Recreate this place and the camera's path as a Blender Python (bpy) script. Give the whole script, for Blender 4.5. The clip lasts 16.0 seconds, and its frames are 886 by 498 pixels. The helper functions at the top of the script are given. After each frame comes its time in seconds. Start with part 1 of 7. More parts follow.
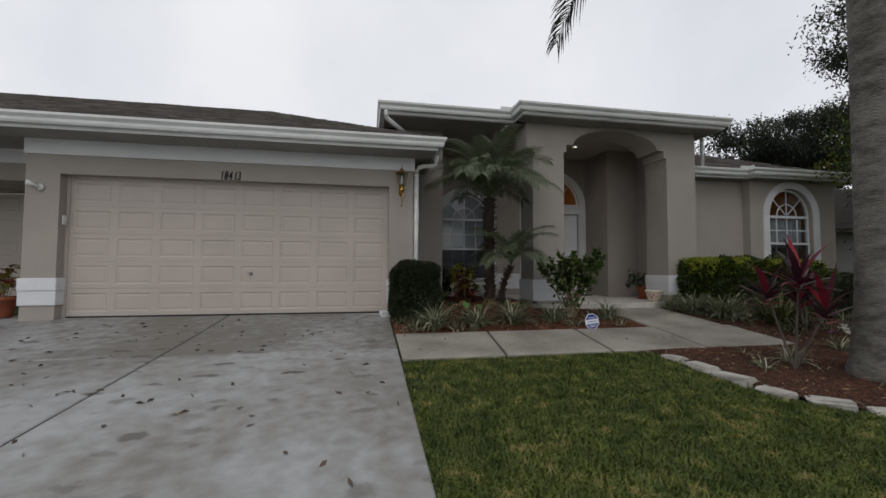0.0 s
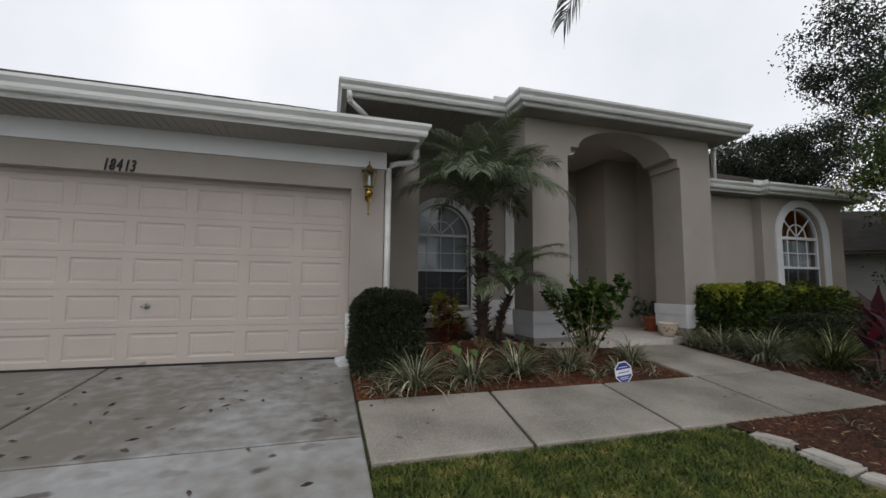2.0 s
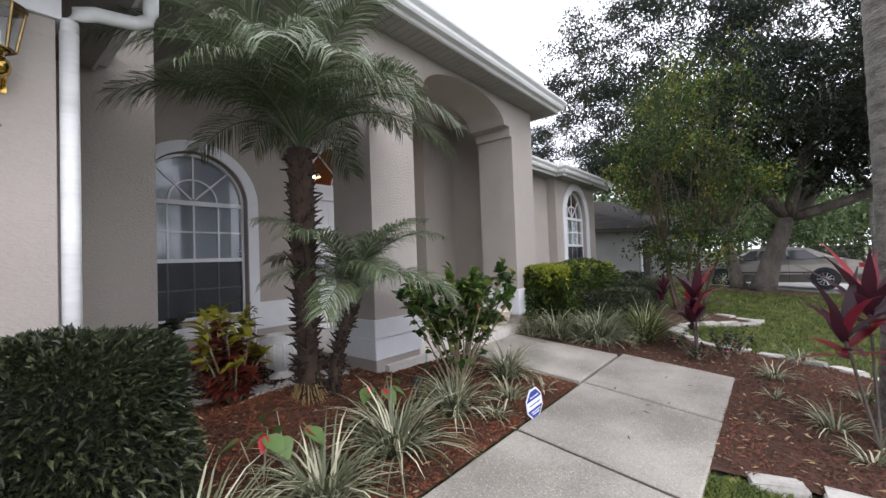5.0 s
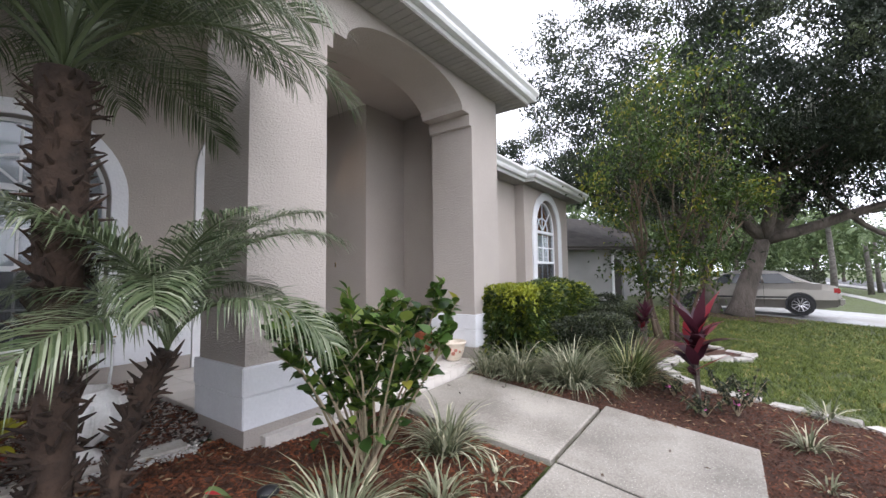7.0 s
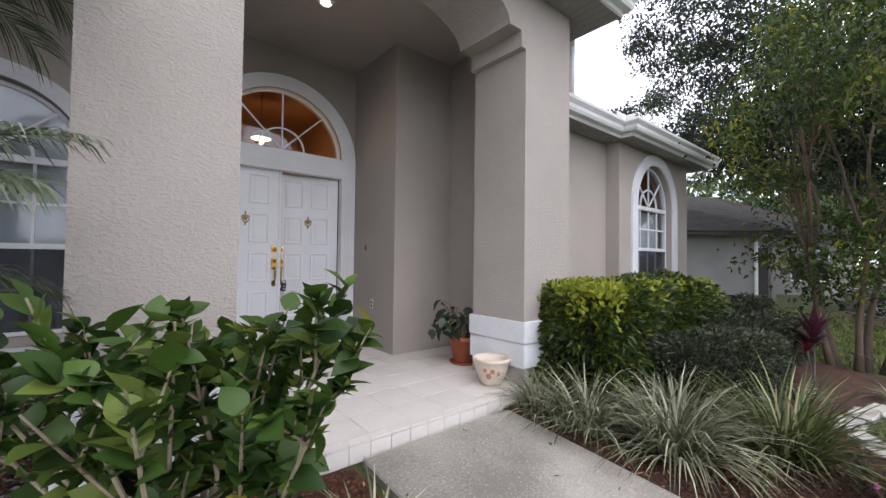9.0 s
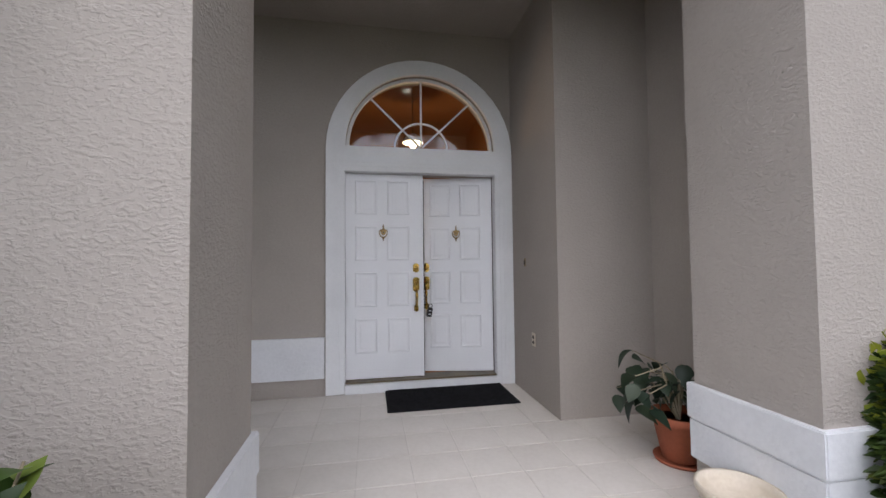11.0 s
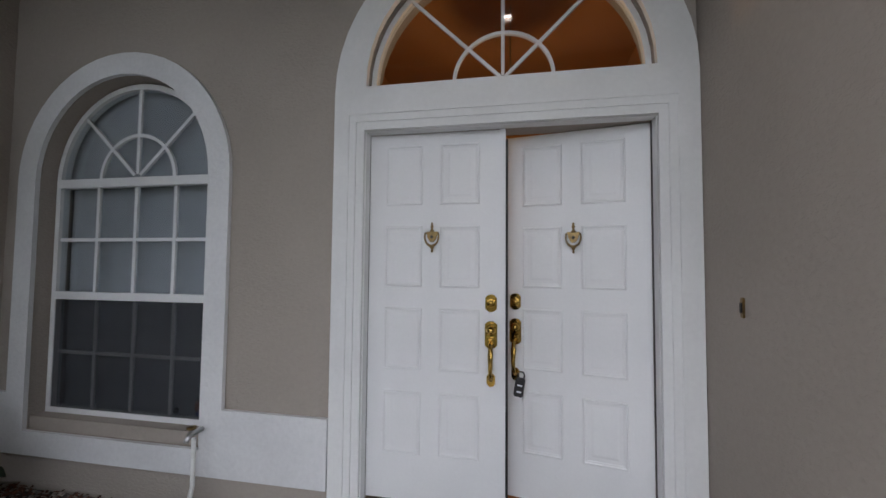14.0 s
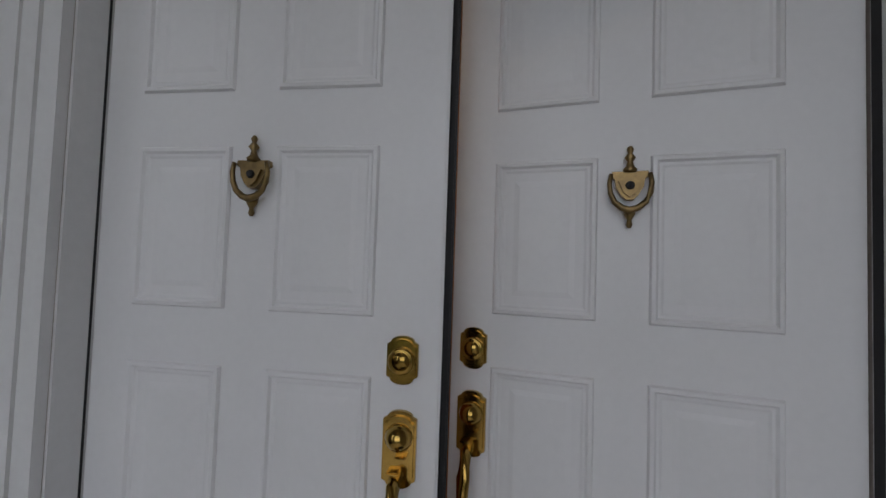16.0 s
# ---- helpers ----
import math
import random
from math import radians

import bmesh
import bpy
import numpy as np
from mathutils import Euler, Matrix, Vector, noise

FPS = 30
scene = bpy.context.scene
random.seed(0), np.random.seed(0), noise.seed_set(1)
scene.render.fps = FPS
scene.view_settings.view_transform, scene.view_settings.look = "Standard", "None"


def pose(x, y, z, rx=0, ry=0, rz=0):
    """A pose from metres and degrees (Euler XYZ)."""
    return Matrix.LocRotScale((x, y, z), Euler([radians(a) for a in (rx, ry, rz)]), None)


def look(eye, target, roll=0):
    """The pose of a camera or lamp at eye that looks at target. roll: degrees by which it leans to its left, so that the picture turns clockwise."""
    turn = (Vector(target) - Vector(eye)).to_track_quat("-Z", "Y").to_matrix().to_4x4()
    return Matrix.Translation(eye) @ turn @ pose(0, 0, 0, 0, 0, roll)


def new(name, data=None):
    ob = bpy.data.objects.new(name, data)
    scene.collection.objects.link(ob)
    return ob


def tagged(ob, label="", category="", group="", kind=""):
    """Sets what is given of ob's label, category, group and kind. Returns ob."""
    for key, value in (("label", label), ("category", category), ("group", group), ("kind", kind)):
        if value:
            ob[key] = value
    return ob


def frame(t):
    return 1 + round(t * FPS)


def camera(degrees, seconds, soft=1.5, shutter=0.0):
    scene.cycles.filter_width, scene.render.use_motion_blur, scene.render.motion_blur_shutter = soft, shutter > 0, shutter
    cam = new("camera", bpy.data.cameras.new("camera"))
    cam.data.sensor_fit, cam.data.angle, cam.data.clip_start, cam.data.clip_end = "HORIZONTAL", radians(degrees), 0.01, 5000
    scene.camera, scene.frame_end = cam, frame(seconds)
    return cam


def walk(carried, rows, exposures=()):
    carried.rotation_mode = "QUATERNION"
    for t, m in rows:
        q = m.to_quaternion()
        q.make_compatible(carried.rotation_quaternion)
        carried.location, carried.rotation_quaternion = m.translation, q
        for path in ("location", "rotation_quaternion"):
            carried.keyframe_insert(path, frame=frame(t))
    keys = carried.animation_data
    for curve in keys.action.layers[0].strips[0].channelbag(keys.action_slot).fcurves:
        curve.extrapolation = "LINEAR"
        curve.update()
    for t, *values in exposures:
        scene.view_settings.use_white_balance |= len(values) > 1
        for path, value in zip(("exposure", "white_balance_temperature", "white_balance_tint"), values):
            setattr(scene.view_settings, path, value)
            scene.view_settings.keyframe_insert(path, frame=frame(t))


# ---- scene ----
cam = camera(96.0, 16.0)
PATH = [
    (0, (-0.173, 0.078, 1.276), (0.195, 2.042, 1.366), 0.2),
    (0.5, (-0.102, 0.483, 1.322), (0.256, 2.447, 1.443), 1.9),
    (1, (-0.075, 0.897, 1.328), (0.32, 2.854, 1.453), 0.1),
    (1.5, (-0.088, 1.379, 1.387), (0.471, 3.288, 1.604), -1.0),
    (2, (-0.114, 1.798, 1.441), (0.445, 3.711, 1.617), 0.5),
    (2.5, (-0.145, 2.245, 1.47), (0.593, 4.098, 1.619), -1.5),
    (3, (-0.112, 2.702, 1.495), (0.679, 4.53, 1.677), 0.5),
    (3.5, (-0.079, 3.128, 1.54), (0.904, 4.869, 1.589), -1.9),
    (4, (0.039, 3.519, 1.584), (1.131, 5.194, 1.6), -0.3),
    (4.5, (0.124, 3.904, 1.625), (1.404, 5.44, 1.66), -1.9),
    (5, (0.273, 4.211, 1.63), (1.817, 5.481, 1.684), -2.1),
    (7.5, (1.944, 4.745, 1.653), (3.572, 5.9, 1.779), -0.7),
    (8, (2.348, 4.785, 1.693), (3.881, 6.067, 1.761), 0.1),
    (8.5, (2.774, 4.93, 1.713), (4.287, 6.238, 1.73), 0.2),
    (9, (3.139, 5.096, 1.671), (4.413, 6.637, 1.721), 0.7),
    (9.5, (3.505, 5.286, 1.697), (4.59, 6.966, 1.69), 0.1),
    (10, (3.78, 5.522, 1.788), (4.545, 7.37, 1.814), 0.6),
    (12.5, (4.591, 6.888, 1.804), (4.469, 8.882, 1.895), -1.0),
    (13, (4.702, 7.212, 1.82), (4.343, 9.178, 1.905), 1.0),
    (13.5, (4.775, 7.645, 1.916), (4.421, 9.61, 2.028), 0.7),
    (14, (4.786, 7.935, 1.952), (4.413, 9.898, 2.045), 0.5),
    (14.5, (4.808, 8.286, 1.954), (4.366, 10.236, 2.002), 1.3),
    (15, (4.779, 8.657, 1.965), (4.454, 10.629, 2.043), 0.6),
    (15.5, (4.806, 9.013, 1.96), (4.532, 10.994, 2.012), 1.2),
    (16, (4.819, 9.353, 1.95), (4.541, 11.332, 2.026), 1.9),
]
EXPOSURES = [(0.0, -0.29, 6450, 10), (1.5, -0.13, 6450, 10), (2.5, -0.07, 6450, 11), (3.5, 0.13, 6150, 12), (4.0, 0.28, 6120, 13), (4.5, 0.64, 6200, 14), (5.0, 1.29, 6150, 15), (7.5, 1.73, 6100, 16), (9.5, 1.36, 6100, 16), (12.5, 1.33, 6120, 13), (14.5, 1.35, 6100, 12), (15.5, 0.88, 6150, 12), (16.0, 0.68, 6150, 12)]
walk(cam, [(t, look(eye, target, roll)) for t, eye, target, roll in PATH], EXPOSURES)

# ---- world, sun ----
world = bpy.data.worlds.new("overcast_sky")
scene.world = world
world.use_nodes = True
wn, wl = world.node_tree.nodes, world.node_tree.links
sky = wn.new("ShaderNodeTexSky")
sky.sky_type, sky.sun_disc = "NISHITA", False
sky.sun_elevation, sky.sun_rotation = radians(48), radians(200)
sky.dust_density, sky.air_density = 5.0, 1.0
cloud = wn.new("ShaderNodeTexNoise")
cloud.inputs["Scale"].default_value, cloud.inputs["Detail"].default_value = 2.2, 5.0
ramp = wn.new("ShaderNodeValToRGB")
ramp.color_ramp.elements[0].position, ramp.color_ramp.elements[0].color = 0.3, (8.0, 8.2, 8.65, 1)
ramp.color_ramp.elements[1].position, ramp.color_ramp.elements[1].color = 0.7, (10.0, 10.05, 10.2, 1)
veil = wn.new("ShaderNodeMix")
veil.data_type = "RGBA"
veil.inputs[0].default_value = 0.9
wl.new(cloud.outputs["Fac"], ramp.inputs["Fac"])
wl.new(sky.outputs["Color"], veil.inputs[6])
wl.new(ramp.outputs["Color"], veil.inputs[7])
wl.new(veil.outputs[2], wn["Background"].inputs["Color"])
wn["Background"].inputs["Strength"].default_value = 0.115
sun = new("sun", bpy.data.lights.new("sun", "SUN"))
sun.data.energy, sun.data.angle, sun.data.color = 0.5, radians(40), (1.0, 0.97, 0.93)
sun.matrix_world = look((0, 0, 20), (3.0, 13.0, 0))


# ---- materials ----
def mat(name, a, b=None, rough=0.7, scale=6.0, fine=60.0, bump=0.2, depth=0.004, metal=0.0, spec=0.4, island=0.0, obj=0.0, stretch=(1, 1, 1), sharp=(0.55, 0.95), trowel=0.0, speck=None):
    """Two colours mixed by noise at two scales, with fine relief. island, obj: how far brightness varies piece by piece."""
    m = bpy.data.materials.new(name)
    m.use_nodes = True
    n, l = m.node_tree.nodes, m.node_tree.links
    p = n["Principled BSDF"]
    b = b or tuple(c * 0.8 for c in a)
    tc, mp = n.new("ShaderNodeTexCoord"), n.new("ShaderNodeMapping")
    mp.inputs["Scale"].default_value = stretch
    l.new(tc.outputs["Object"], mp.inputs["Vector"])
    n1, n2 = n.new("ShaderNodeTexNoise"), n.new("ShaderNodeTexNoise")
    n1.inputs["Scale"].default_value, n1.inputs["Detail"].default_value = scale, 6
    n2.inputs["Scale"].default_value, n2.inputs["Detail"].default_value = fine, 4
    for q in (n1, n2):
        l.new(mp.outputs["Vector"], q.inputs["Vector"])
    add = n.new("ShaderNodeMath")
    add.operation = "MULTIPLY_ADD"
    l.new(n2.outputs["Fac"], add.inputs[0])
    add.inputs[1].default_value = 0.5
    l.new(n1.outputs["Fac"], add.inputs[2])
    rg = n.new("ShaderNodeMapRange")
    rg.inputs["From Min"].default_value, rg.inputs["From Max"].default_value = sharp
    l.new(add.outputs[0], rg.inputs["Value"])
    mx = n.new("ShaderNodeMix")
    mx.data_type = "RGBA"
    mx.inputs[6].default_value, mx.inputs[7].default_value = (*a, 1), (*b, 1)
    l.new(rg.outputs["Result"], mx.inputs[0])
    out = mx.outputs[2]
    if speck:
        vo, vr, sm = n.new("ShaderNodeTexVoronoi"), n.new("ShaderNodeMapRange"), n.new("ShaderNodeMix")
        vo.inputs["Scale"].default_value = speck[0]
        bent, far, mv = n.new("ShaderNodeTexNoise"), n.new("ShaderNodeVectorMath"), n.new("ShaderNodeMapping")
        bent.inputs["Scale"].default_value, bent.inputs["Detail"].default_value = speck[0] * 1.6, 3
        far.operation = "MULTIPLY_ADD"
        far.inputs[1].default_value = (0.75 / speck[0],) * 3
        mv.inputs["Scale"].default_value = (0.62, 1.25, 1)
        l.new(mp.outputs["Vector"], bent.inputs["Vector"])
        l.new(bent.outputs["Color"], far.inputs[0])
        l.new(mp.outputs["Vector"], far.inputs[2])
        l.new(far.outputs["Vector"], mv.inputs["Vector"])
        l.new(mv.outputs["Vector"], vo.inputs["Vector"])
        vr.inputs["From Min"].default_value, vr.inputs["From Max"].default_value = 0.32, 0.2
        l.new(vo.outputs["Distance"], vr.inputs["Value"])
        sc = n.new("ShaderNodeMath")
        sc.operation = "MULTIPLY"
        l.new(vr.outputs["Result"], sc.inputs[0])
        vs = n.new("ShaderNodeSeparateColor")
        l.new(vo.outputs["Color"], vs.inputs[0])
        few = n.new("ShaderNodeMath")
        few.operation = "POWER"
        few.inputs[1].default_value = speck[2] if len(speck) > 2 else 1.0
        l.new(vs.outputs[0], few.inputs[0])
        l.new(few.outputs[0], sc.inputs[1])
        sm.data_type = "RGBA"
        sm.inputs[7].default_value = (*speck[1], 1)
        l.new(sc.outputs[0], sm.inputs[0])
        l.new(out, sm.inputs[6])
        out = sm.outputs[2]
    for amount, node, socket in ((island, "ShaderNodeNewGeometry", "Random Per Island"), (obj, "ShaderNodeObjectInfo", "Random")):
        if amount:
            src = n.new(node)
            hs, r2 = n.new("ShaderNodeHueSaturation"), n.new("ShaderNodeMapRange")
            r2.inputs["To Min"].default_value, r2.inputs["To Max"].default_value = 1 - amount, 1 + amount
            l.new(src.outputs[socket], r2.inputs["Value"])
            l.new(r2.outputs["Result"], hs.inputs["Value"])
            l.new(out, hs.inputs["Color"])
            out = hs.outputs["Color"]
    l.new(out, p.inputs["Base Color"])
    p.inputs["Roughness"].default_value, p.inputs["Metallic"].default_value = rough, metal
    p.inputs["Specular IOR Level"].default_value = spec
    if bump:
        bp = n.new("ShaderNodeBump")
        bp.inputs["Strength"].default_value, bp.inputs["Distance"].default_value = bump, depth
        l.new(n2.outputs["Fac"], bp.inputs["Height"])
        if trowel:
            n3, r3, b3, m3 = n.new("ShaderNodeTexNoise"), n.new("ShaderNodeMapRange"), n.new("ShaderNodeBump"), n.new("ShaderNodeMapping")
            m3.inputs["Scale"].default_value = (1, 1, 1.7)
            l.new(tc.outputs["Object"], m3.inputs["Vector"])
            l.new(m3.outputs["Vector"], n3.inputs["Vector"])
            n3.inputs["Scale"].default_value, n3.inputs["Detail"].default_value, n3.inputs["Distortion"].default_value = 46.0, 4, 0.3
            r3.inputs["From Min"].default_value, r3.inputs["From Max"].default_value = 0.46, 0.62
            l.new(n3.outputs["Fac"], r3.inputs["Value"])
            b3.inputs["Strength"].default_value, b3.inputs["Distance"].default_value = trowel, 0.008
            l.new(r3.outputs["Result"], b3.inputs["Height"])
            l.new(b3.outputs["Normal"], bp.inputs["Normal"])
        l.new(bp.outputs["Normal"], p.inputs["Normal"])
    return m


def leafy(name, a, b, rough=0.45, trans=0.25, c=None, share=0.2, clump=0.0):
    """Foliage: colours differ leaf by leaf, some light passes through."""
    m = bpy.data.materials.new(name)
    m.use_nodes = True
    n, l = m.node_tree.nodes, m.node_tree.links
    p = n["Principled BSDF"]
    g, r = n.new("ShaderNodeNewGeometry"), n.new("ShaderNodeValToRGB")
    e = r.color_ramp.elements
    e[0].color, e[1].color = (*a, 1), (*b, 1)
    if c:
        e[1].position = 1.0 - share
        x = e.new(1.0 - 0.35 * share)
        x.color = (*c, 1)
    l.new(g.outputs["Random Per Island"], r.inputs["Fac"])
    if clump:
        tc, ns, ma, mb = n.new("ShaderNodeTexCoord"), n.new("ShaderNodeTexNoise"), n.new("ShaderNodeMath"), n.new("ShaderNodeMath")
        ns.inputs["Scale"].default_value, ns.inputs["Detail"].default_value = clump, 3
        ma.operation = mb.operation = "MULTIPLY_ADD"
        ma.inputs[1].default_value, ma.inputs[2].default_value = 2.6, -1.1
        mb.inputs[1].default_value = 0.5
        l.new(tc.outputs["Object"], ns.inputs["Vector"])
        l.new(ns.outputs["Fac"], ma.inputs[0])
        l.new(g.outputs["Random Per Island"], mb.inputs[0])
        l.new(ma.outputs[0], mb.inputs[2])
        l.new(mb.outputs[0], r.inputs["Fac"])
    l.new(r.outputs["Color"], p.inputs["Base Color"])
    p.inputs["Roughness"].default_value, p.inputs["Specular IOR Level"].default_value = rough, 0.35
    t, mixer = n.new("ShaderNodeBsdfTranslucent"), n.new("ShaderNodeMixShader")
    l.new(r.outputs["Color"], t.inputs["Color"])
    mixer.inputs[0].default_value = trans
    l.new(p.outputs[0], mixer.inputs[1])
    l.new(t.outputs[0], mixer.inputs[2])
    l.new(mixer.outputs[0], n["Material Output"].inputs["Surface"])
    return m


def glass(name, tint=(0.9, 0.93, 0.95)):
    m = bpy.data.materials.new(name)
    m.use_nodes = True
    n, l = m.node_tree.nodes, m.node_tree.links
    tr, gl, mx, fr = (n.new("ShaderNode" + k) for k in ("BsdfTransparent", "BsdfGlossy", "MixShader", "LayerWeight"))
    tr.inputs["Color"].default_value, gl.inputs["Roughness"].default_value = (*tint, 1), 0.02
    pw, ad = n.new("ShaderNodeMath"), n.new("ShaderNodeMath")
    pw.operation, ad.operation = "POWER", "MULTIPLY_ADD"
    pw.inputs[1].default_value = 4.0
    ad.inputs[1].default_value, ad.inputs[2].default_value = 0.8, 0.045
    l.new(fr.outputs["Facing"], pw.inputs[0])
    l.new(pw.outputs[0], ad.inputs[0])
    l.new(ad.outputs[0], mx.inputs[0])
    l.new(tr.outputs[0], mx.inputs[1])
    l.new(gl.outputs[0], mx.inputs[2])
    l.new(mx.outputs[0], n["Material Output"].inputs["Surface"])
    return m


def glow(name, colour, strength):
    m = bpy.data.materials.new(name)
    m.use_nodes = True
    p = m.node_tree.nodes["Principled BSDF"]
    p.inputs["Emission Color"].default_value, p.inputs["Emission Strength"].default_value = (*colour, 1), strength
    return m


STUCCO = mat("beige_stucco", (0.375, 0.338, 0.304), (0.335, 0.302, 0.272), 0.9, 1.3, 40, 0.3, 0.006, spec=0.2, trowel=0.28)
STUCCO_B = mat("beige_stucco_coarse", (0.385, 0.35, 0.316), (0.35, 0.318, 0.288), 0.9, 2.0, 40, 0.35, 0.007, spec=0.2, trowel=0.42)
WHITE = mat("white_paint", (0.74, 0.75, 0.76), (0.68, 0.69, 0.70), 0.6, 2.5, 45, 0.12, 0.004)
BAND = mat("white_stucco_trim", (0.70, 0.71, 0.73), (0.62, 0.63, 0.65), 0.8, 2.5, 40, 0.35, 0.012)
GUTTER = mat("white_aluminium", (0.72, 0.73, 0.72), (0.58, 0.59, 0.58), 0.4, 3, 20, 0.05, 0.002, stretch=(0.5, 0.5, 3))
SOFFIT = mat("soffit_vinyl", (0.33, 0.315, 0.295), (0.27, 0.26, 0.245), 0.7, 2, 30, 0.1)
GARAGE = mat("garage_door_paint", (0.47, 0.416, 0.374), (0.425, 0.376, 0.338), 0.55, 1.5, 50, 0.1, 0.003)
DOORPAINT = mat("door_white_gloss", (0.78, 0.79, 0.81), (0.74, 0.75, 0.77), 0.35, 3, 60, 0.04, 0.001)
CONC = mat("driveway_concrete", (0.325, 0.334, 0.338), (0.185, 0.176, 0.16), 0.5, 0.42, 7, 0.15, 0.004, obj=0.04, sharp=(0.58, 0.86), speck=(4.2, (0.08, 0.073, 0.064), 2.2))
DAMP = mat("damp_concrete", (0.335, 0.345, 0.35), (0.155, 0.147, 0.132), 0.45, 0.5, 7, 0.15, 0.004, sharp=(0.58, 0.84), speck=(4.0, (0.065, 0.06, 0.052), 1.6))
WALKM = mat("walkway_aggregate", (0.335, 0.31, 0.27), (0.175, 0.16, 0.136), 0.75, 1.4, 60, 0.8, 0.007, obj=0.12, sharp=(0.56, 0.92), speck=(75, (0.47, 0.445, 0.39), 1.6))
JOINT = mat("dark_joint", (0.06, 0.055, 0.045), None, 0.95, 8, 60, 0.4)
TILE = mat("cream_tile", (0.64, 0.605, 0.56), (0.57, 0.535, 0.49), 0.4, 3, 40, 0.1, 0.002, obj=0.03)
GROUT = mat("tile_grout", (0.62, 0.585, 0.54), None, 0.9, 10, 80, 0.3)
SHINGLE = mat("asphalt_shingle", (0.12, 0.105, 0.095), (0.075, 0.068, 0.063), 0.95, 5, 120, 0.6, 0.006, island=0.35)
DARKROOF = mat("dark_shingle", (0.05, 0.045, 0.04), (0.03, 0.028, 0.026), 0.98, 3, 50, 0.5, 0.01, spec=0.1)
NBWALL = mat("grey_stucco", (0.27, 0.266, 0.255), (0.22, 0.217, 0.208), 0.9, 1.2, 30, 0.4, 0.01)
SOIL = mat("mulch_soil", (0.078, 0.034, 0.019), (0.036, 0.017, 0.01), 0.95, 5, 70, 0.9, 0.02)
MULCH = mat("red_mulch_chips", (0.15, 0.047, 0.018), (0.054, 0.02, 0.009), 0.9, 3, 80, 0.4, 0.003, island=0.6)
MULCHB = mat("brown_mulch_chips", (0.105, 0.04, 0.021), (0.042, 0.019, 0.012), 0.9, 2, 80, 0.4, 0.003, island=0.65)
LAWN = mat("lawn_ground", (0.058, 0.078, 0.02), (0.042, 0.05, 0.016), 0.95, 1.5, 60, 0.9, 0.02)
STONE = mat("pale_edging_stone", (0.44, 0.42, 0.385), (0.29, 0.275, 0.245), 0.85, 6, 50, 0.5, 0.006, obj=0.12)
GRAVEL = mat("river_gravel", (0.3, 0.28, 0.255), (0.17, 0.155, 0.14), 0.8, 30, 120, 0.3, 0.002, island=0.95)
ASPHALT = mat("asphalt", (0.085, 0.085, 0.09), (0.06, 0.06, 0.062), 0.9, 2, 90, 0.5, 0.004)
BRASS = mat("polished_brass", (0.50, 0.33, 0.09), (0.36, 0.23, 0.055), 0.14, 8, 60, 0.02, metal=1.0)
AGED = mat("aged_brass", (0.30, 0.21, 0.09), (0.17, 0.12, 0.06), 0.38, 30, 90, 0.15, 0.001, metal=1.0)
BLACK = mat("black_plastic", (0.014, 0.014, 0.016), None, 0.55, 20, 80, 0.1)
MATM = mat("black_mat_fibre", (0.018, 0.018, 0.02), (0.010, 0.010, 0.011), 1.0, 20, 260, 0.9, 0.006, spec=0.1)
TERRA = mat("terracotta", (0.36, 0.105, 0.05), (0.27, 0.08, 0.04), 0.8, 6, 50, 0.2, 0.003)
CERAM = mat("cream_ceramic", (0.64, 0.57, 0.47), (0.54, 0.47, 0.37), 0.45, 10, 60, 0.1, 0.002)
PAINTED = mat("pink_flower_paint", (0.48, 0.17, 0.14), (0.36, 0.2, 0.12), 0.5, 20, 60, 0.05)
GREYPOT = mat("whitewashed_urn", (0.72, 0.715, 0.7), (0.52, 0.51, 0.49), 0.75, 8, 60, 0.3, 0.004)
BARK = mat("oak_bark", (0.12, 0.10, 0.085), (0.055, 0.046, 0.038), 0.95, 4, 22, 1.0, 0.04, stretch=(1, 1, 0.35))
CRAPEBARK = mat("crape_bark", (0.12, 0.085, 0.055), (0.06, 0.045, 0.032), 0.85, 3, 25, 0.5, 0.01, stretch=(1, 1, 0.3))
PALMBARK = mat("palm_trunk_grey", (0.17, 0.157, 0.14), (0.065, 0.06, 0.052), 0.95, 5, 26, 0.9, 0.02, stretch=(1, 1, 2.4), sharp=(0.6, 0.95))
PALMFIB = mat("palm_fibre_brown", (0.045, 0.028, 0.019), (0.018, 0.012, 0.009), 0.95, 8, 50, 0.9, 0.012, island=0.4)
TWIG = mat("pale_twig", (0.30, 0.25, 0.17), (0.18, 0.15, 0.10), 0.85, 10, 60, 0.4, 0.003)
BLIND = mat("grey_blind_fabric", (0.45, 0.45, 0.455), (0.37, 0.37, 0.38), 0.8, 3, 60, 0.1, obj=0.05)
SCREEN = mat("insect_screen", (0.055, 0.058, 0.068), (0.04, 0.042, 0.05), 0.7, 2, 150, 0.1, 0.001)
ROOM = mat("ochre_interior_paint", (0.42, 0.19, 0.06), (0.36, 0.16, 0.05), 0.8, 2, 40, 0.1)
ROOMG = mat("grey_interior_paint", (0.3, 0.29, 0.28), (0.26, 0.25, 0.24), 0.8, 2, 40, 0.1)
SIGNBLUE = mat("sign_blue", (0.03, 0.05, 0.28), (0.025, 0.04, 0.22), 0.4, 10, 60, 0.0)
SIGNWHITE = mat("sign_white", (0.78, 0.8, 0.84), (0.7, 0.72, 0.78), 0.4, 10, 60, 0.0)
CARPAINT = mat("champagne_car_paint", (0.22, 0.205, 0.18), (0.2, 0.188, 0.165), 0.3, 2, 200, 0.02, metal=0.7)
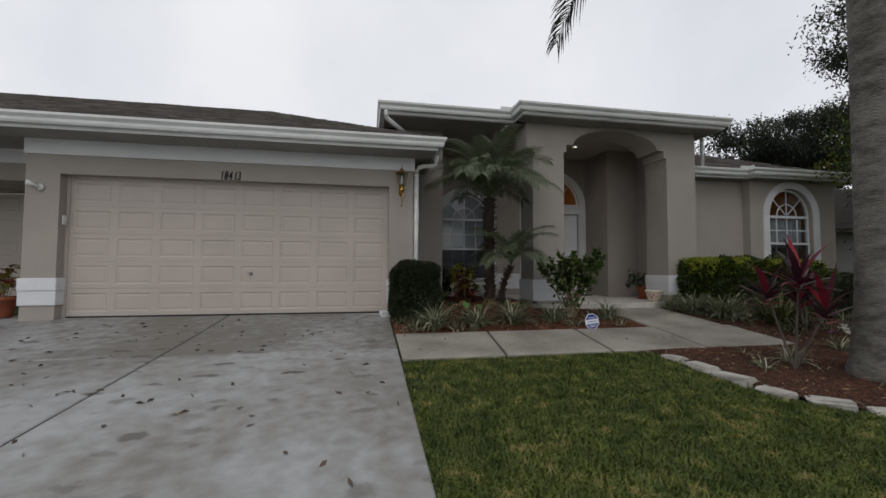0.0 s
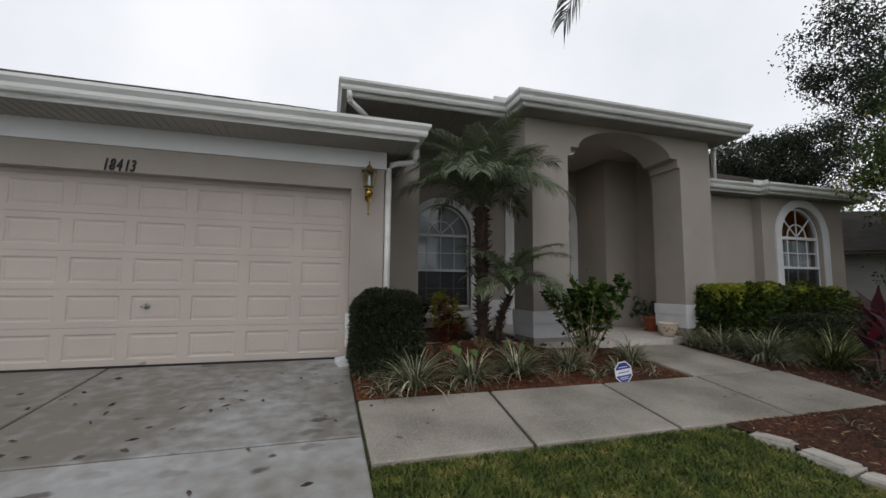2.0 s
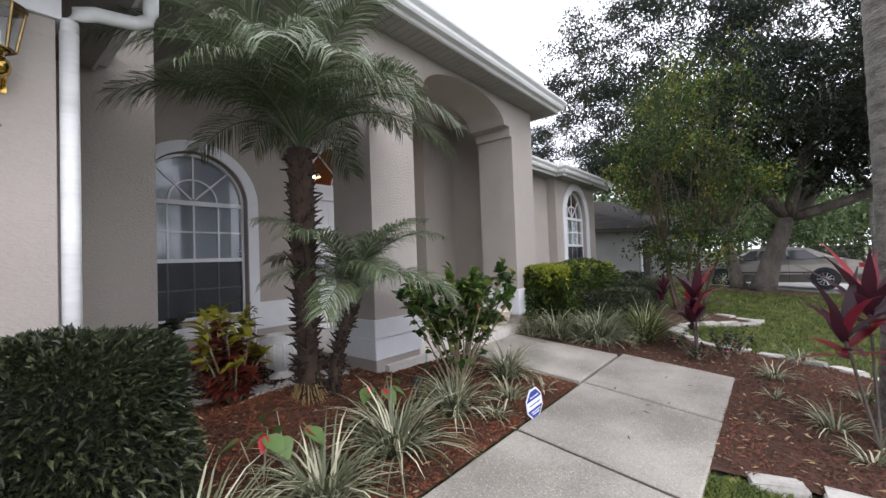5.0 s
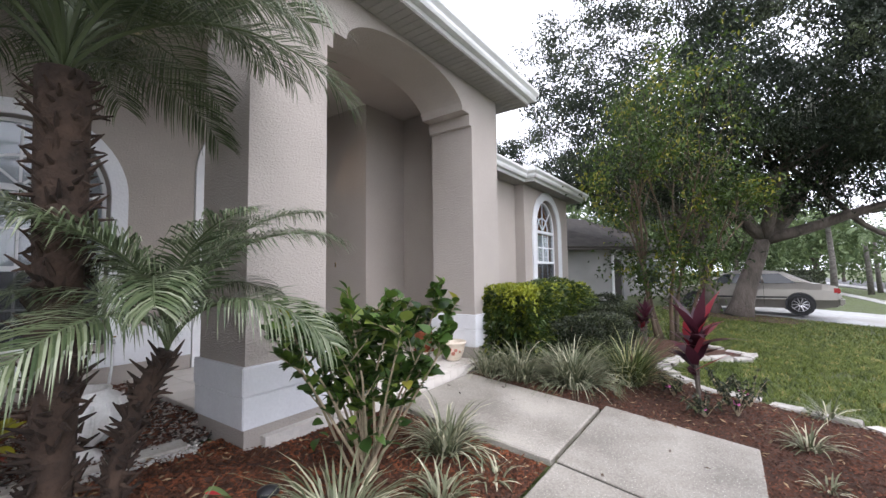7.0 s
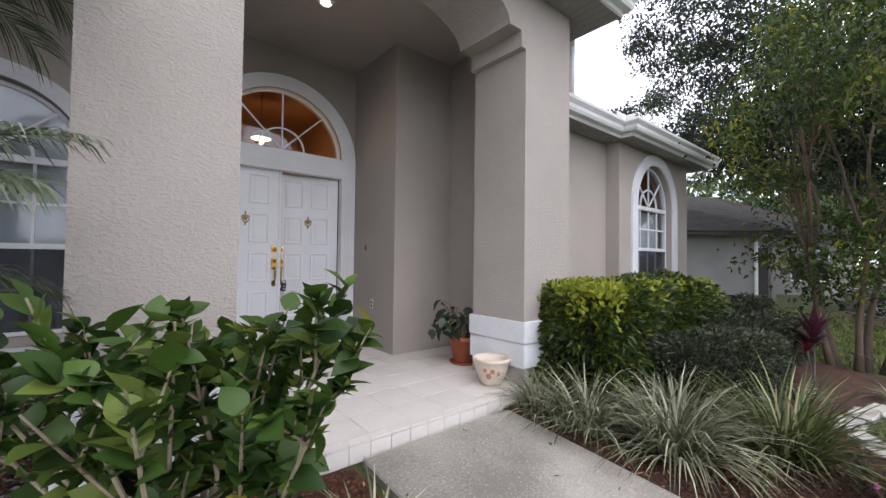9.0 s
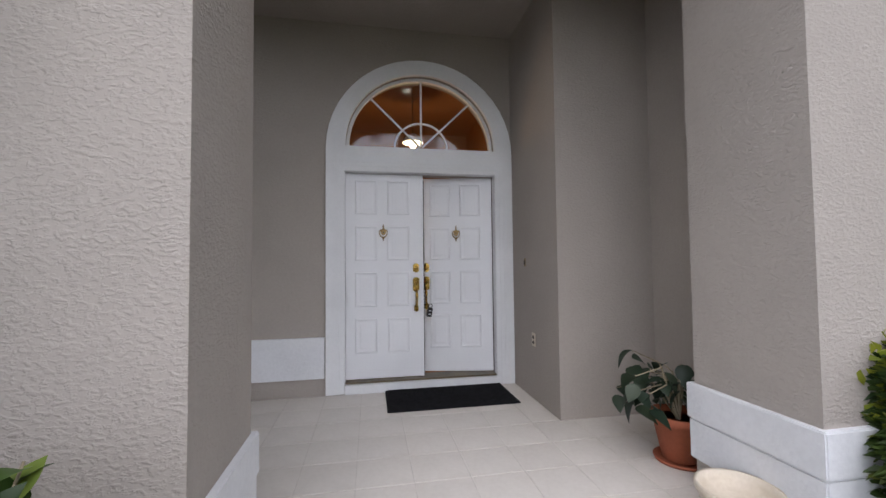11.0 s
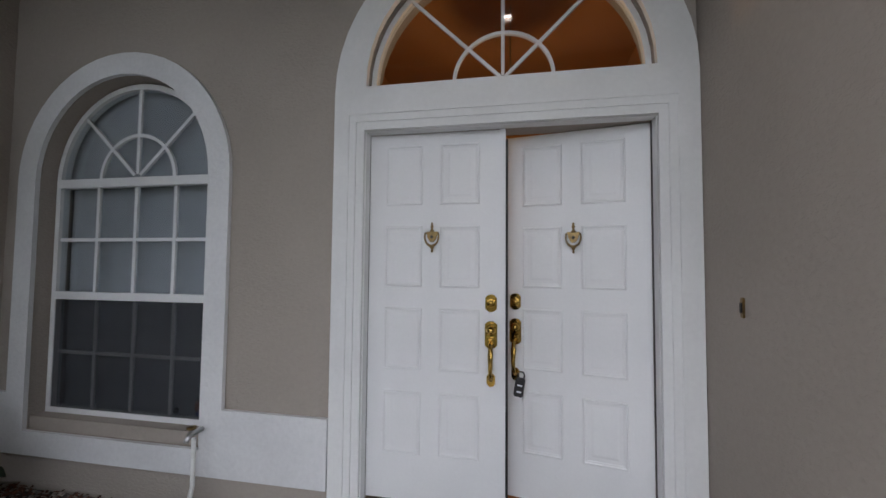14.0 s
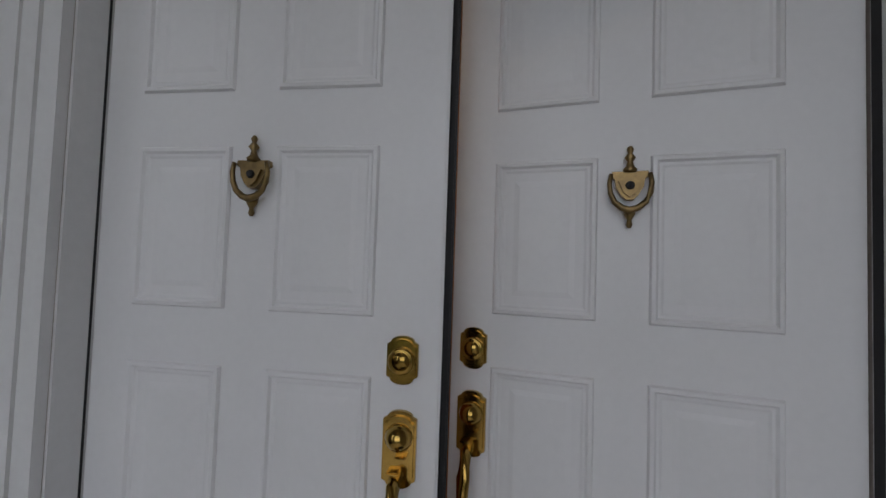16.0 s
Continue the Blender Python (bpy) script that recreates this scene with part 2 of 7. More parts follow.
TYRE = mat("tyre_rubber", (0.02, 0.02, 0.02), None, 0.85, 20, 90, 0.3)
RIM = mat("alloy_rim", (0.55, 0.55, 0.56), (0.45, 0.45, 0.46), 0.3, 10, 60, 0.05, metal=1.0)
CARGLASS = mat("dark_car_glass", (0.02, 0.025, 0.03), None, 0.08, 5, 40, 0.0, spec=0.6)
LEAFLITTER = mat("fallen_leaf", (0.12, 0.085, 0.06), (0.06, 0.045, 0.035), 0.8, 10, 60, 0.2, island=0.5)
GLASS = glass("window_glass")
FANGLASS = glass("fanlight_glass", (0.85, 0.7, 0.5))
BULB = glow("warm_bulb", (1.0, 0.72, 0.38), 12.0)
CANGLOW = glow("downlight_lens", (1.0, 0.85, 0.62), 14.0)
GRASSM = leafy("grass_blade", (0.046, 0.074, 0.013), (0.14, 0.17, 0.033), 0.5, 0.3, (0.3, 0.25, 0.09), 0.2, 6.0)
HEDGEM = leafy("dark_hedge_leaf", (0.012, 0.018, 0.009), (0.036, 0.046, 0.021), 0.35, 0.15, (0.1, 0.115, 0.055))
HEDGEY = leafy("yellow_tipped_hedge_leaf", (0.016, 0.036, 0.01), (0.055, 0.085, 0.016), 0.4, 0.2, (0.16, 0.18, 0.02))
TIPS = leafy("lime_new_leaf", (0.16, 0.2, 0.02), (0.3, 0.32, 0.03), 0.4, 0.3)
HIBM = leafy("hibiscus_leaf", (0.035, 0.095, 0.02), (0.09, 0.19, 0.03), 0.35, 0.3, (0.17, 0.24, 0.04))
YELLOWLEAF = leafy("yellowing_leaf", (0.28, 0.27, 0.04), (0.36, 0.34, 0.06), 0.4, 0.3)
LIRI = leafy("variegated_blade", (0.05, 0.065, 0.026), (0.21, 0.22, 0.138), 0.5, 0.2, (0.5, 0.48, 0.345))
LIRIG = leafy("green_blade", (0.028, 0.046, 0.012), (0.09, 0.112, 0.032), 0.5, 0.25, (0.32, 0.31, 0.15))
PALMM = leafy("palm_leaflet", (0.045, 0.07, 0.032), (0.125, 0.155, 0.08), 0.3, 0.3, (0.3, 0.33, 0.23))
PALMDARK = leafy("tall_palm_leaflet", (0.03, 0.035, 0.03), (0.07, 0.075, 0.06), 0.6, 0.2)
OAKM = leafy("oak_leaf", (0.009, 0.016, 0.009), (0.028, 0.039, 0.019), 0.6, 0.2, (0.07, 0.088, 0.04), 0.2, 0.7)
CRAPEM = leafy("crape_leaf", (0.014, 0.024, 0.008), (0.055, 0.095, 0.013), 0.55, 0.35, (0.19, 0.18, 0.02), 0.32, 1.5)
REDLEAF = leafy("burgundy_leaf", (0.06, 0.012, 0.02), (0.12, 0.02, 0.035), 0.35, 0.2, (0.42, 0.02, 0.05))
CROTON = leafy("croton_leaf", (0.34, 0.29, 0.02), (0.1, 0.13, 0.02), 0.35, 0.25, (0.55, 0.4, 0.02), 0.4)
CROTONRED = leafy("croton_red_leaf", (0.16, 0.02, 0.015), (0.07, 0.03, 0.015), 0.35, 0.2, (0.28, 0.06, 0.02))
CALAD = leafy("caladium_leaf", (0.10, 0.17, 0.05), (0.14, 0.2, 0.07), 0.5, 0.3)
CALRED = leafy("caladium_heart", (0.42, 0.03, 0.04), (0.34, 0.03, 0.03), 0.5, 0.3)
ROSY = leafy("pink_petal", (0.6, 0.09, 0.42), (0.7, 0.2, 0.5), 0.5, 0.3)
MOSS = leafy("hanging_moss", (0.17, 0.18, 0.14), (0.25, 0.26, 0.21), 0.9, 0.2)
DULLGREEN = leafy("far_foliage", (0.05, 0.08, 0.03), (0.11, 0.15, 0.06), 0.7, 0.2)


# ---- mesh helpers ----
def mesh_of(name, bm, material, smooth=False):
    bmesh.ops.recalc_face_normals(bm, faces=bm.faces)
    me = bpy.data.meshes.new(name)
    bm.to_mesh(me)
    bm.free()
    me.materials.append(material)
    if smooth:
        for p in me.polygons:
            p.use_smooth = True
    return me


def part(name, bm, material, parent, label="", smooth=False):
    ob = new(name, mesh_of(name, bm, material, smooth))
    ob.parent = parent
    return tagged(ob, label)


def solid(name, bm, material, label="", category="", kind="structure", group="", smooth=False):
    return tagged(new(name, mesh_of(name, bm, material, smooth)), label, category, group, kind)


def thing(name, label, category, at=(0, 0, 0), turn=0, group="", kind=""):
    ob = new(name)
    ob.empty_display_size = 0.05
    ob.matrix_world = pose(*at, 0, 0, turn)
    return tagged(ob, label, category, group, kind)


def box(bm, x0, x1, y0, y1, z0, z1, bevel=0.0, m=None):
    vs = [bm.verts.new((x, y, z)) for x in (x0, x1) for y in (y0, y1) for z in (z0, z1)]
    fs = [bm.faces.new([vs[i] for i in f]) for f in ((0, 1, 3, 2), (4, 6, 7, 5), (0, 4, 5, 1), (2, 3, 7, 6), (0, 2, 6, 4), (1, 5, 7, 3))]
    if bevel:
        es = list({e for f in fs for e in f.edges})
        got = bmesh.ops.bevel(bm, geom=es, offset=bevel, segments=2, affect="EDGES")
        vs = list({v for f in got["faces"] for v in f.verts} | {v for v in vs if v.is_valid})
    if m is not None:
        bmesh.ops.transform(bm, matrix=m, verts=vs)
    return bm


def boxed(*a, **k):
    return box(bmesh.new(), *a, **k)


def lathe(bm, profile, n=20, at=(0, 0, 0), axis="z"):
    rings = []
    for r, h in profile:
        ring = []
        for i in range(n):
            c, s = r * math.cos(2 * math.pi * i / n), r * math.sin(2 * math.pi * i / n)
            v = (c, s, h) if axis == "z" else (c, h, s) if axis == "y" else (h, c, s)
            ring.append(bm.verts.new((v[0] + at[0], v[1] + at[1], v[2] + at[2])))
        rings.append(ring)
    for a, b in zip(rings, rings[1:]):
        for i in range(n):
            bm.faces.new((a[i], a[(i + 1) % n], b[(i + 1) % n], b[i]))
    for ring in (rings[0], rings[-1]):
        bm.faces.new(ring)
    return bm


def tube(bm, pts, radii, n=8):
    pts = [Vector(p) for p in pts]
    radii = [float(r) for r in radii] if isinstance(radii, (list, tuple)) else [radii] * len(pts)
    rings = []
    for i, p in enumerate(pts):
        d = (pts[min(i + 1, len(pts) - 1)] - pts[max(i - 1, 0)]).normalized()
        side = d.cross(Vector((0.12, 0.31, 0.94)) if abs(d.z) < 0.9 else Vector((0.9, 0.4, 0.1))).normalized()
        up = side.cross(d)
        rings.append([bm.verts.new(p + radii[i] * (math.cos(2 * math.pi * k / n) * side + math.sin(2 * math.pi * k / n) * up)) for k in range(n)])
    for a, b in zip(rings, rings[1:]):
        for k in range(n):
            bm.faces.new((a[k], a[(k + 1) % n], b[(k + 1) % n], b[k]))
    bm.faces.new(rings[0])
    bm.faces.new(rings[-1])
    return bm


def slab(bm, outer, holes, place, thick):
    """A flat piece with holes, given by outlines in its own plane; place(u, v, d) sets it in the world."""
    edges = []
    for loop in (outer, *holes):
        vs = [bm.verts.new(place(u, v, 0)) for u, v in loop]
        edges += [bm.edges.new((vs[i], vs[(i + 1) % len(vs)])) for i in range(len(vs))]
    faces = [g for g in bmesh.ops.triangle_fill(bm, use_beauty=True, use_dissolve=False, edges=edges)["geom"] if isinstance(g, bmesh.types.BMFace)]
    got = bmesh.ops.extrude_face_region(bm, geom=faces)
    shift = Vector(place(0, 0, thick)) - Vector(place(0, 0, 0))
    bmesh.ops.translate(bm, vec=shift, verts=[g for g in got["geom"] if isinstance(g, bmesh.types.BMVert)])
    return bm


def arc(cx, cz, rx, rz, a0=180, a1=0, n=24):
    return [(cx + rx * math.cos(radians(a0 + (a1 - a0) * i / n)), cz + rz * math.sin(radians(a0 + (a1 - a0) * i / n))) for i in range(n + 1)]


def front(y):
    return lambda u, v, d: (u, y + d, v)


def side(x):
    return lambda u, v, d: (x + d, u, v)


def flat(z):
    return lambda u, v, d: (u, v, z + d)


def sweep(bm, path, profile):
    """A profile of (outwards, up) run along a path of (x, y, z) with mitred corners; outwards is to the right of the way."""
    rings, n = [], len(path)
    for i in range(n):
        ns = []
        for a, b in ((i - 1, i), (i, i + 1)):
            if 0 <= a and b < n:
                d = Vector((path[b][0] - path[a][0], path[b][1] - path[a][1])).normalized()
                ns.append(Vector((d.y, -d.x)))
        m = ns[0] if len(ns) == 1 else (ns[0] + ns[1]) / (1 + ns[0].dot(ns[1]))
        rings.append([bm.verts.new((path[i][0] + m.x * o, path[i][1] + m.y * o, path[i][2] + u)) for o, u in profile])
    k = len(profile)
    for a, b in zip(rings, rings[1:]):
        for j in range(k):
            bm.faces.new((a[j], a[(j + 1) % k], b[(j + 1) % k], b[j]))
    bm.faces.new(rings[0])
    bm.faces.new(rings[-1])
    return bm


def from_arrays(name, verts, faces, material, parent=None, smooth=False):
    me = bpy.data.meshes.new(name)
    me.from_pydata(np.asarray(verts).reshape(-1, 3).tolist(), [], np.asarray(faces).tolist())
    me.materials.append(material)
    if smooth:
        me.shade_smooth()
    ob = new(name, me)
    if parent:
        ob.parent = parent
    return ob


def unit(v):
    return v / np.maximum(np.linalg.norm(v, axis=-1, keepdims=True), 1e-9)


def leaves(rng, pos, way, length, width, fold=0.25, droop=0.2):
    """Many folded leaves of two faces each: arrays of vertices and faces."""
    n = len(pos)
    way = unit(way)
    up = unit(rng.normal(size=(n, 3)) * 0.6 + np.array((0, 0, 1.0)))
    sidev = unit(np.cross(way, up))
    nrm = np.cross(sidev, way)
    L = (length * rng.uniform(0.65, 1.25, n))[:, None]
    W = (width * rng.uniform(0.7, 1.2, n))[:, None]
    mid = pos + way * L * 0.45
    tip = pos + way * L - np.array((0, 0, 1.0)) * L * droop
    a = mid + sidev * W / 2 + nrm * W * fold
    b = mid - sidev * W / 2 + nrm * W * fold
    v = np.stack((pos, a, tip, b), 1).reshape(-1, 3)
    base = np.arange(n)[:, None] * 4
    f = np.concatenate((base + np.array((0, 1, 2)), base + np.array((0, 2, 3))), 0)
    return v, f


def blades(rng, pos, way, rise, length, width, bend, seg=4, loose=0.0):
    """Arching strips: they rise, lean along way and droop by bend."""
    n = len(pos)
    s = np.linspace(0, 1, seg + 1)[None, :, None]
    L = (length * rng.uniform(0.6, 1.15, n))[:, None, None]
    rise = (rise * rng.uniform(1 - loose, 1.08, n))[:, None, None]
    way = unit(np.concatenate((way, np.zeros((n, 1))), 1))[:, None, :]
    lean = (np.clip(rng.normal(bend, 0.3, n), 0.05, 1.7))[:, None, None]
    ang = rise - lean * s
    step = L / seg
    out = np.cumsum(np.cos(ang) * step, 1) - np.cos(ang) * step
    high = np.cumsum(np.sin(ang) * step, 1) - np.sin(ang) * step
    line = pos[:, None, :] + way * out + np.array((0, 0, 1.0)) * high
    across = np.cross(way, np.array((0, 0, 1.0)))
    w = width * np.array([1, 0.95, 0.8, 0.55, 0.06] if seg == 4 else np.linspace(1, 0.06, seg + 1))[None, :, None] / 2
    v = np.stack((line - across * w, line + across * w), 2).reshape(-1, 3)
    base = (np.arange(n) * (seg + 1) * 2)[:, None, None] + (np.arange(seg) * 2)[None, :, None]
    f = (base + np.array((0, 1, 3, 2))[None, None, :]).reshape(-1, 4)
    return v, f


def ground_z(x, y):
    """The lie of the land: it rises to the house; a mound of mulch round the little palms."""
    z = -0.085 + 0.07 * y if y < 5.75 else min(0.3175 + 0.09 * (y - 5.75), 0.5)
    if y < -7:
        z = -0.575
    return z + 0.2 * math.exp(-(((x - 2.0) / 0.75) ** 2 + ((y - 7.05) / 0.5) ** 2))


# ---- ground ----
def ground_sheet():
    near = np.concatenate((np.arange(-12, 12.01, 0.5), np.arange(13, 31, 2.0)))
    xs = np.concatenate((-np.geomspace(1500, 14, 12), near, np.geomspace(36, 1500, 12)))
    ys = np.concatenate((-np.geomspace(1500, 20, 10), np.arange(-16, 14.01, 0.5), np.geomspace(16, 1500, 12)))
    v = [(x, y, ground_z(x, y) - 0.03) for y in ys for x in xs]
    n = len(xs)
    f = [(j * n + i, j * n + i + 1, (j + 1) * n + i + 1, (j + 1) * n + i) for j in range(len(ys) - 1) for i in range(n - 1)]
    return tagged(from_arrays("ground", v, f, LAWN, smooth=True), "sloping lawn ground of rough green turf", "ground", kind="structure")


ground_sheet()


def paving(bm, x0, x1, y0, y1, lift=0.02, deep=0.12, gap=0.012, step=0.6, skew=(0.0, 0.0)):
    """A slab that follows the slope, with softened rims and a gap round it."""
    x0, x1, y0, y1 = x0 + gap, x1 - gap, y0 + gap, y1 - gap
    ys = [y0, y0 + 0.012] + [y for y in np.arange(y0 + step, y1 - 0.2, step)] + [y1 - 0.012, y1]
    rows = []
    for k, y in enumerate(ys):
        rim = 0.008 if k in (0, len(ys) - 1) else 0
        z = ground_z(30, y) + lift - rim
        xa, xb = x0 + skew[0] * (y - 5.1), x1 + skew[1] * (y - 5.1)
        rows.append([bm.verts.new(p) for p in ((xa, y, z - deep), (xa, y, z - 0.008), (xa + 0.012, y, z), (xb - 0.012, y, z), (xb, y, z - 0.008), (xb, y, z - deep))])
    for a, b in zip(rows, rows[1:]):
        for i in range(5):
            bm.faces.new((a[i], a[i + 1], b[i + 1], b[i]))
    bm.faces.new(rows[0])
    bm.faces.new(rows[-1])
    return bm


driveway = solid("driveway", paving(bmesh.new(), -9.5, 0.2, -7.0, 7.24, 0.008, 0.2), JOINT, "dark joints below the pale concrete driveway", "driveway")
for x0, x1 in ((-9.4, -5.2), (-5.2, -2.42), (-2.42, 0.2)):
    for y0, y1 in ((-7, -3.5), (-3.5, -0.3), (-0.3, 5.0), (5.0, 7.24)):
        part("concrete_slab", paving(bmesh.new(), x0, x1, y0, y1, gap=0.011), DAMP if y0 == 5.0 and x0 > -5.3 else CONC, driveway, "damp stained concrete slab" if y0 == 5.0 and x0 > -5.3 else "stained pale grey concrete slab")
walkway = solid("walkway", paving(bmesh.new(), 0.22, 5.62, 4.6, 5.76, 0.006, 0.2, skew=(0, 0.13)), JOINT, "dark joints below the garden walkway", "walkway")
for x0, x1, k0, k1 in ((0.2, 1.49, 0, 0.11), (1.49, 2.87, 0.11, 0.12), (2.87, 4.23, 0.12, 0.14), (4.23, 5.65, 0.14, 0.14)):
    part("concrete_slab", paving(bmesh.new(), x0, x1, 4.56, 5.77, gap=0.017, skew=(k0, k1)), WALKM, walkway, "exposed aggregate concrete slab")
part("concrete_slab", paving(bmesh.new(), 4.3, 5.64, 5.77, 7.27, gap=0.017), WALKM, walkway, "worn concrete slab leading to the porch")
street = solid("road", paving(bmesh.new(), -200, 200, -16, -8.6, 0.0, 0.3), ASPHALT, "grey asphalt street with a smooth surface", "road")
solid("pavement", paving(bmesh.new(), -200, 200, -8.55, -7.05, 0.12, 0.4), CONC, "pale concrete kerb and sidewalk along the street", "pavement")


def bed(name, outline, label, lift=0.005, material=None, n=26):
    """A sheet of mulch or gravel inside an outline, laid on the ground."""
    bm = bmesh.new()
    vs = [bm.verts.new((x, y, 0)) for x, y in outline]
    es = [bm.edges.new((vs[i], vs[(i + 1) % len(vs)])) for i in range(len(vs))]
    bmesh.ops.triangle_fill(bm, use_beauty=True, edges=es)
    bmesh.ops.subdivide_edges(bm, edges=bm.edges, cuts=3, use_grid_fill=True)
    bmesh.ops.triangulate(bm, faces=bm.faces)
    bmesh.ops.subdivide_edges(bm, edges=bm.edges, cuts=2, use_grid_fill=True)
    for v in bm.verts:
        v.co.z = ground_z(v.co.x, v.co.y) + lift + 0.012 * noise.noise((v.co.x * 4, v.co.y * 4, 0))
    return solid(name, bm, material or SOIL, label, "garden bed")


BED1 = [(0.21, 5.78), (4.24, 5.78), (4.24, 7.2), (3.7, 7.36), (2.9, 7.7), (2.0, 7.75), (1.36, 8.0), (1.3, 8.2), (0.65, 8.2), (0.64, 7.07), (0.21, 7.07)]
EDGE = [(3.36, 4.42), (3.41, 4.09), (3.42, 3.76), (3.45, 3.45), (3.53, 3.16), (3.7, 2.92), (3.92, 2.72), (4.3, 2.5), (4.8, 2.35)]
BED2 = [(5.6, 7.35), (5.6, 4.58), (3.3, 4.58)] + EDGE + [(5.6, 2.5), (6.3, 3.0), (6.8, 3.7), (7.0, 4.4), (7.1, 5.0), (7.8, 5.5), (8.9, 5.35), (9.6, 4.6), (10.1, 4.6), (10.4, 5.6), (10.6, 7.7), (6.78, 8.05), (6.78, 7.35)]
bed("mulch_bed_1", BED1, "red wood-chip mulch bed between walkway and house")
bed("mulch_bed_2", BED2, "red wood-chip mulch bed beside the porch")
bed("gravel_bed", [(1.36, 8.02), (2.0, 7.77), (2.9, 7.72), (3.1, 7.9), (3.1, 10.03), (1.36, 10.03)], "loose river gravel and bark below the arched window", 0.01, GRAVEL)

# ---- house: walls ----
b = slab(bmesh.new(), [(-5.25, 0.2), (-4.8, 0.2), (-4.8, 2.68), (0.172, 2.68), (0.172, 0.2), (0.6, 0.2), (0.6, 3.3), (-5.25, 3.3)], [], front(7.073), 0.22)
solid("wall_garage", b, STUCCO, "beige stucco garage wall with a wide door opening", "wall")
solid("wall_garage_side", boxed(0.38, 0.6, 7.293, 8.22, 0.2, 3.3), STUCCO, "beige stucco side wall of the garage", "wall")
b = boxed(-5.25, -5.05, 7.293, 9.2, 0.2, 3.3)
box(b, -12, -5.25, 7.8, 8.0, 2.68, 3.3)
box(b, -5.45, -5.25, 9.0, 9.2, 0.2, 3.3)
box(b, -12, -9.2, 9.0, 9.2, 0.2, 3.3)
box(b, -9.2, -5.45, 9.0, 9.2, 2.68, 3.3)
box(b, -12.0, -5.25, 8.0, 9.0, 2.7, 2.8)
box(b, -12.2, -12.0, 7.8, 9.2, 0.2, 3.3)
solid("wall_garage_bay", b, STUCCO, "beige stucco wall of the set-back garage bay", "wall")
solid("wall_pier", boxed(0.5, 1.34, 8.22, 8.42, 0.2, 4.3), STUCCO, "beige stucco wall beside the window alcove", "wall")
b = boxed(1.14, 1.34, 8.42, 10.05, 0.2, 4.3)
box(b, 0.5, 0.7, 8.42, 12, 3.0, 4.3)
solid("wall_alcove_side", b, STUCCO, "beige stucco side wall of the window alcove", "wall")
WX, WZ = 2.276, 2.51
win_hole = [(WX - 0.66, 0.87), (WX + 0.66, 0.87)] + arc(WX, WZ, 0.66, 0.672, 0, 180)
door_hole = [(3.93, 0.5), (5.462, 0.5), (5.462, 2.722), (3.93, 2.722)]
fan_hole = [(3.945, 2.965), (5.455, 2.965)] + arc(4.70, 2.99, 0.755, 0.73, 0, 180)
b = slab(bmesh.new(), [(1.34, 0.2), (5.65, 0.2), (5.65, 4.3), (1.34, 4.3)], [win_hole, door_hole, fan_hole], front(10.05), 0.2)
solid("wall_entry", b, STUCCO, "beige stucco entry wall with arched window and double door", "wall")
solid("wall_porch_niche", boxed(5.65, 6.66, 9.02, 9.22, 0.2, 4.3), STUCCO, "beige stucco wall behind the potted plant", "wall")
solid("wall_porch_outer", boxed(6.5, 6.66, 8.03, 9.018, 0.2, 4.3), STUCCO, "beige stucco outer wall of the porch", "wall")
solid("wall_porch_side", boxed(5.65, 5.87, 9.22, 10.25, 0.2, 4.3), STUCCO, "beige stucco side wall of the porch", "wall")
b = slab(bmesh.new(), [(2.984, 0.2), (3.64, 0.2), (3.64, 3.58), (3.70, 3.58), (3.70, 3.73), (3.85, 3.73)] + arc(4.80, 3.73, 0.95, 0.35)[1:-1] + [(5.75, 3.73), (5.907, 3.73), (5.907, 3.58), (5.967, 3.58), (5.967, 0.2), (6.66, 0.2), (6.66, 4.3), (2.86, 4.3), (2.86, 3.62), (2.984, 3.62)], [], front(7.375), 0.65)
solid("wall_portico", b, STUCCO_B, "beige stucco portico front with a stepped arch", "wall")
b = boxed(6.662, 8.46, 7.95, 8.3, 0.2, 3.45)
solid("wall_wing", b, STUCCO, "beige stucco wall of the bedroom wing", "wall")
W2X = 9.6
w2_hole = [(W2X - 0.63, 1.05), (W2X + 0.63, 1.05)] + arc(W2X, 2.5, 0.63, 0.65, 0, 180)
b = slab(bmesh.new(), [(8.46, 0.2), (10.89, 0.2), (10.89, 3.45), (8.46, 3.45)], [w2_hole], front(7.76), 0.2)
box(b, 8.46, 8.66, 7.96, 8.3, 0.2, 3.45)
box(b, 10.69, 10.89, 7.96, 14, 0.2, 3.45)
solid("wall_bay", b, STUCCO, "beige stucco bay with an arched window", "wall")
solid("wall_back", boxed(-12, 10.69, 14, 14.2, 0.2, 4.3), STUCCO, "plain beige stucco rear wall of the house", "wall")

# ---- white trim ----
b = boxed(-5.27, 0.62, 7.045, 7.071, 2.97, 3.215)
box(b, 0.602, 0.625, 7.071, 8.0, 2.97, 3.215)
box(b, -12, -5.3, 7.772, 7.798, 2.97, 3.215)
solid("trim_frieze", b, WHITE, "white frieze board below the garage eave", "trim")


def base_trim(x0, x1, y0, y1, top, name="trim_base"):
    """Two stacked bands of white moulding round the foot of a pier."""
    mid, low = top - 0.19, top - 0.41
    b = bmesh.new()
    for o, z0, z1 in ((0.03, mid, top), (0.022, low, mid - 0.004)):
        box(b, x0 - o, x1 + o, y0 - o, y1 + o, z0, z1, 0.006)
    return solid(name, b, BAND, "white moulded base trim round a stucco pier", "trim")


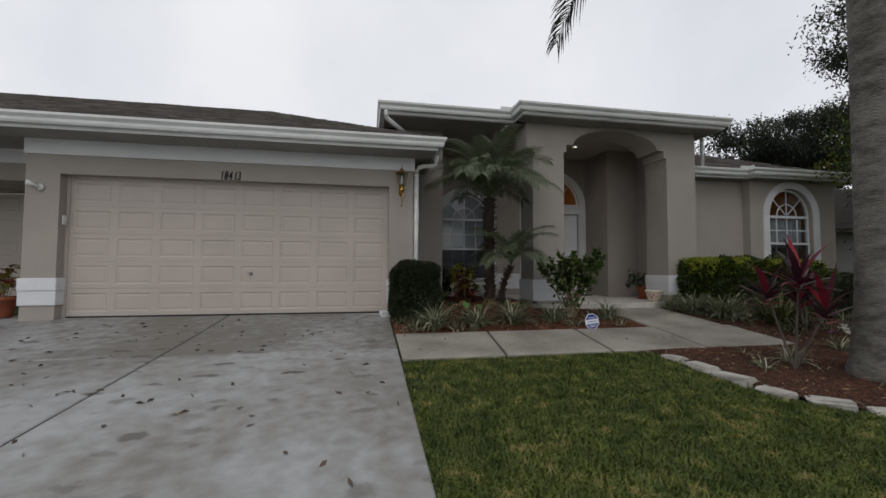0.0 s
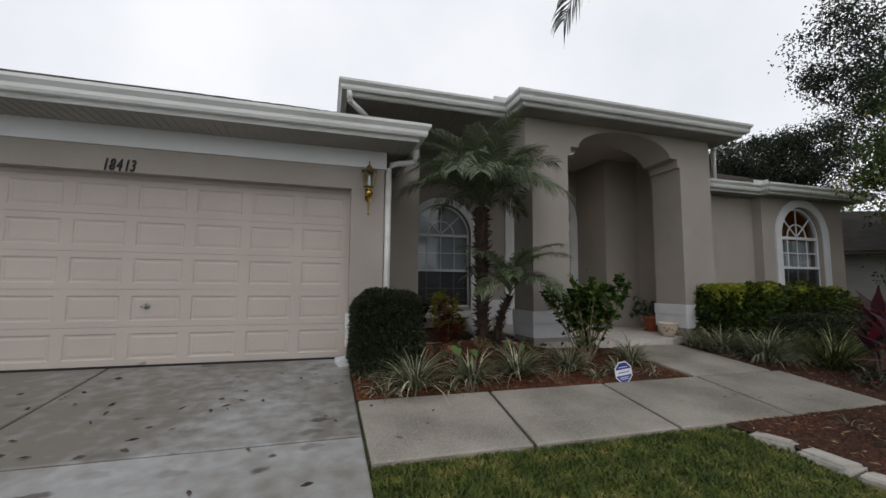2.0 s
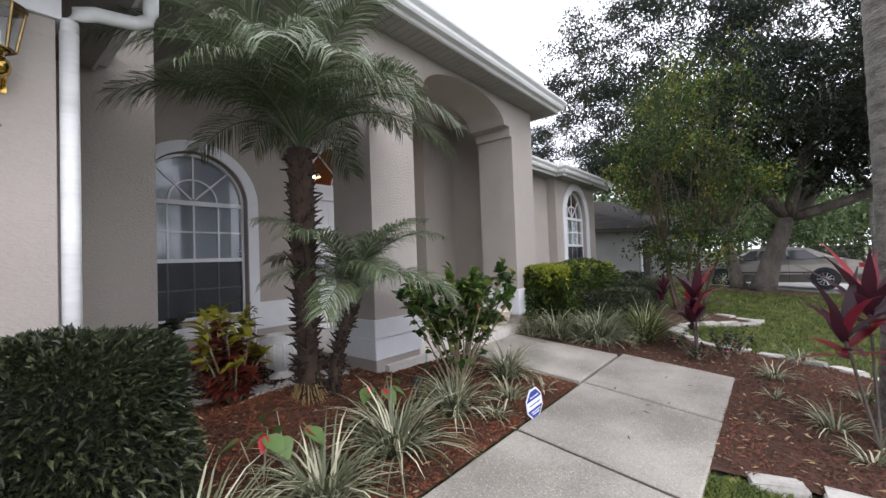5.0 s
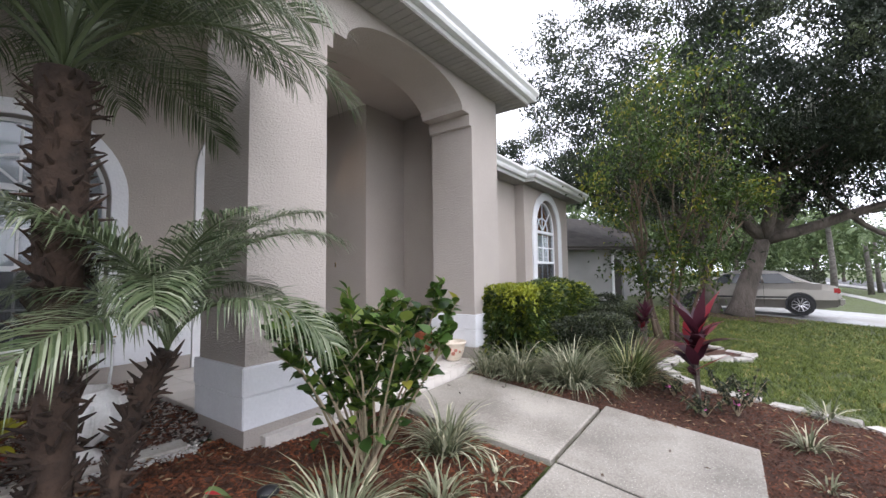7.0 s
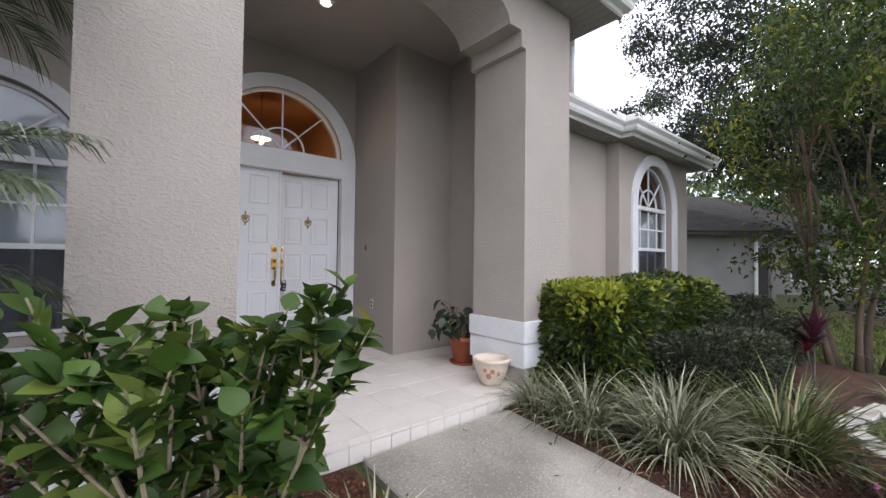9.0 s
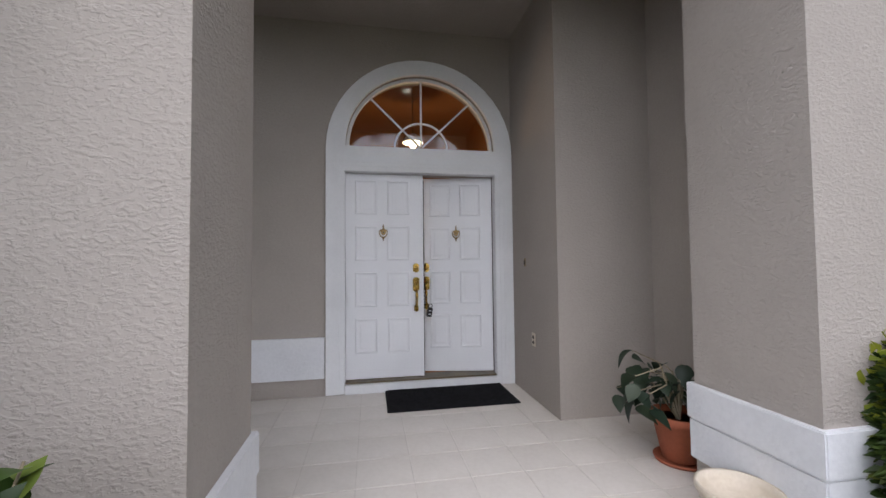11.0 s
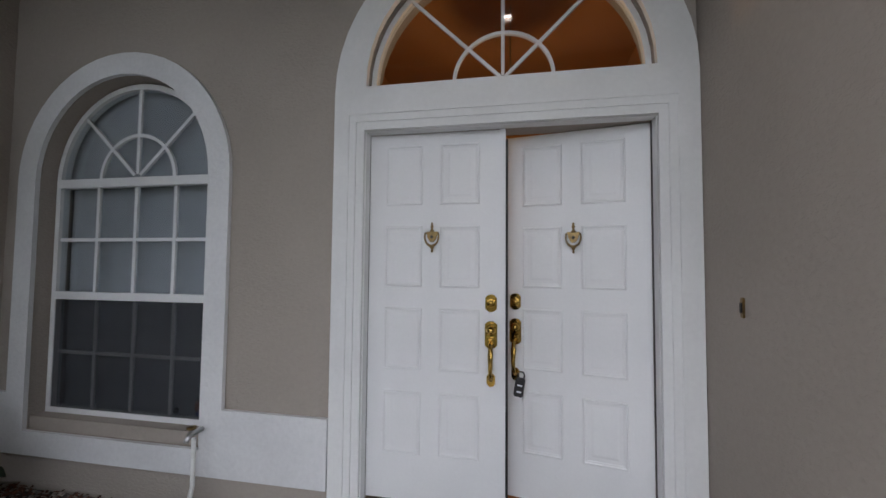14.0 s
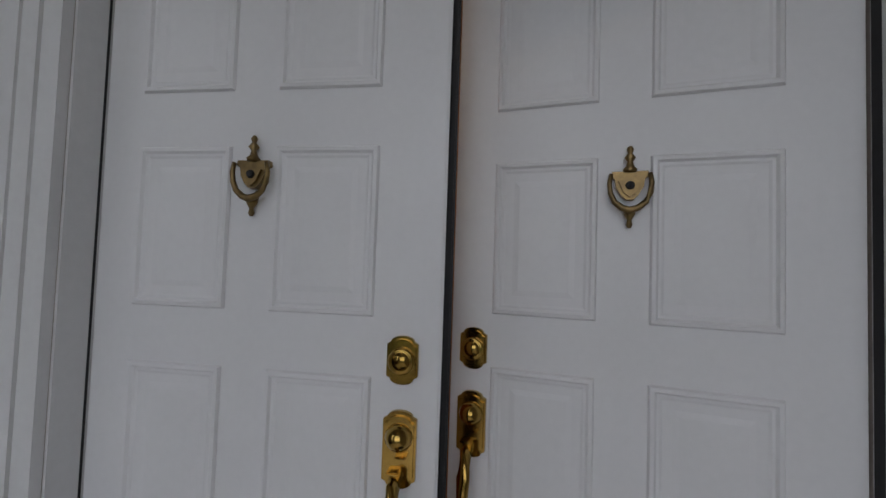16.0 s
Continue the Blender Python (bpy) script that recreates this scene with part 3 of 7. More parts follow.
base_trim(2.984, 3.64, 7.375, 8.025, 1.036)
base_trim(5.967, 6.66, 7.375, 8.025, 1.118)
base_trim(-5.25, -4.8, 7.073, 7.25, 1.09)
base_trim(0.172, 0.6, 7.073, 7.25, 1.05)
ring = [(WX - 0.807, 1.108), (1.345, 1.108), (1.345, 0.72), (3.745, 0.72), (3.745, 1.108), (WX + 0.807, 1.108)] + arc(WX, WZ, 0.807, 0.812, 0, 180)
b = slab(bmesh.new(), ring[:6] + ring[6:], [win_hole], front(10.02), 0.028)
solid("trim_window_1", b, BAND, "white stucco surround and base band of the arched window", "trim")
b = slab(bmesh.new(), [(3.757, 0.56), (3.845, 0.56), (3.845, 2.807), (5.547, 2.807), (5.547, 0.56), (5.645, 0.56), (5.645, 2.93)] + arc(4.701, 2.93, 0.944, 0.94, 0, 180)[1:-1] + [(3.757, 2.93)], [fan_hole], front(10.012), 0.036)
for o, i, y0 in ((0.085, 0.045, 10.018), (0.045, 0.0, 10.026)):
    slab(b, [(3.93 - o, 0.56), (3.93 - i, 0.56), (3.93 - i, 2.722 + i), (5.462 + i, 2.722 + i), (5.462 + i, 0.56), (5.462 + o, 0.56), (5.462 + o, 2.722 + o), (3.93 - o, 2.722 + o)], [], front(y0), 10.0485 - y0)
box(b, 3.934, 5.458, 10.01, 10.2, 0.52, 0.644)
solid("trim_door", b, WHITE, "white painted surround of the arched double door", "trim")
b = slab(bmesh.new(), [(W2X - 0.8, 1.0), (W2X + 0.8, 1.0)] + arc(W2X, 2.5, 0.8, 0.81, 0, 180), [w2_hole], front(7.73), 0.028)
solid("trim_window_2", b, BAND, "white stucco surround of the bay window", "trim")

# ---- eaves: soffits, gutters, ceilings ----
K = [(0.0, 0.0), (0.07, 0.0), (0.085, 0.03), (0.085, 0.07), (0.12, 0.115), (0.12, 0.15), (0.105, 0.15), (0.105, 0.125), (0.0, 0.125)]
FASCIA = [(-0.02, -0.05), (0.0, -0.05), (0.0, 0.15), (-0.02, 0.15)]


def eave(name, path, label):
    g = thing(name, label, "gutter")
    part("trough", sweep(bmesh.new(), path, K), GUTTER, g, "white ogee gutter trough")
    part("fascia", sweep(bmesh.new(), path, FASCIA), GUTTER, g, "white fascia board")
    return g


eave("gutter", [(-12, 6.51, 3.246), (0.95, 6.51, 3.246), (0.95, 8.2, 3.246)], "white aluminium gutter along the garage eave")
eave("gutter", [(0.09, 11.5, 4.2), (0.09, 7.50, 4.2), (2.645, 7.50, 4.2), (2.645, 7.02, 4.2), (7.05, 7.02, 4.2), (7.05, 11, 4.2)], "white aluminium gutter round the upper roof")
eave("gutter", [(6.68, 7.67, 3.36), (8.32, 7.67, 3.36), (8.32, 7.50, 3.36), (11.3, 7.50, 3.36), (11.3, 12, 3.36)], "white aluminium gutter along the wing eave")
for x, y, z in ((2.46, 7.44, 4.33), (8.16, 7.6, 3.49)):
    b = boxed(x - 0.12, x + 0.12, y - 0.03, y - 0.02, z, z + 0.09)
    box(b, x + 0.11, x + 0.12, y - 0.14, y - 0.02, z, z + 0.09)
    solid("splash_guard", b, GUTTER, "white metal splash guard on the gutter corner", "gutter", "")


def soffit(name, rects, z, label):
    """Ribbed boards under an eave."""
    b = bmesh.new()
    for x0, x1, y0, y1 in rects:
        box(b, x0, x1, y0, y1, z, z + 0.02)
    ob = solid(name, b, SOFFIT, label, "soffit")
    for x0, x1, y0, y1 in rects:
        for x in np.arange(max(x0, -6) + 0.02, x1 - 0.02, 0.1) if x1 - x0 > y1 - y0 else []:
            part("rib", boxed(x, x + 0.012, y0 + 0.005, y1 - 0.005, z - 0.006, z - 0.0005), SOFFIT, ob)
    return ob


soffit("soffit_garage", [(-12, 0.94, 6.52, 7.07), (0.627, 0.94, 7.07, 8.2), (-12, -5.27, 7.07, 7.79)], 3.2, "ribbed vinyl soffit below the garage eave")
soffit("soffit_upper", [(0.1, 2.98, 7.51, 8.21), (1.345, 2.98, 8.21, 10.04), (2.66, 7.04, 7.03, 7.37), (6.665, 7.04, 7.37, 10)], 4.13, "ribbed vinyl soffit below the upper roof")
soffit("soffit_wing", [(6.67, 8.31, 7.68, 7.945), (8.33, 11.29, 7.51, 7.755), (8.33, 8.455, 7.755, 7.945), (10.895, 11.29, 7.755, 12)], 3.31, "ribbed vinyl soffit below the wing eave")
solid("ceiling", boxed(2.99, 6.495, 8.03, 10.045, 4.2, 4.26), STUCCO, "plain beige stucco porch ceiling", "ceiling")


def hip_roof(name, x0, x1, y0, y1, z, slope, material, label, cut=0.0, tabs=True):
    """A hipped roof of shingle courses over a rectangle of eaves."""
    half = min(x1 - x0, y1 - y0) / 2
    b = bmesh.new()
    rng = random.Random(5)
    e = [b.verts.new(p) for p in ((x0, y0, z), (x1, y0, z), (x1, y1, z), (x0, y1, z))]
    if x1 - x0 >= y1 - y0:
        r = [b.verts.new((x0 + half, y0 + half, z + half * slope)), b.verts.new((x1 - half, y0 + half, z + half * slope))]
        faces = ((e[0], e[1], r[1], r[0]), (e[1], e[2], r[1]), (e[2], e[3], r[0], r[1]), (e[3], e[0], r[0]))
    else:
        r = [b.verts.new((x0 + half, y0 + half, z + half * slope)), b.verts.new((x0 + half, y1 - half, z + half * slope))]
        faces = ((e[0], e[1], r[0]), (e[1], e[2], r[1], r[0]), (e[2], e[3], r[1]), (e[3], e[0], r[0], r[1]))
    for f in faces:
        b.faces.new(f)
    ob = solid(name, b, material, label, "roof")
    if tabs:
        b = bmesh.new()
        d = 0.13
        for k in range(int(half / d)):
            y, a0, a1 = y0 + k * d, x0 + k * d, x1 - k * d
            x = a0 - rng.random() * 0.3
            while x < a1:
                w = rng.choice((0.2, 0.28, 0.36))
                p, q = max(x, a0), min(x + w - 0.006, a1)
                if q - p > 0.03:
                    t = 0.014 + 0.012 * rng.random()
                    za, zb = z + (y - y0) * slope, z + (y + d - y0) * slope
                    vs = [b.verts.new(c) for c in ((p, y - 0.01, za + t), (q, y - 0.01, za + t), (q, y + d, zb + 0.008), (p, y + d, zb + 0.008), (p, y - 0.01, za), (q, y - 0.01, za))]
                    b.faces.new(vs[:4])
                    b.faces.new((vs[4], vs[5], vs[1], vs[0]))
                x += w
        tagged(part("shingles", b, material, ob, "rows of weathered asphalt shingles"), kind="stuff")
    return ob


hip_roof("roof_garage", -14, 1.02, 6.42, 13.68, 3.385, 0.435, SHINGLE, "brown asphalt shingle hip roof over the garage")
hip_roof("roof_upper", 0.03, 7.1, 7.43, 14.4, 4.34, 0.36, SHINGLE, "brown asphalt shingle hip roof over the entry", tabs=False)
hip_roof("roof_portico", 2.58, 7.1, 6.95, 12.5, 4.335, 0.36, SHINGLE, "brown asphalt shingle roof over the portico", tabs=False)
b = bmesh.new()
rw = [b.verts.new(p) for p in ((6.67, 7.6, 3.49), (11.36, 7.6, 3.49), (7.96, 11.0, 5.02), (6.67, 11.0, 5.02), (11.36, 14.4, 3.49), (6.67, 14.4, 3.49))]
for f in ((0, 1, 2, 3), (1, 4, 2), (4, 5, 3, 2)):
    b.faces.new([rw[i] for i in f])
roof_wing = solid("roof_wing", b, SHINGLE, "brown asphalt shingle roof over the wing", "roof")
b, rr = bmesh.new(), random.Random(8)
for k in range(25):
    y, z, x = 7.6 + k * 0.13, 3.49 + k * 0.0585, 6.68
    while x < 11.3 - k * 0.13:
        w, t = rr.choice((0.2, 0.28, 0.36)), 0.012 + 0.012 * rr.random()
        vs = [b.verts.new(c) for c in ((x, y - 0.01, z + t), (x + w, y - 0.01, z + t), (x + w, y + 0.13, z + 0.066), (x, y + 0.13, z + 0.066), (x, y - 0.01, z), (x + w, y - 0.01, z))]
        b.faces.new(vs[:4])
        b.faces.new((vs[4], vs[5], vs[1], vs[0]))
        x += w + 0.006
tagged(part("shingles", b, SHINGLE, roof_wing, "rows of weathered asphalt shingles"), kind="stuff")


# ---- garage doors ----
def garage_door(name, x0, x1, y, z0, z1, label, columns=8, latch=True):
    door = thing(name, label, "garage door", (x0, y, z0))
    w, h = x1 - x0, (z1 - z0) / 5
    pw = w / columns
    for k in range(5):
        z0, z1 = k * h + 0.0015, (k + 1) * h - 0.0015
        spans = [(c * pw + 0.055, (c + 1) * pw - 0.055) for c in range(columns)]
        c0, c1 = k * h + 0.07, (k + 1) * h - 0.07
        b = slab(bmesh.new(), [(0, z0), (w, z0), (w, z1), (0, z1)], [[(a0, c0), (a1, c0), (a1, c1), (a0, c1)] for a0, a1 in spans], front(0), 0.014)
        box(b, 0, w, 0.0145, 0.04, z0, z1)
        s = part("section", b, GARAGE, door)
        for a0, a1 in spans:
            q = bmesh.new()
            rings = [[q.verts.new((u, yy, v)) for u, v in ((a0 + o, c0 + o), (a1 - o, c0 + o), (a1 - o, c1 - o), (a0 + o, c1 - o))] for o, yy in ((0.0, 0.0), (0.005, 0.002), (0.014, 0.009), (0.034, 0.0095), (0.05, 0.005))]
            for r0, r1 in zip(rings, rings[1:]):
                for j in range(4):
                    q.faces.new((r0[j], r0[(j + 1) % 4], r1[(j + 1) % 4], r1[j]))
            q.faces.new(rings[-1])
            part("embossed_panel", q, GARAGE, s)
    part("bottom_seal", boxed(0.01, w - 0.01, -0.005, 0.045, -0.03, 0.0), BLACK, door, "black rubber bottom seal")
    if latch:
        b = lathe(bmesh.new(), [(0.012, 0), (0.03, -0.006), (0.03, -0.012), (0.01, -0.016), (0.01, -0.04)], 12, (w * 0.545, 0, h * 1.55), "y")
        box(b, w * 0.545 - 0.05, w * 0.545 + 0.01, -0.05, -0.04, h * 1.55 - 0.01, h * 1.55 + 0.01, 0.003)
        part("lock_handle", b, RIM, door, "small steel lock handle", True)
        b = boxed(w * 0.535, w * 0.55, -0.02, 0, 0.02, 0.04, 0.003)
        part("lift_handle", b, RIM, door)
    return door


garage_door("garage_door", -4.76, 0.13, 7.245, 0.49, 2.64, "wide beige sectional garage door with embossed panels")
b = boxed(-4.8, -4.755, 7.225, 7.29, 0.45, 2.68)
box(b, 0.125, 0.172, 7.225, 7.29, 0.45, 2.68)
box(b, -4.755, 0.125, 7.225, 7.29, 2.635, 2.68)
solid("trim_garage_door", b, GARAGE, "painted stop moulding round the garage door", "trim")
garage_door("garage_door", -9.15, -5.5, 9.06, 0.5, 2.64, "beige sectional door of the set-back garage bay", 6, False)
solid("garage_floor", boxed(-11.8, 0.35, 7.3, 13.9, 0.3, 0.46), CONC, "plain concrete garage floor slab", "floor")


# ---- arched windows ----
def bars(b, segs, w, y0, y1):
    """Straight glazing bars between points of the window's plane."""
    for (xa, za), (xb, zb) in segs:
        d = Vector((xb - xa, zb - za)).normalized() * (w / 2)
        n = Vector((-d.y, d.x))
        q = [(xa + n.x, za + n.y), (xb + n.x, zb + n.y), (xb - n.x, zb - n.y), (xa - n.x, za - n.y)]
        lo, hi = [b.verts.new((u, y0, v)) for u, v in q], [b.verts.new((u, y1, v)) for u, v in q]
        b.faces.new(lo)
        b.faces.new(hi)
        for i in range(4):
            j = (i + 1) % 4
            b.faces.new((lo[i], lo[j], hi[j], hi[i]))
    return b


def bow(b, cx, cz, rx, rz, w, y0, y1, a0=180, a1=0, n=24):
    """A curved bar."""
    o, i = arc(cx, cz, rx + w / 2, rz + w / 2, a0, a1, n), arc(cx, cz, rx - w / 2, rz - w / 2, a0, a1, n)
    for k in range(n):
        q = [o[k], o[k + 1], i[k + 1], i[k]]
        lo, hi = [b.verts.new((u, y0, v)) for u, v in q], [b.verts.new((u, y1, v)) for u, v in q]
        b.faces.new(lo)
        b.faces.new(hi)
        for j in range(4):
            m = (j + 1) % 4
            b.faces.new((lo[j], lo[m], hi[m], hi[j]))
    return b


def arched_window(name, cx, y, sill, rail, spring, half, rise, label, slats):
    win = tagged(thing(name, label, "window", (cx, y, 0)), kind="structure")
    f, t = 0.035, 0.045
    b = bmesh.new()
    box(b, -half, -half + f, 0, 0.06, sill, spring)
    box(b, half - f, half, 0, 0.06, sill, spring)
    box(b, -half + f, half - f, 0, 0.06, sill, sill + f)
    bow(b, 0, spring, half - f / 2, rise - f / 2, f, 0, 0.06)
    part("window_frame", b, WHITE, win)
    part("transom_bar", boxed(-half + f, half - f, -0.01, 0.055, spring - 0.045, spring + 0.015, 0.004), WHITE, win)
    part("meeting_rail", boxed(-half + f, half - f, -0.012, 0.05, rail - 0.03, rail + 0.02, 0.004), WHITE, win)
    w = 0.022
    for k, zt in ((0, spring - 0.045), (1, rail - 0.03)):
        zb = rail + 0.02 if k == 0 else sill + f
        yy = 0.012 if k == 0 else 0.03
        for u in (-0.5, 0.0, 0.5):
            part("glazing_bar", bars(bmesh.new(), [((u * (half - f) * 1.0, zb), (u * (half - f) * 1.0, zt))], w, yy, yy + 0.02), WHITE, win)
        zm = (zt + zb) / 2
        part("glazing_bar", bars(bmesh.new(), [((-half + f, zm), (half - f, zm))], w, yy + 0.002, yy + 0.022), WHITE, win)
    r = 0.45 * half
    for a in (135, 90, 45):
        c, s = math.cos(radians(a)), math.sin(radians(a))
        part("fan_bar", bars(bmesh.new(), [((0.03 * c, spring + 0.012 + 0.03 * s), ((half - f) * c, spring + (rise - f) * s))], w, 0.012, 0.032), WHITE, win)
    part("fan_arc", bow(bmesh.new(), 0, spring + 0.01, r, r, w, 0.01, 0.034), WHITE, win)
    for nm, out in (("pane", [(-half + f, rail + 0.02), (half - f, rail + 0.02), (half - f, spring - 0.045), (-half + f, spring - 0.045)]),
                    ("pane", [(-half + f, sill + f), (half - f, sill + f), (half - f, rail - 0.03), (-half + f, rail - 0.03)]),
                    ("pane", [(-half + f, spring + 0.015), (half - f, spring + 0.015)] + arc(0, spring + 0.015, half - f, rise - f - 0.015, 0, 180)[1:-1])):
        b = slab(bmesh.new(), out, [], front(0.022 if out[0][1] > rail else 0.04), 0.003)
        p = part(nm, b, GLASS, win, "clear glass pane")
        p.visible_shadow = False
    if slats:
        b = boxed(-half + f + 0.004, half - f - 0.004, 0.004, 0.007, sill + f, rail - 0.03)
        part("insect_screen", b, SCREENM, win, "dark insect screen over the lower sash")
        for u in range(13):
            x = -half + f + 0.05 + u * (2 * half - 2 * f - 0.1) / 12
            q = boxed(-0.06, 0.06, -0.0015, 0.0015, sill + 0.02, spring - 0.01)
            s = part("blind_slat", q, BLIND, win, "white vertical blind slat")
            s.matrix_basis = pose(x, 0.1, 0, 0, 0, 7)
        part("arch_shade", slab(bmesh.new(), [(-half, spring), (half, spring)] + arc(0, spring, half, rise, 0, 180)[1:-1], [], front(0.085), 0.004), BLIND, win, "pleated white shade behind the arch")
    else:
        for sx in (-1, 1):
            b = bmesh.new()
            cols, vs = 26, []
            for i in range(cols + 1):
                u = sx * (0.004 + (half - 0.02) * i / cols)
                vs.append([b.verts.new((u, 0.16 + 0.03 * math.sin(i * 1.5), z)) for z in (rail - 0.1, spring - 0.05)])
            for p, q in zip(vs, vs[1:]):
                b.faces.new((p[0], q[0], q[1], p[1]))
            part("curtain", b, BLIND, win, "gathered white sheer curtain", True)
        b = boxed(-half + f + 0.004, half - f - 0.004, 0.004, 0.007, sill + f, rail - 0.03)
        part("insect_screen", b, SCREENM, win, "dark insect screen over the lower sash")
    return win


def screen_material():
    m = bpy.data.materials.new("insect_screen_mesh")
    m.use_nodes = True
    n, l = m.node_tree.nodes, m.node_tree.links
    tr, mx = n.new("ShaderNodeBsdfTransparent"), n.new("ShaderNodeMixShader")
    p = n["Principled BSDF"]
    p.inputs["Base Color"].default_value, p.inputs["Roughness"].default_value = (0.025, 0.027, 0.034, 1), 0.6
    mx.inputs[0].default_value = 0.42
    l.new(tr.outputs[0], mx.inputs[1])
    l.new(p.outputs[0], mx.inputs[2])
    l.new(mx.outputs[0], n["Material Output"].inputs["Surface"])
    return m


SCREENM = screen_material()
arched_window("window_1", WX, 10.14, 0.955, 1.745, 2.52, 0.648, 0.65, "arched white-framed sash window with vertical blinds", True)
arched_window("window_2", W2X, 7.84, 1.08, 1.86, 2.5, 0.618, 0.635, "arched white-framed sash window with sheer curtains", False)
b = slab(bmesh.new(), [(WX - 0.658, 0.872), (WX + 0.658, 0.872), (WX + 0.658, 0.953), (WX - 0.658, 0.953)], [], front(10.06), 0.17)
solid("window_sill", b, STUCCO, "beige stucco sill of the arched window", "sill")

# Small ornaments on the sill inside the lower sash
for x, h, m, lab in ((WX + 0.31, 0.07, BLACK, "dark little figure on the window sill"), (WX + 0.47, 0.12, TERRA, "small brown bauble on a blue stand"), (WX + 0.55, 0.06, SIGNBLUE, "small blue round ornament on the sill")):
    o = thing("ornament", lab, "ornament", (x, 10.216, 0.9535), group="ornaments on the window sill")
    part("base", lathe(bmesh.new(), [(0.017, 0), (0.018, 0.012), (0.012, 0.03), (0.008, h * 0.5)], 12), SIGNBLUE, o, "", True)
    part("top", lathe(bmesh.new(), [(0.006, h * 0.45), (0.017, h * 0.6), (0.019, h * 0.8), (0.01, h), (0.002, h * 1.02)], 12), m, o, "", True)
sticker = thing("alarm_sticker", "small octagonal alarm sticker on the sash", "sticker", (WX + 0.59, 10.148, 1.83))
part("disc", lathe(bmesh.new(), [(0.001, -0.001), (0.03, -0.001), (0.031, 0.001)], 8, axis="y"), SIGNWHITE, sticker)
part("emblem", lathe(bmesh.new(), [(0.016, -0.002), (0.02, -0.0025), (0.022, -0.001)], 8, axis="y"), SIGNBLUE, sticker, "blue ring emblem")

# ---- rooms behind the glass ----
for nm, x0, x1, y0, y1, z0, z1, m, lab in (("foyer", 3.3, 5.9, 10.255, 13.0, 0.6, 4.1, ROOM, "ochre painted foyer walls behind the door"),
                                           ("front_room", 1.2, 3.2, 10.255, 12.5, 0.6, 3.6, ROOMG, "plain grey room behind the arched window"),
                                           ("bedroom", 8.7, 10.66, 8.0, 10.5, 0.6, 3.4, ROOM, "warm painted bedroom behind the bay window")):
    b = bmesh.new()
    t = 0.06
    box(b, x0, x1, y1, y1 + t, z0, z1)
    box(b, x0 - t, x0, y0, y1 + t, z0, z1)
    box(b, x1, x1 + t, y0, y1 + t, z0, z1)
    box(b, x0 - t, x1 + t, y0, y1 + t, z1, z1 + t)
    box(b, x0 - t, x1 + t, y0, y1 + t, z0 - t, z0)
    solid("wall_" + nm, b, m, lab, "room")

# ---- front door ----
def door_leaf(w, h):
    """A leaf with eight raised panels in two columns; its hinge edge at the origin, running to +x."""
    b = boxed(0, w, 0, 0.045, 0, h, 0.003)
    leaf = mesh_of("door_leaf", b, DOORPAINT)
    panels = []
    cols = ((0.095, 0.315), (0.415, 0.64))
    for top in (1.985, 1.52, 1.057, 0.594):
        for a0, a1 in cols:
            q = bmesh.new()
            c0, c1 = top - 0.345, top
            steps = ((0.0, -0.0005), (0.004, -0.007), (0.011, -0.008), (0.016, -0.003), (0.021, -0.003), (0.026, -0.0008), (0.044, -0.0008), (0.056, -0.0028))
            rings = [[q.verts.new((u, y, v)) for u, v in ((a0 + o, c0 + o), (a1 - o, c0 + o), (a1 - o, c1 - o), (a0 + o, c1 - o))] for o, y in steps]
            for r0, r1 in zip(rings, rings[1:]):
                for j in range(4):
                    q.faces.new((r0[j], r0[(j + 1) % 4], r1[(j + 1) % 4], r1[j]))
            q.faces.new(rings[-1])
            panels.append(mesh_of("raised_panel", q, DOORPAINT))
    return leaf, panels


LEAF_W, LEAF_H = 0.758, 2.052
leaf_mesh, panel_meshes = door_leaf(LEAF_W, LEAF_H)


def escutcheon(b, cx, cz, w, h, y0, y1):
    """A plate with bowed top and bottom."""
    out = [(cx - w / 2, cz - h / 2 + 0.01)] + [(cx + w * 0.38 * math.cos(a), cz - h / 2 + 0.006 - 0.012 * math.sin(a)) for a in np.linspace(math.pi, 0, 9)] + [(cx + w / 2, cz - h / 2 + 0.01)]
    out += [(cx + w / 2, cz + h / 2 - 0.01)] + [(cx + w * 0.38 * math.cos(a), cz + h / 2 - 0.006 + 0.012 * math.sin(a)) for a in np.linspace(0, math.pi, 9)] + [(cx - w / 2, cz + h / 2 - 0.01)]
    slab(b, out, [], front(y0), y1 - y0)
    inner = [(cx + (u - cx) * 0.86, cz + (v - cz) * 0.88) for u, v in out]
    slab(b, inner, [], front(y0 - 0.005), 0.005)
    return b


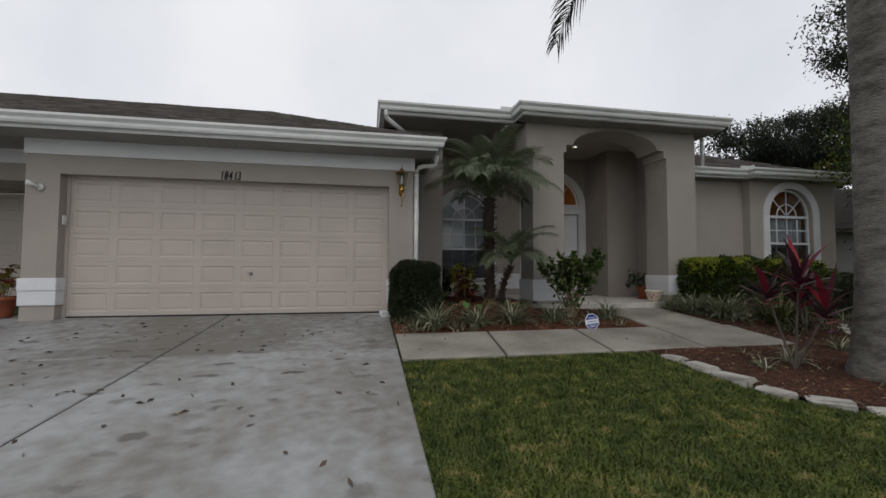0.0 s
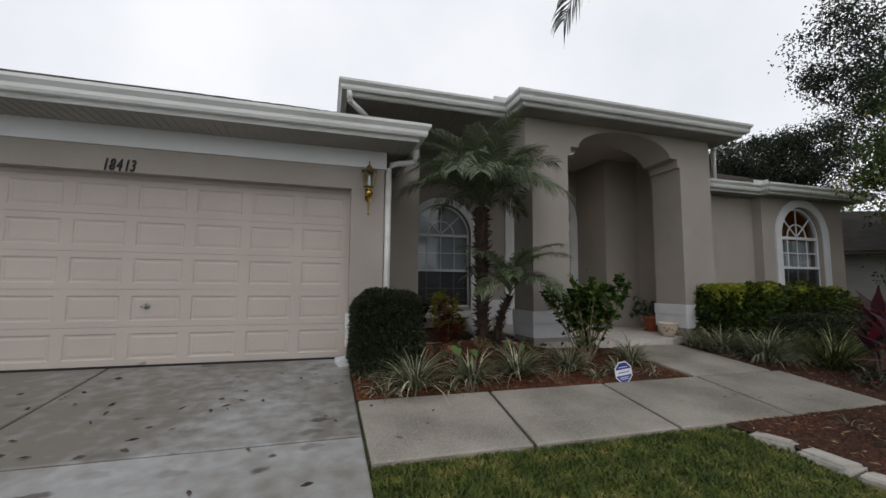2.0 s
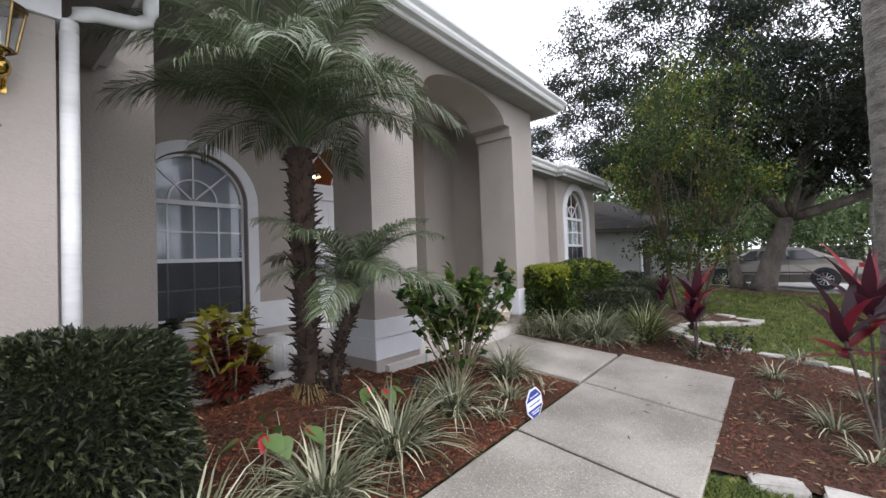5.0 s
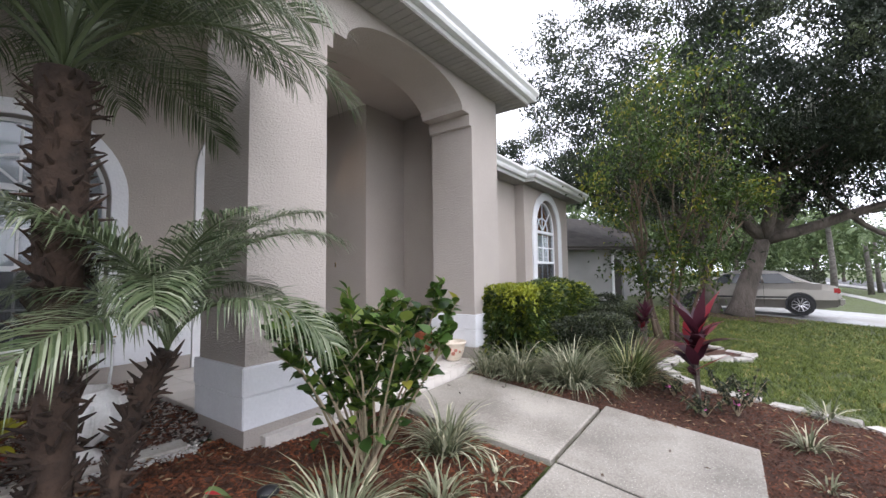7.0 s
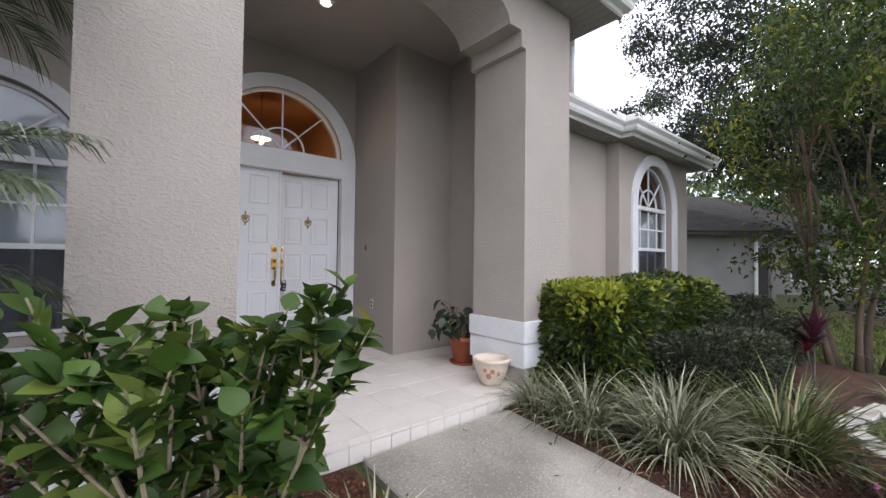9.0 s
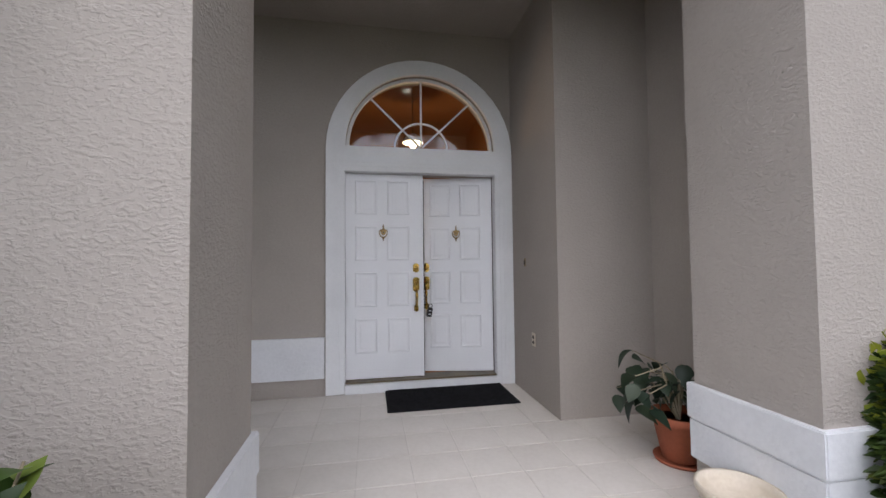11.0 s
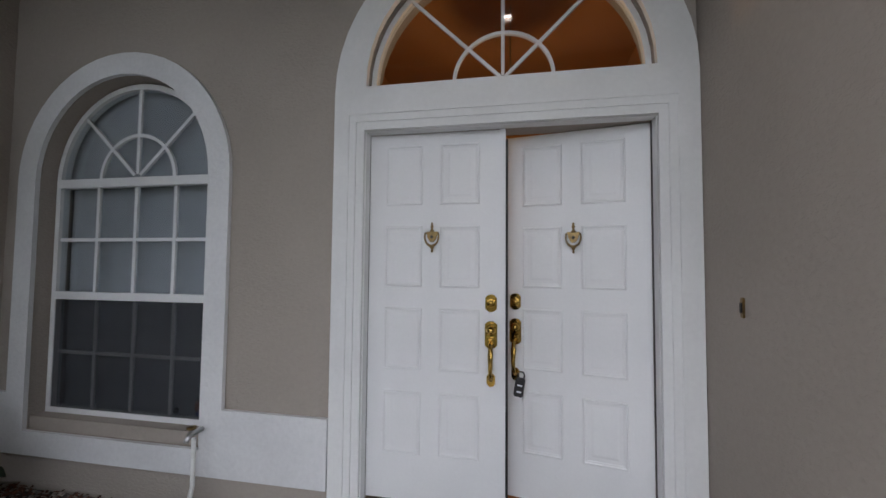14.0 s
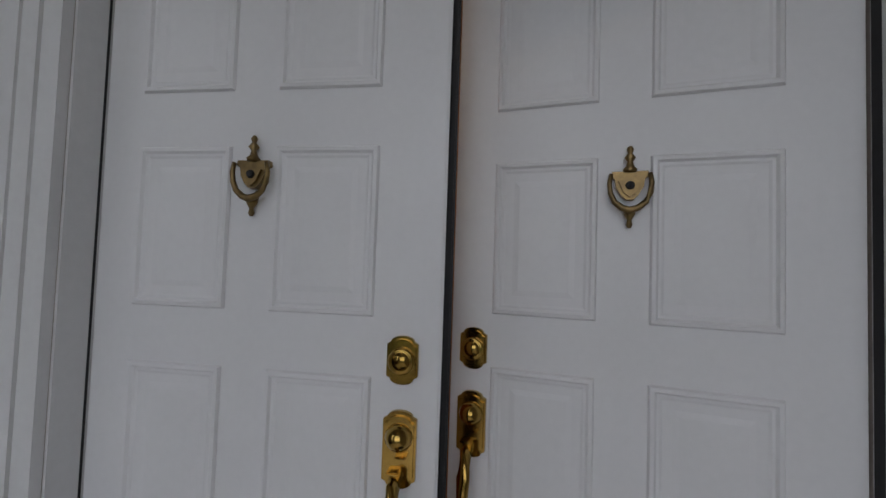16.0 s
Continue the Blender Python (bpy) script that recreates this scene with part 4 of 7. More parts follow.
def fit_hardware(door, edge, latch_x, knock_x):
    """Knocker, deadbolt and handle set on a leaf."""
    kz = 1.46
    k = part("door_knocker", lathe(bmesh.new(), [(0.003, 0.078), (0.007, 0.072), (0.0045, 0.063), (0.011, 0.054), (0.005, 0.046), (0.008, 0.036), (0.014, 0.03), (0.012, 0.024)], 12, (knock_x, -0.014, kz)), AGED, door, "aged brass urn-shaped knocker", True)
    b = slab(bmesh.new(), [(knock_x + u, kz + v) for u, v in ((-0.034, 0.026), (-0.036, 0.016), (-0.028, 0.01), (-0.026, -0.006), (-0.017, -0.022), (-0.007, -0.032), (0.007, -0.032), (0.017, -0.022), (0.026, -0.006), (0.028, 0.01), (0.036, 0.016), (0.034, 0.026))], [], front(-0.016), 0.016)
    slab(b, [(knock_x + u, kz + v) for u, v in ((-0.022, 0.006), (-0.012, -0.018), (0.0, -0.028), (0.012, -0.018), (0.022, 0.006))], [], front(-0.022), 0.006)
    part("urn", b, AGED, k)
    part("peephole", lathe(bmesh.new(), [(0.004, -0.024), (0.007, -0.027), (0.009, -0.022)], 12, (knock_x, 0, kz - 0.004), "y"), BLACK, k, "dark peephole lens", True)
    pts = [(knock_x + u, -0.024, kz + v) for u, v in ((-0.036, 0.02), (-0.039, 0.0), (-0.037, -0.02), (-0.029, -0.038), (-0.015, -0.05), (0.0, -0.055), (0.015, -0.05), (0.029, -0.038), (0.037, -0.02), (0.039, 0.0), (0.036, 0.02))]
    part("striker_ring", tube(bmesh.new(), pts, [0.0045, 0.005, 0.0055, 0.006, 0.007, 0.008, 0.007, 0.006, 0.0055, 0.005, 0.0045], 8), AGED, k, "", True)
    part("strike_foot", lathe(bmesh.new(), [(0.003, -0.09), (0.0065, -0.084), (0.0045, -0.074), (0.011, -0.062), (0.013, -0.052)], 12, (knock_x, -0.012, kz)), AGED, k, "", True)
    d = part("deadbolt", escutcheon(bmesh.new(), latch_x, 1.095, 0.062, 0.082, -0.008, 0.0), BRASS, door, "polished brass deadbolt plate")
    part("lock_cylinder", lathe(bmesh.new(), [(0.026, -0.012), (0.026, -0.02), (0.022, -0.024), (0.018, -0.02), (0.0175, -0.022)], 20, (latch_x, 0, 1.095), "y"), BRASS, d, "", True)
    h = part("handle_set", escutcheon(bmesh.new(), latch_x, 0.925, 0.066, 0.135, -0.009, 0.0), BRASS, door, "polished brass handle set with a curved grip")
    b = lathe(bmesh.new(), [(0.028, -0.009), (0.027, -0.018), (0.019, -0.032), (0.008, -0.04)], 16, (latch_x, 0, 0.95), "y")
    part("rose", b, BRASS, h, "", True)
    b = tube(bmesh.new(), [(latch_x, -0.012, 0.885), (latch_x, -0.045, 0.872), (latch_x, -0.062, 0.83), (latch_x, -0.066, 0.78), (latch_x, -0.058, 0.73), (latch_x, -0.035, 0.695), (latch_x, -0.01, 0.685)], [0.011, 0.013, 0.0145, 0.012, 0.011, 0.012, 0.011], 12)
    part("grip", b, BRASS, h, "", True)
    part("foot_plate", escutcheon(bmesh.new(), latch_x, 0.685, 0.045, 0.06, -0.008, 0.0), BRASS, h)
    part("thumb_piece", boxed(latch_x - 0.011, latch_x + 0.011, -0.06, -0.03, 0.9, 0.906, 0.002), BRASS, h)


def front_door(name, label, at, turn, mirrored):
    door = tagged(thing(name, label, "door", at, turn), kind="structure")
    ob = new("leaf", leaf_mesh)
    ob.parent = door
    if mirrored:
        ob.matrix_basis = pose(-LEAF_W, 0, 0)
    for me in panel_meshes:
        p = new("raised_panel", me)
        p.parent = ob
    if mirrored:
        fit_hardware(door, 0, -LEAF_W + 0.055, -LEAF_W + 0.375)
    else:
        fit_hardware(door, 0, LEAF_W - 0.055, 0.373)
    return door


left_leaf = front_door("door_1", "white eight-panel door leaf, closed, with brass fittings", (3.936, 10.125, 0.666), 0, False)
part("astragal", boxed(LEAF_W - 0.012, LEAF_W + 0.022, -0.014, 0.0, 0.0, LEAF_H, 0.004), DOORPAINT, left_leaf, "white astragal strip")
# Black strip added behind the leaf gap, in place of the shade there
part("gap_shade_strip", boxed(LEAF_W + 0.001, LEAF_W + 0.034, 0.02, 0.04, 0.0, LEAF_H - 0.05, 0.003), BLACK, left_leaf, "black strip added behind the door gap to keep it dark")
right_leaf = front_door("door_2", "white eight-panel door leaf standing ajar", (5.458, 10.145, 0.666), -11.2, True)
b = boxed(3.93, 3.936, 10.05, 10.2, 0.662, 2.722)
box(b, 5.459, 5.462, 10.05, 10.14, 0.662, 2.722)
box(b, 3.93, 5.462, 10.05, 10.12, 2.719, 2.7225)
strip = boxed(3.9302, 3.9365, 10.116, 10.122, 0.662, 2.722)
box(strip, 5.4585, 5.4635, 10.118, 10.138, 0.662, 2.722)
solid("weatherstrip", strip, BLACK, "thin black weatherstrip beside the door leaves", "trim")
solid("door_jamb", b, WHITE, "thin white jamb round the door opening", "trim")
b = boxed(3.94, 5.455, 10.04, 10.24, 0.645, 0.662, 0.003)
solid("door_threshold", b, mat("bronze_threshold", (0.2, 0.16, 0.1), (0.12, 0.1, 0.07), 0.4, metal=0.8), "worn bronze threshold below the double door", "threshold")

# Combination lock box on the handle of the open leaf
box_lock = thing("lock_box", "black combination lock box hanging from a door handle", "lock box", (4.79, 10.215, 1.3))
part("body", boxed(-0.026, 0.026, -0.022, 0.022, -0.055, 0.045, 0.006), BLACK, box_lock)
part("dial_window", boxed(-0.014, 0.014, -0.0235, -0.0225, 0.006, 0.014), SIGNWHITE, box_lock, "white number dials")
part("label_plate", boxed(-0.013, 0.013, -0.0235, -0.0225, -0.03, -0.021), SIGNWHITE, box_lock)
part("shackle", tube(bmesh.new(), [(-0.017, 0, 0.044), (-0.017, 0, 0.066), (-0.009, 0, 0.08), (0.009, 0, 0.08), (0.017, 0, 0.066), (0.017, 0, 0.044)], 0.0045, 8), BLACK, box_lock, "black steel shackle", True)
box_lock.matrix_basis = box_lock.matrix_basis @ pose(0, 0, 0, 0, 9, 0)

# Fanlight
fan = tagged(thing("window_3", "half-round fanlight with radiating white bars", "window", (4.70, 10.09, 0)), kind="structure")
b = bow(bmesh.new(), 0, 2.99, 0.74, 0.715, 0.03, 0, 0.05)
box(b, -0.755, 0.755, 0, 0.05, 2.965, 2.99)
part("window_frame", b, WHITE, fan)
for a in (135, 90, 45):
    c, s = math.cos(radians(a)), math.sin(radians(a))
    part("fan_bar", bars(bmesh.new(), [((0.02 * c, 2.99 + 0.02 * s), (0.73 * c, 2.99 + 0.705 * s))], 0.018, 0.008, 0.026), WHITE, fan)
part("fan_arc", bow(bmesh.new(), 0, 2.99, 0.27, 0.26, 0.018, 0.006, 0.028), WHITE, fan)
p = part("pane", slab(bmesh.new(), [(-0.74, 2.99), (0.74, 2.99)] + arc(0, 2.99, 0.73, 0.705, 0, 180)[1:-1], [], front(0.02), 0.003), GLASS, fan, "clear glass pane")
p.visible_shadow = False

# Foyer lamp seen through the fanlight
lamp = thing("pendant_lamp", "white glass pendant lamp with a warm bulb in the foyer", "lamp", (4.72, 11.1, 3.33))
part("shade", lathe(bmesh.new(), [(0.05, 0.13), (0.1, 0.09), (0.14, 0.02), (0.13, 0.02), (0.095, 0.08), (0.045, 0.12)], 24), WHITE, lamp, "", True)
part("bulb", lathe(bmesh.new(), [(0.01, -0.06), (0.035, -0.03), (0.03, 0.02), (0.012, 0.06)], 14), BULB, lamp, "glowing warm bulb", True)
part("cord", tube(bmesh.new(), [(0, 0, 0.06), (0, 0, 0.74)], 0.006), AGED, lamp)
bulb = new("foyer_light", bpy.data.lights.new("foyer_light", "POINT"))
bulb.data.energy, bulb.data.color, bulb.data.shadow_soft_size = 6, (1.0, 0.62, 0.28), 0.06
bulb.location = (4.72, 11.1, 3.1)
bulb2 = new("bedroom_light", bpy.data.lights.new("bedroom_light", "POINT"))
bulb2.data.energy, bulb2.data.color, bulb2.data.shadow_soft_size = 1.2, (1.0, 0.62, 0.3), 0.1
bulb2.location = (9.9, 9.4, 3.0)

# Porch downlight
can = thing("downlight", "round recessed downlight glowing warm in the porch ceiling", "lamp", (4.68, 8.81, 4.2))
part("trim_ring", lathe(bmesh.new(), [(0.056, -0.0005), (0.056, -0.04), (0.062, -0.044), (0.085, -0.012), (0.092, -0.0005)], 24), WHITE, can, "white trim ring", True)
part("lens", lathe(bmesh.new(), [(0.001, -0.008), (0.045, -0.007), (0.052, -0.0045)], 20), CANGLOW, can, "glowing lens")
cl = new("porch_light", bpy.data.lights.new("porch_light", "SPOT"))
cl.data.energy, cl.data.color, cl.data.spot_size, cl.data.spot_blend, cl.data.shadow_soft_size = 7, (1.0, 0.85, 0.68), radians(120), 0.8, 0.05
cl.location = (4.68, 8.81, 4.18)

# ---- porch floor of tiles ----
porch = solid("porch_floor", boxed(3.1, 6.49, 7.31, 10.03, 0.2, 0.5562), GROUT, "grey grout bed of the tiled porch", "floor")
tile_mesh = mesh_of("tile", boxed(0, 0.325, 0, 0.325, 0, 0.012, 0.003), TILE)
for i in range(11):
    for j in range(9):
        x, y = 3.105 + i * 0.33, 7.36 + j * 0.33
        if x + 0.3 > 6.5 or y + 0.3 > 10.04:
            continue
        if (x < 3.66 and y < 7.97) or (x + 0.32 > 5.94 and y < 7.97) or (x + 0.3 > 5.64 and y + 0.32 > 9.02):
            continue
        t = new("tile", tile_mesh)
        t.parent = porch
        t.location = (x, y, 0.548)
fill = mesh_of("edge_tile", boxed(0, 0.145, 0, 0.33, 0, 0.012, 0.003), TILE)
for i in range(16):
    x = 3.66 + i * 0.1475
    if x + 0.145 > 5.97:
        break
    b = boxed(0, 0.145, -0.012, 0.06, -0.005, 0.0125, 0.004)
    box(b, 0, 0.145, -0.012, 0.0, -0.115, -0.008, 0.003)
    e = part("nosing_tile", b, TILE, porch)
    e.location = (x, 7.302, 0.548)
b = boxed(5.42, 5.64, 9.03, 10.0, 0.549, 0.559)
part("cut_tile", b, TILE, porch)
for x0, x1, y0, y1 in ((5.748, 5.94, 7.362, 8.015), (6.408, 6.485, 8.024, 9.0), (3.67, 3.762, 7.362, 8.015)):
    part("cut_tile", boxed(x0, x1, y0, y1, 0.549, 0.559), TILE, porch)

# ---- fixtures ----
mat_thing = thing("door_mat", "black ribbed fibre doormat on the tiled porch", "doormat", (4.9, 9.735, 0.561))
b = boxed(-0.585, 0.585, -0.295, 0.295, 0, 0.012, 0.004)
part("mat_body", b, MATM, mat_thing)
b = bmesh.new()
for k in range(30):
    box(b, -0.56, 0.56, -0.28 + k * 0.019, -0.27 + k * 0.019, 0.012, 0.016)
part("ribs", b, MATM, mat_thing)

bell = thing("door_bell", "small dark doorbell button with a brass edge", "doorbell", (5.648, 9.69, 1.805))
part("plate", boxed(-0.008, 0, -0.012, 0.012, -0.04, 0.04, 0.003), AGED, bell)
part("button", boxed(-0.013, -0.008, -0.008, 0.008, -0.02, 0.02, 0.002), BLACK, bell)
socket = thing("outlet", "beige weatherproof outlet on the stucco wall", "outlet", (5.648, 9.51, 1.1))
part("plate", boxed(-0.008, 0, -0.037, 0.037, -0.06, 0.06, 0.003), CERAM, socket)
for z in (-0.025, 0.022):
    part("receptacle", lathe(bmesh.new(), [(0.004, -0.011), (0.016, -0.011), (0.017, -0.008)], 14, (0, 0, z), "x"), BLACK, socket)

number = thing("house_number", "dark metal house number 18413 above the garage door", "house number", (-2.56, 7.066, 2.69))
for i, ch in enumerate("18413"):
    cu = bpy.data.curves.new("digit", "FONT")
    cu.body, cu.size, cu.extrude, cu.shear, cu.bevel_depth = ch, 0.21, 0.006, 0.25, 0.004
    cu.materials.append(BLACK)
    d = new("digit", cu)
    d.parent = number
    d.matrix_basis = pose((0.0, 0.062, 0.13, 0.203, 0.262)[i], 0, 0, 90, 0, 0) @ Matrix.Diagonal((0.5, 0.9, 1, 1))

# Wall lantern
lantern = thing("wall_lantern", "brass carriage lantern with clear panes on the garage wall", "lantern", (0.385, 6.96, 2.32))
part("tail_rod", lathe(bmesh.new(), [(0.004, 0.0), (0.02, 0.01), (0.008, 0.03), (0.012, 0.12), (0.014, 0.22), (0.02, 0.24)], 14), AGED, lantern, "", True)
part("globe_base", lathe(bmesh.new(), [(0.018, 0.235), (0.045, 0.26), (0.052, 0.29), (0.045, 0.32), (0.02, 0.34), (0.032, 0.355), (0.05, 0.37), (0.03, 0.375)], 18), BRASS, lantern, "polished brass globe base", True)
cage = bmesh.new()
for k in range(6):
    a, a2 = radians(60 * k), radians(60 * k + 60)
    tube(cage, [(0.065 * math.cos(a), 0.065 * math.sin(a), 0.37), (0.1 * math.cos(a), 0.1 * math.sin(a), 0.58)], 0.006, 6)
    for r, z in ((0.065, 0.372), (0.1, 0.58)):
        tube(cage, [(r * math.cos(a), r * math.sin(a), z), (r * math.cos(a2), r * math.sin(a2), z)], 0.006, 6)
part("cage", cage, AGED, lantern)
for k in range(6):
    a, a2 = radians(60 * k), radians(60 * k + 60)
    g = bmesh.new()
    g.faces.new([g.verts.new((r * math.cos(q), r * math.sin(q), z)) for r, q, z in ((0.063, a, 0.378), (0.063, a2, 0.378), (0.097, a2, 0.574), (0.097, a, 0.574))])
    part("pane", g, GLASS, lantern, "clear bevelled pane")
part("lamp_candle", lathe(bmesh.new(), [(0.018, 0.376), (0.018, 0.46), (0.012, 0.47), (0.014, 0.5), (0.004, 0.53)], 12), SIGNWHITE, lantern, "white candle sleeve and bulb", True)
part("roof_cap", lathe(bmesh.new(), [(0.11, 0.58), (0.075, 0.6), (0.03, 0.625), (0.04, 0.635), (0.02, 0.655), (0.006, 0.675), (0.009, 0.69), (0.003, 0.72)], 18), AGED, lantern, "", True)
b = tube(bmesh.new(), [(0, 0.0, 0.29), (0, 0.05, 0.29), (0, 0.1, 0.29)], 0.014, 8)
box(b, -0.04, 0.04, 0.1, 0.112, 0.2, 0.38, 0.004)
part("bracket", b, BRASS, lantern)

# Flood light and keypad on the garage piers
flood = thing("flood_light", "small white security flood light on the garage wall", "flood light", (-5.04, 7.07, 2.46))
part("base", lathe(bmesh.new(), [(0.05, 0), (0.05, -0.025), (0.02, -0.04)], 16, axis="y"), GUTTER, flood, "", True)
part("head", tube(bmesh.new(), [(-0.0, -0.05, 0.0), (-0.05, -0.09, 0.03), (-0.11, -0.13, 0.05)], [0.02, 0.03, 0.04], 12), GUTTER, flood, "", True)
key = thing("keypad", "white garage door keypad on the jamb", "keypad", (-4.79, 7.16, 1.98))
part("case", boxed(0, 0.025, -0.035, 0.035, -0.07, 0.07, 0.006), GUTTER, key)
part("cover", boxed(0.0255, 0.032, -0.03, 0.03, -0.02, 0.06, 0.003), GUTTER, key)


# ---- downspouts ----
def spout(name, pts, label, r=0.042, smooth=False):
    s = thing(name, label, "downspout")
    b = bmesh.new()
    pts = [Vector(p) for p in pts]
    if smooth:
        part("elbow", tube(b, pts[:-1], r, 14), GUTTER, s, "bent white elbow", True)
        part("pipe", tube(bmesh.new(), [pts[-2] + Vector((0, 0, 0.02)), pts[-1]], r * 1.04, 14), GUTTER, s, "", True)
        part("outlet_shoe", tube(bmesh.new(), [pts[-1] + Vector((0, 0, 0.06)), pts[-1], pts[-1] + Vector((-0.1, -0.05, -0.05))], r * 1.08, 12), GUTTER, s, "", True)
        return s
    for a, c in zip(pts, pts[1:]):
        tube(b, [a, c], r, 8)
        lathe(b, [(r * 0.9, -r * 0.7), (r * 1.05, 0), (r * 0.9, r * 0.7)], 8, c)
    part("pipe", b, GUTTER, s, "", True)
    last = pts[-1]
    for z in np.arange(last.z + 0.4, max(p.z for p in pts) - 0.4, 0.9):
        part("strap", boxed(last.x - r * 1.15, last.x + r * 1.15, last.y - r * 1.15, last.y + r * 1.3, z, z + 0.03), GUTTER, s)
    return s


spout("downspout", [(1.0, 6.98, 3.26), (1.0, 6.98, 3.15), (0.985, 6.99, 3.1), (0.94, 7.02, 3.075), (0.76, 7.06, 3.065), (0.69, 7.075, 3.04), (0.66, 7.075, 2.98), (0.655, 7.08, 2.9), (0.655, 7.08, 0.56)], "white aluminium downspout at the garage corner", 0.04, True)
spout("downspout", [(0.12, 7.46, 4.2), (0.14, 7.5, 4.06), (0.62, 7.9, 3.85), (0.72, 8.0, 3.72)], "short white downspout leading onto the garage roof")
spout("downspout", [(7.07, 7.62, 4.22), (7.1, 7.64, 4.1), (7.1, 7.64, 3.46)], "white downspout between upper roof and wing roof")
sb = thing("splash_block", "white concrete splash block below the downspout", "splash block", (0.28, 7.0, ground_z(0.3, 7.0) + 0.012), 14)
b = bmesh.new()
sweep(b, [(-0.24, 0.0, 0.03), (0.24, 0.0, 0.05)], [(-0.1, -0.04), (0.1, -0.04), (0.1, 0.05), (0.075, 0.05), (0.06, 0.01), (-0.06, 0.01), (-0.075, 0.05), (-0.1, 0.05)])
part("trough", b, BAND, sb)

# Garden tap with its pipe
tap = thing("garden_tap", "white pipe with a garden tap beside the window", "garden tap", (2.97, 9.95, 0.5))
part("pipe", tube(bmesh.new(), [(-0.03, -0.02, 0.0), (0, 0, 0.2), (0, 0, 0.47)], 0.013, 8), GUTTER, tap, "white plastic pipe", True)
b = tube(bmesh.new(), [(0, 0.06, 0.5), (0, -0.03, 0.5), (0, -0.06, 0.47)], 0.014, 8)
part("spigot", b, RIM, tap, "", True)
part("wheel", lathe(bmesh.new(), [(0.005, -0.008), (0.026, -0.006), (0.026, 0.006), (0.005, 0.008)], 12, (0, -0.02, 0.535)), AGED, tap, "", True)

# Yard sign
sign = thing("yard_sign", "blue and white octagonal yard sign on a stake", "yard sign", (3.27, 5.74, ground_z(3.2, 5.85) - 0.12), -8)
c8 = [(0.105 * 1.08 * math.cos(radians(22.5 + 45 * k)), 0.24 + 0.128 * math.sin(radians(22.5 + 45 * k)) * 1.02) for k in range(8)]
part("board", slab(bmesh.new(), c8, [], front(0), 0.006), SIGNWHITE, sign)
i8 = [(u * 0.9, 0.24 + (v - 0.24) * 0.9) for u, v in c8]
part("band", slab(bmesh.new(), [i8[0], i8[1], i8[2], i8[3]][:4] and [(-0.094, 0.275), (0.094, 0.275), i8[0], i8[1], i8[2], i8[3]], [], front(-0.002), 0.002), SIGNBLUE, sign, "blue upper band")
part("band", slab(bmesh.new(), [i8[4], i8[5], i8[6], i8[7], (0.094, 0.205), (-0.094, 0.205)], [], front(-0.002), 0.002), SIGNBLUE, sign, "blue lower band")
for z, w, m in ((0.3, 0.11, SIGNWHITE), (0.182, 0.12, SIGNWHITE), (0.163, 0.09, SIGNWHITE), (0.24, 0.14, SIGNBLUE)):
    part("lettering", boxed(-w / 2, w / 2, -0.004, -0.0025, z - 0.004, z + 0.004), m, sign, "bar of lettering")
part("stake", boxed(-0.008, 0.008, 0.006, 0.014, -0.1, 0.2), RIM, sign, "steel stake")
sign.matrix_basis = sign.matrix_basis @ pose(0, 0, 0, 0, -9, 0)


# ---- pots ----
def saucer_pot(name, label, at, profile, material, n=28):
    p = thing(name, label, "pot", at)
    b = lathe(bmesh.new(), profile, n)
    return p, part("bowl", b, material, p, "", True)


pot, bowl = saucer_pot("flower_pot", "cream ceramic pot with painted pink flowers", (5.78, 7.59, 0.562), [(0.085, 0), (0.1, 0.02), (0.135, 0.1), (0.15, 0.17), (0.158, 0.2), (0.17, 0.21), (0.17, 0.235), (0.155, 0.235), (0.145, 0.2), (0.12, 0.16)], CERAM)
part("soil", lathe(bmesh.new(), [(0.002, 0.16), (0.125, 0.158), (0.125, 0.15)], 20), SOIL, pot, "dry dark soil")
for ang, z, r in ((215, 0.1, 0.03), (228, 0.14, 0.026), (202, 0.15, 0.022), (250, 0.12, 0.02)):
    b = bmesh.new()
    a = radians(ang)
    R = 0.137 + (z - 0.1) * 0.22
    for k in range(5):
        q = 2 * math.pi * k / 5
        c = Vector((R * math.cos(a), R * math.sin(a), z)) + Vector((-math.sin(a) * math.cos(q), math.cos(a) * math.cos(q), math.sin(q))) * r * 0.5
        bmesh.ops.create_icosphere(b, subdivisions=1, radius=r * 0.45, matrix=Matrix.Translation(c))
    part("painted_flower", b, PAINTED, pot, "", True)
pot2, bowl2 = saucer_pot("plant_pot", "terracotta pot with a broad-leaved plant", (6.08, 8.28, 0.562), [(0.1, 0.015), (0.105, 0.02), (0.15, 0.24), (0.165, 0.24), (0.168, 0.29), (0.15, 0.29), (0.145, 0.25)], TERRA)
part("saucer", lathe(bmesh.new(), [(0.12, 0), (0.145, 0.0), (0.155, 0.02), (0.145, 0.02), (0.13, 0.008)], 24), TERRA, pot2, "", True)
part("soil", lathe(bmesh.new(), [(0.002, 0.25), (0.142, 0.25), (0.142, 0.24)], 20), SOIL, pot2)
urn, ub = saucer_pot("garden_urn", "whitewashed ribbed garden urn on the gravel", (2.3, 8.0, ground_z(2.3, 8.0)), [(0.1, 0), (0.1, 0.04), (0.05, 0.07), (0.06, 0.09), (0.15, 0.15), (0.185, 0.22), (0.19, 0.27), (0.17, 0.33), (0.12, 0.36), (0.125, 0.38), (0.1, 0.38), (0.09, 0.34)], GREYPOT)
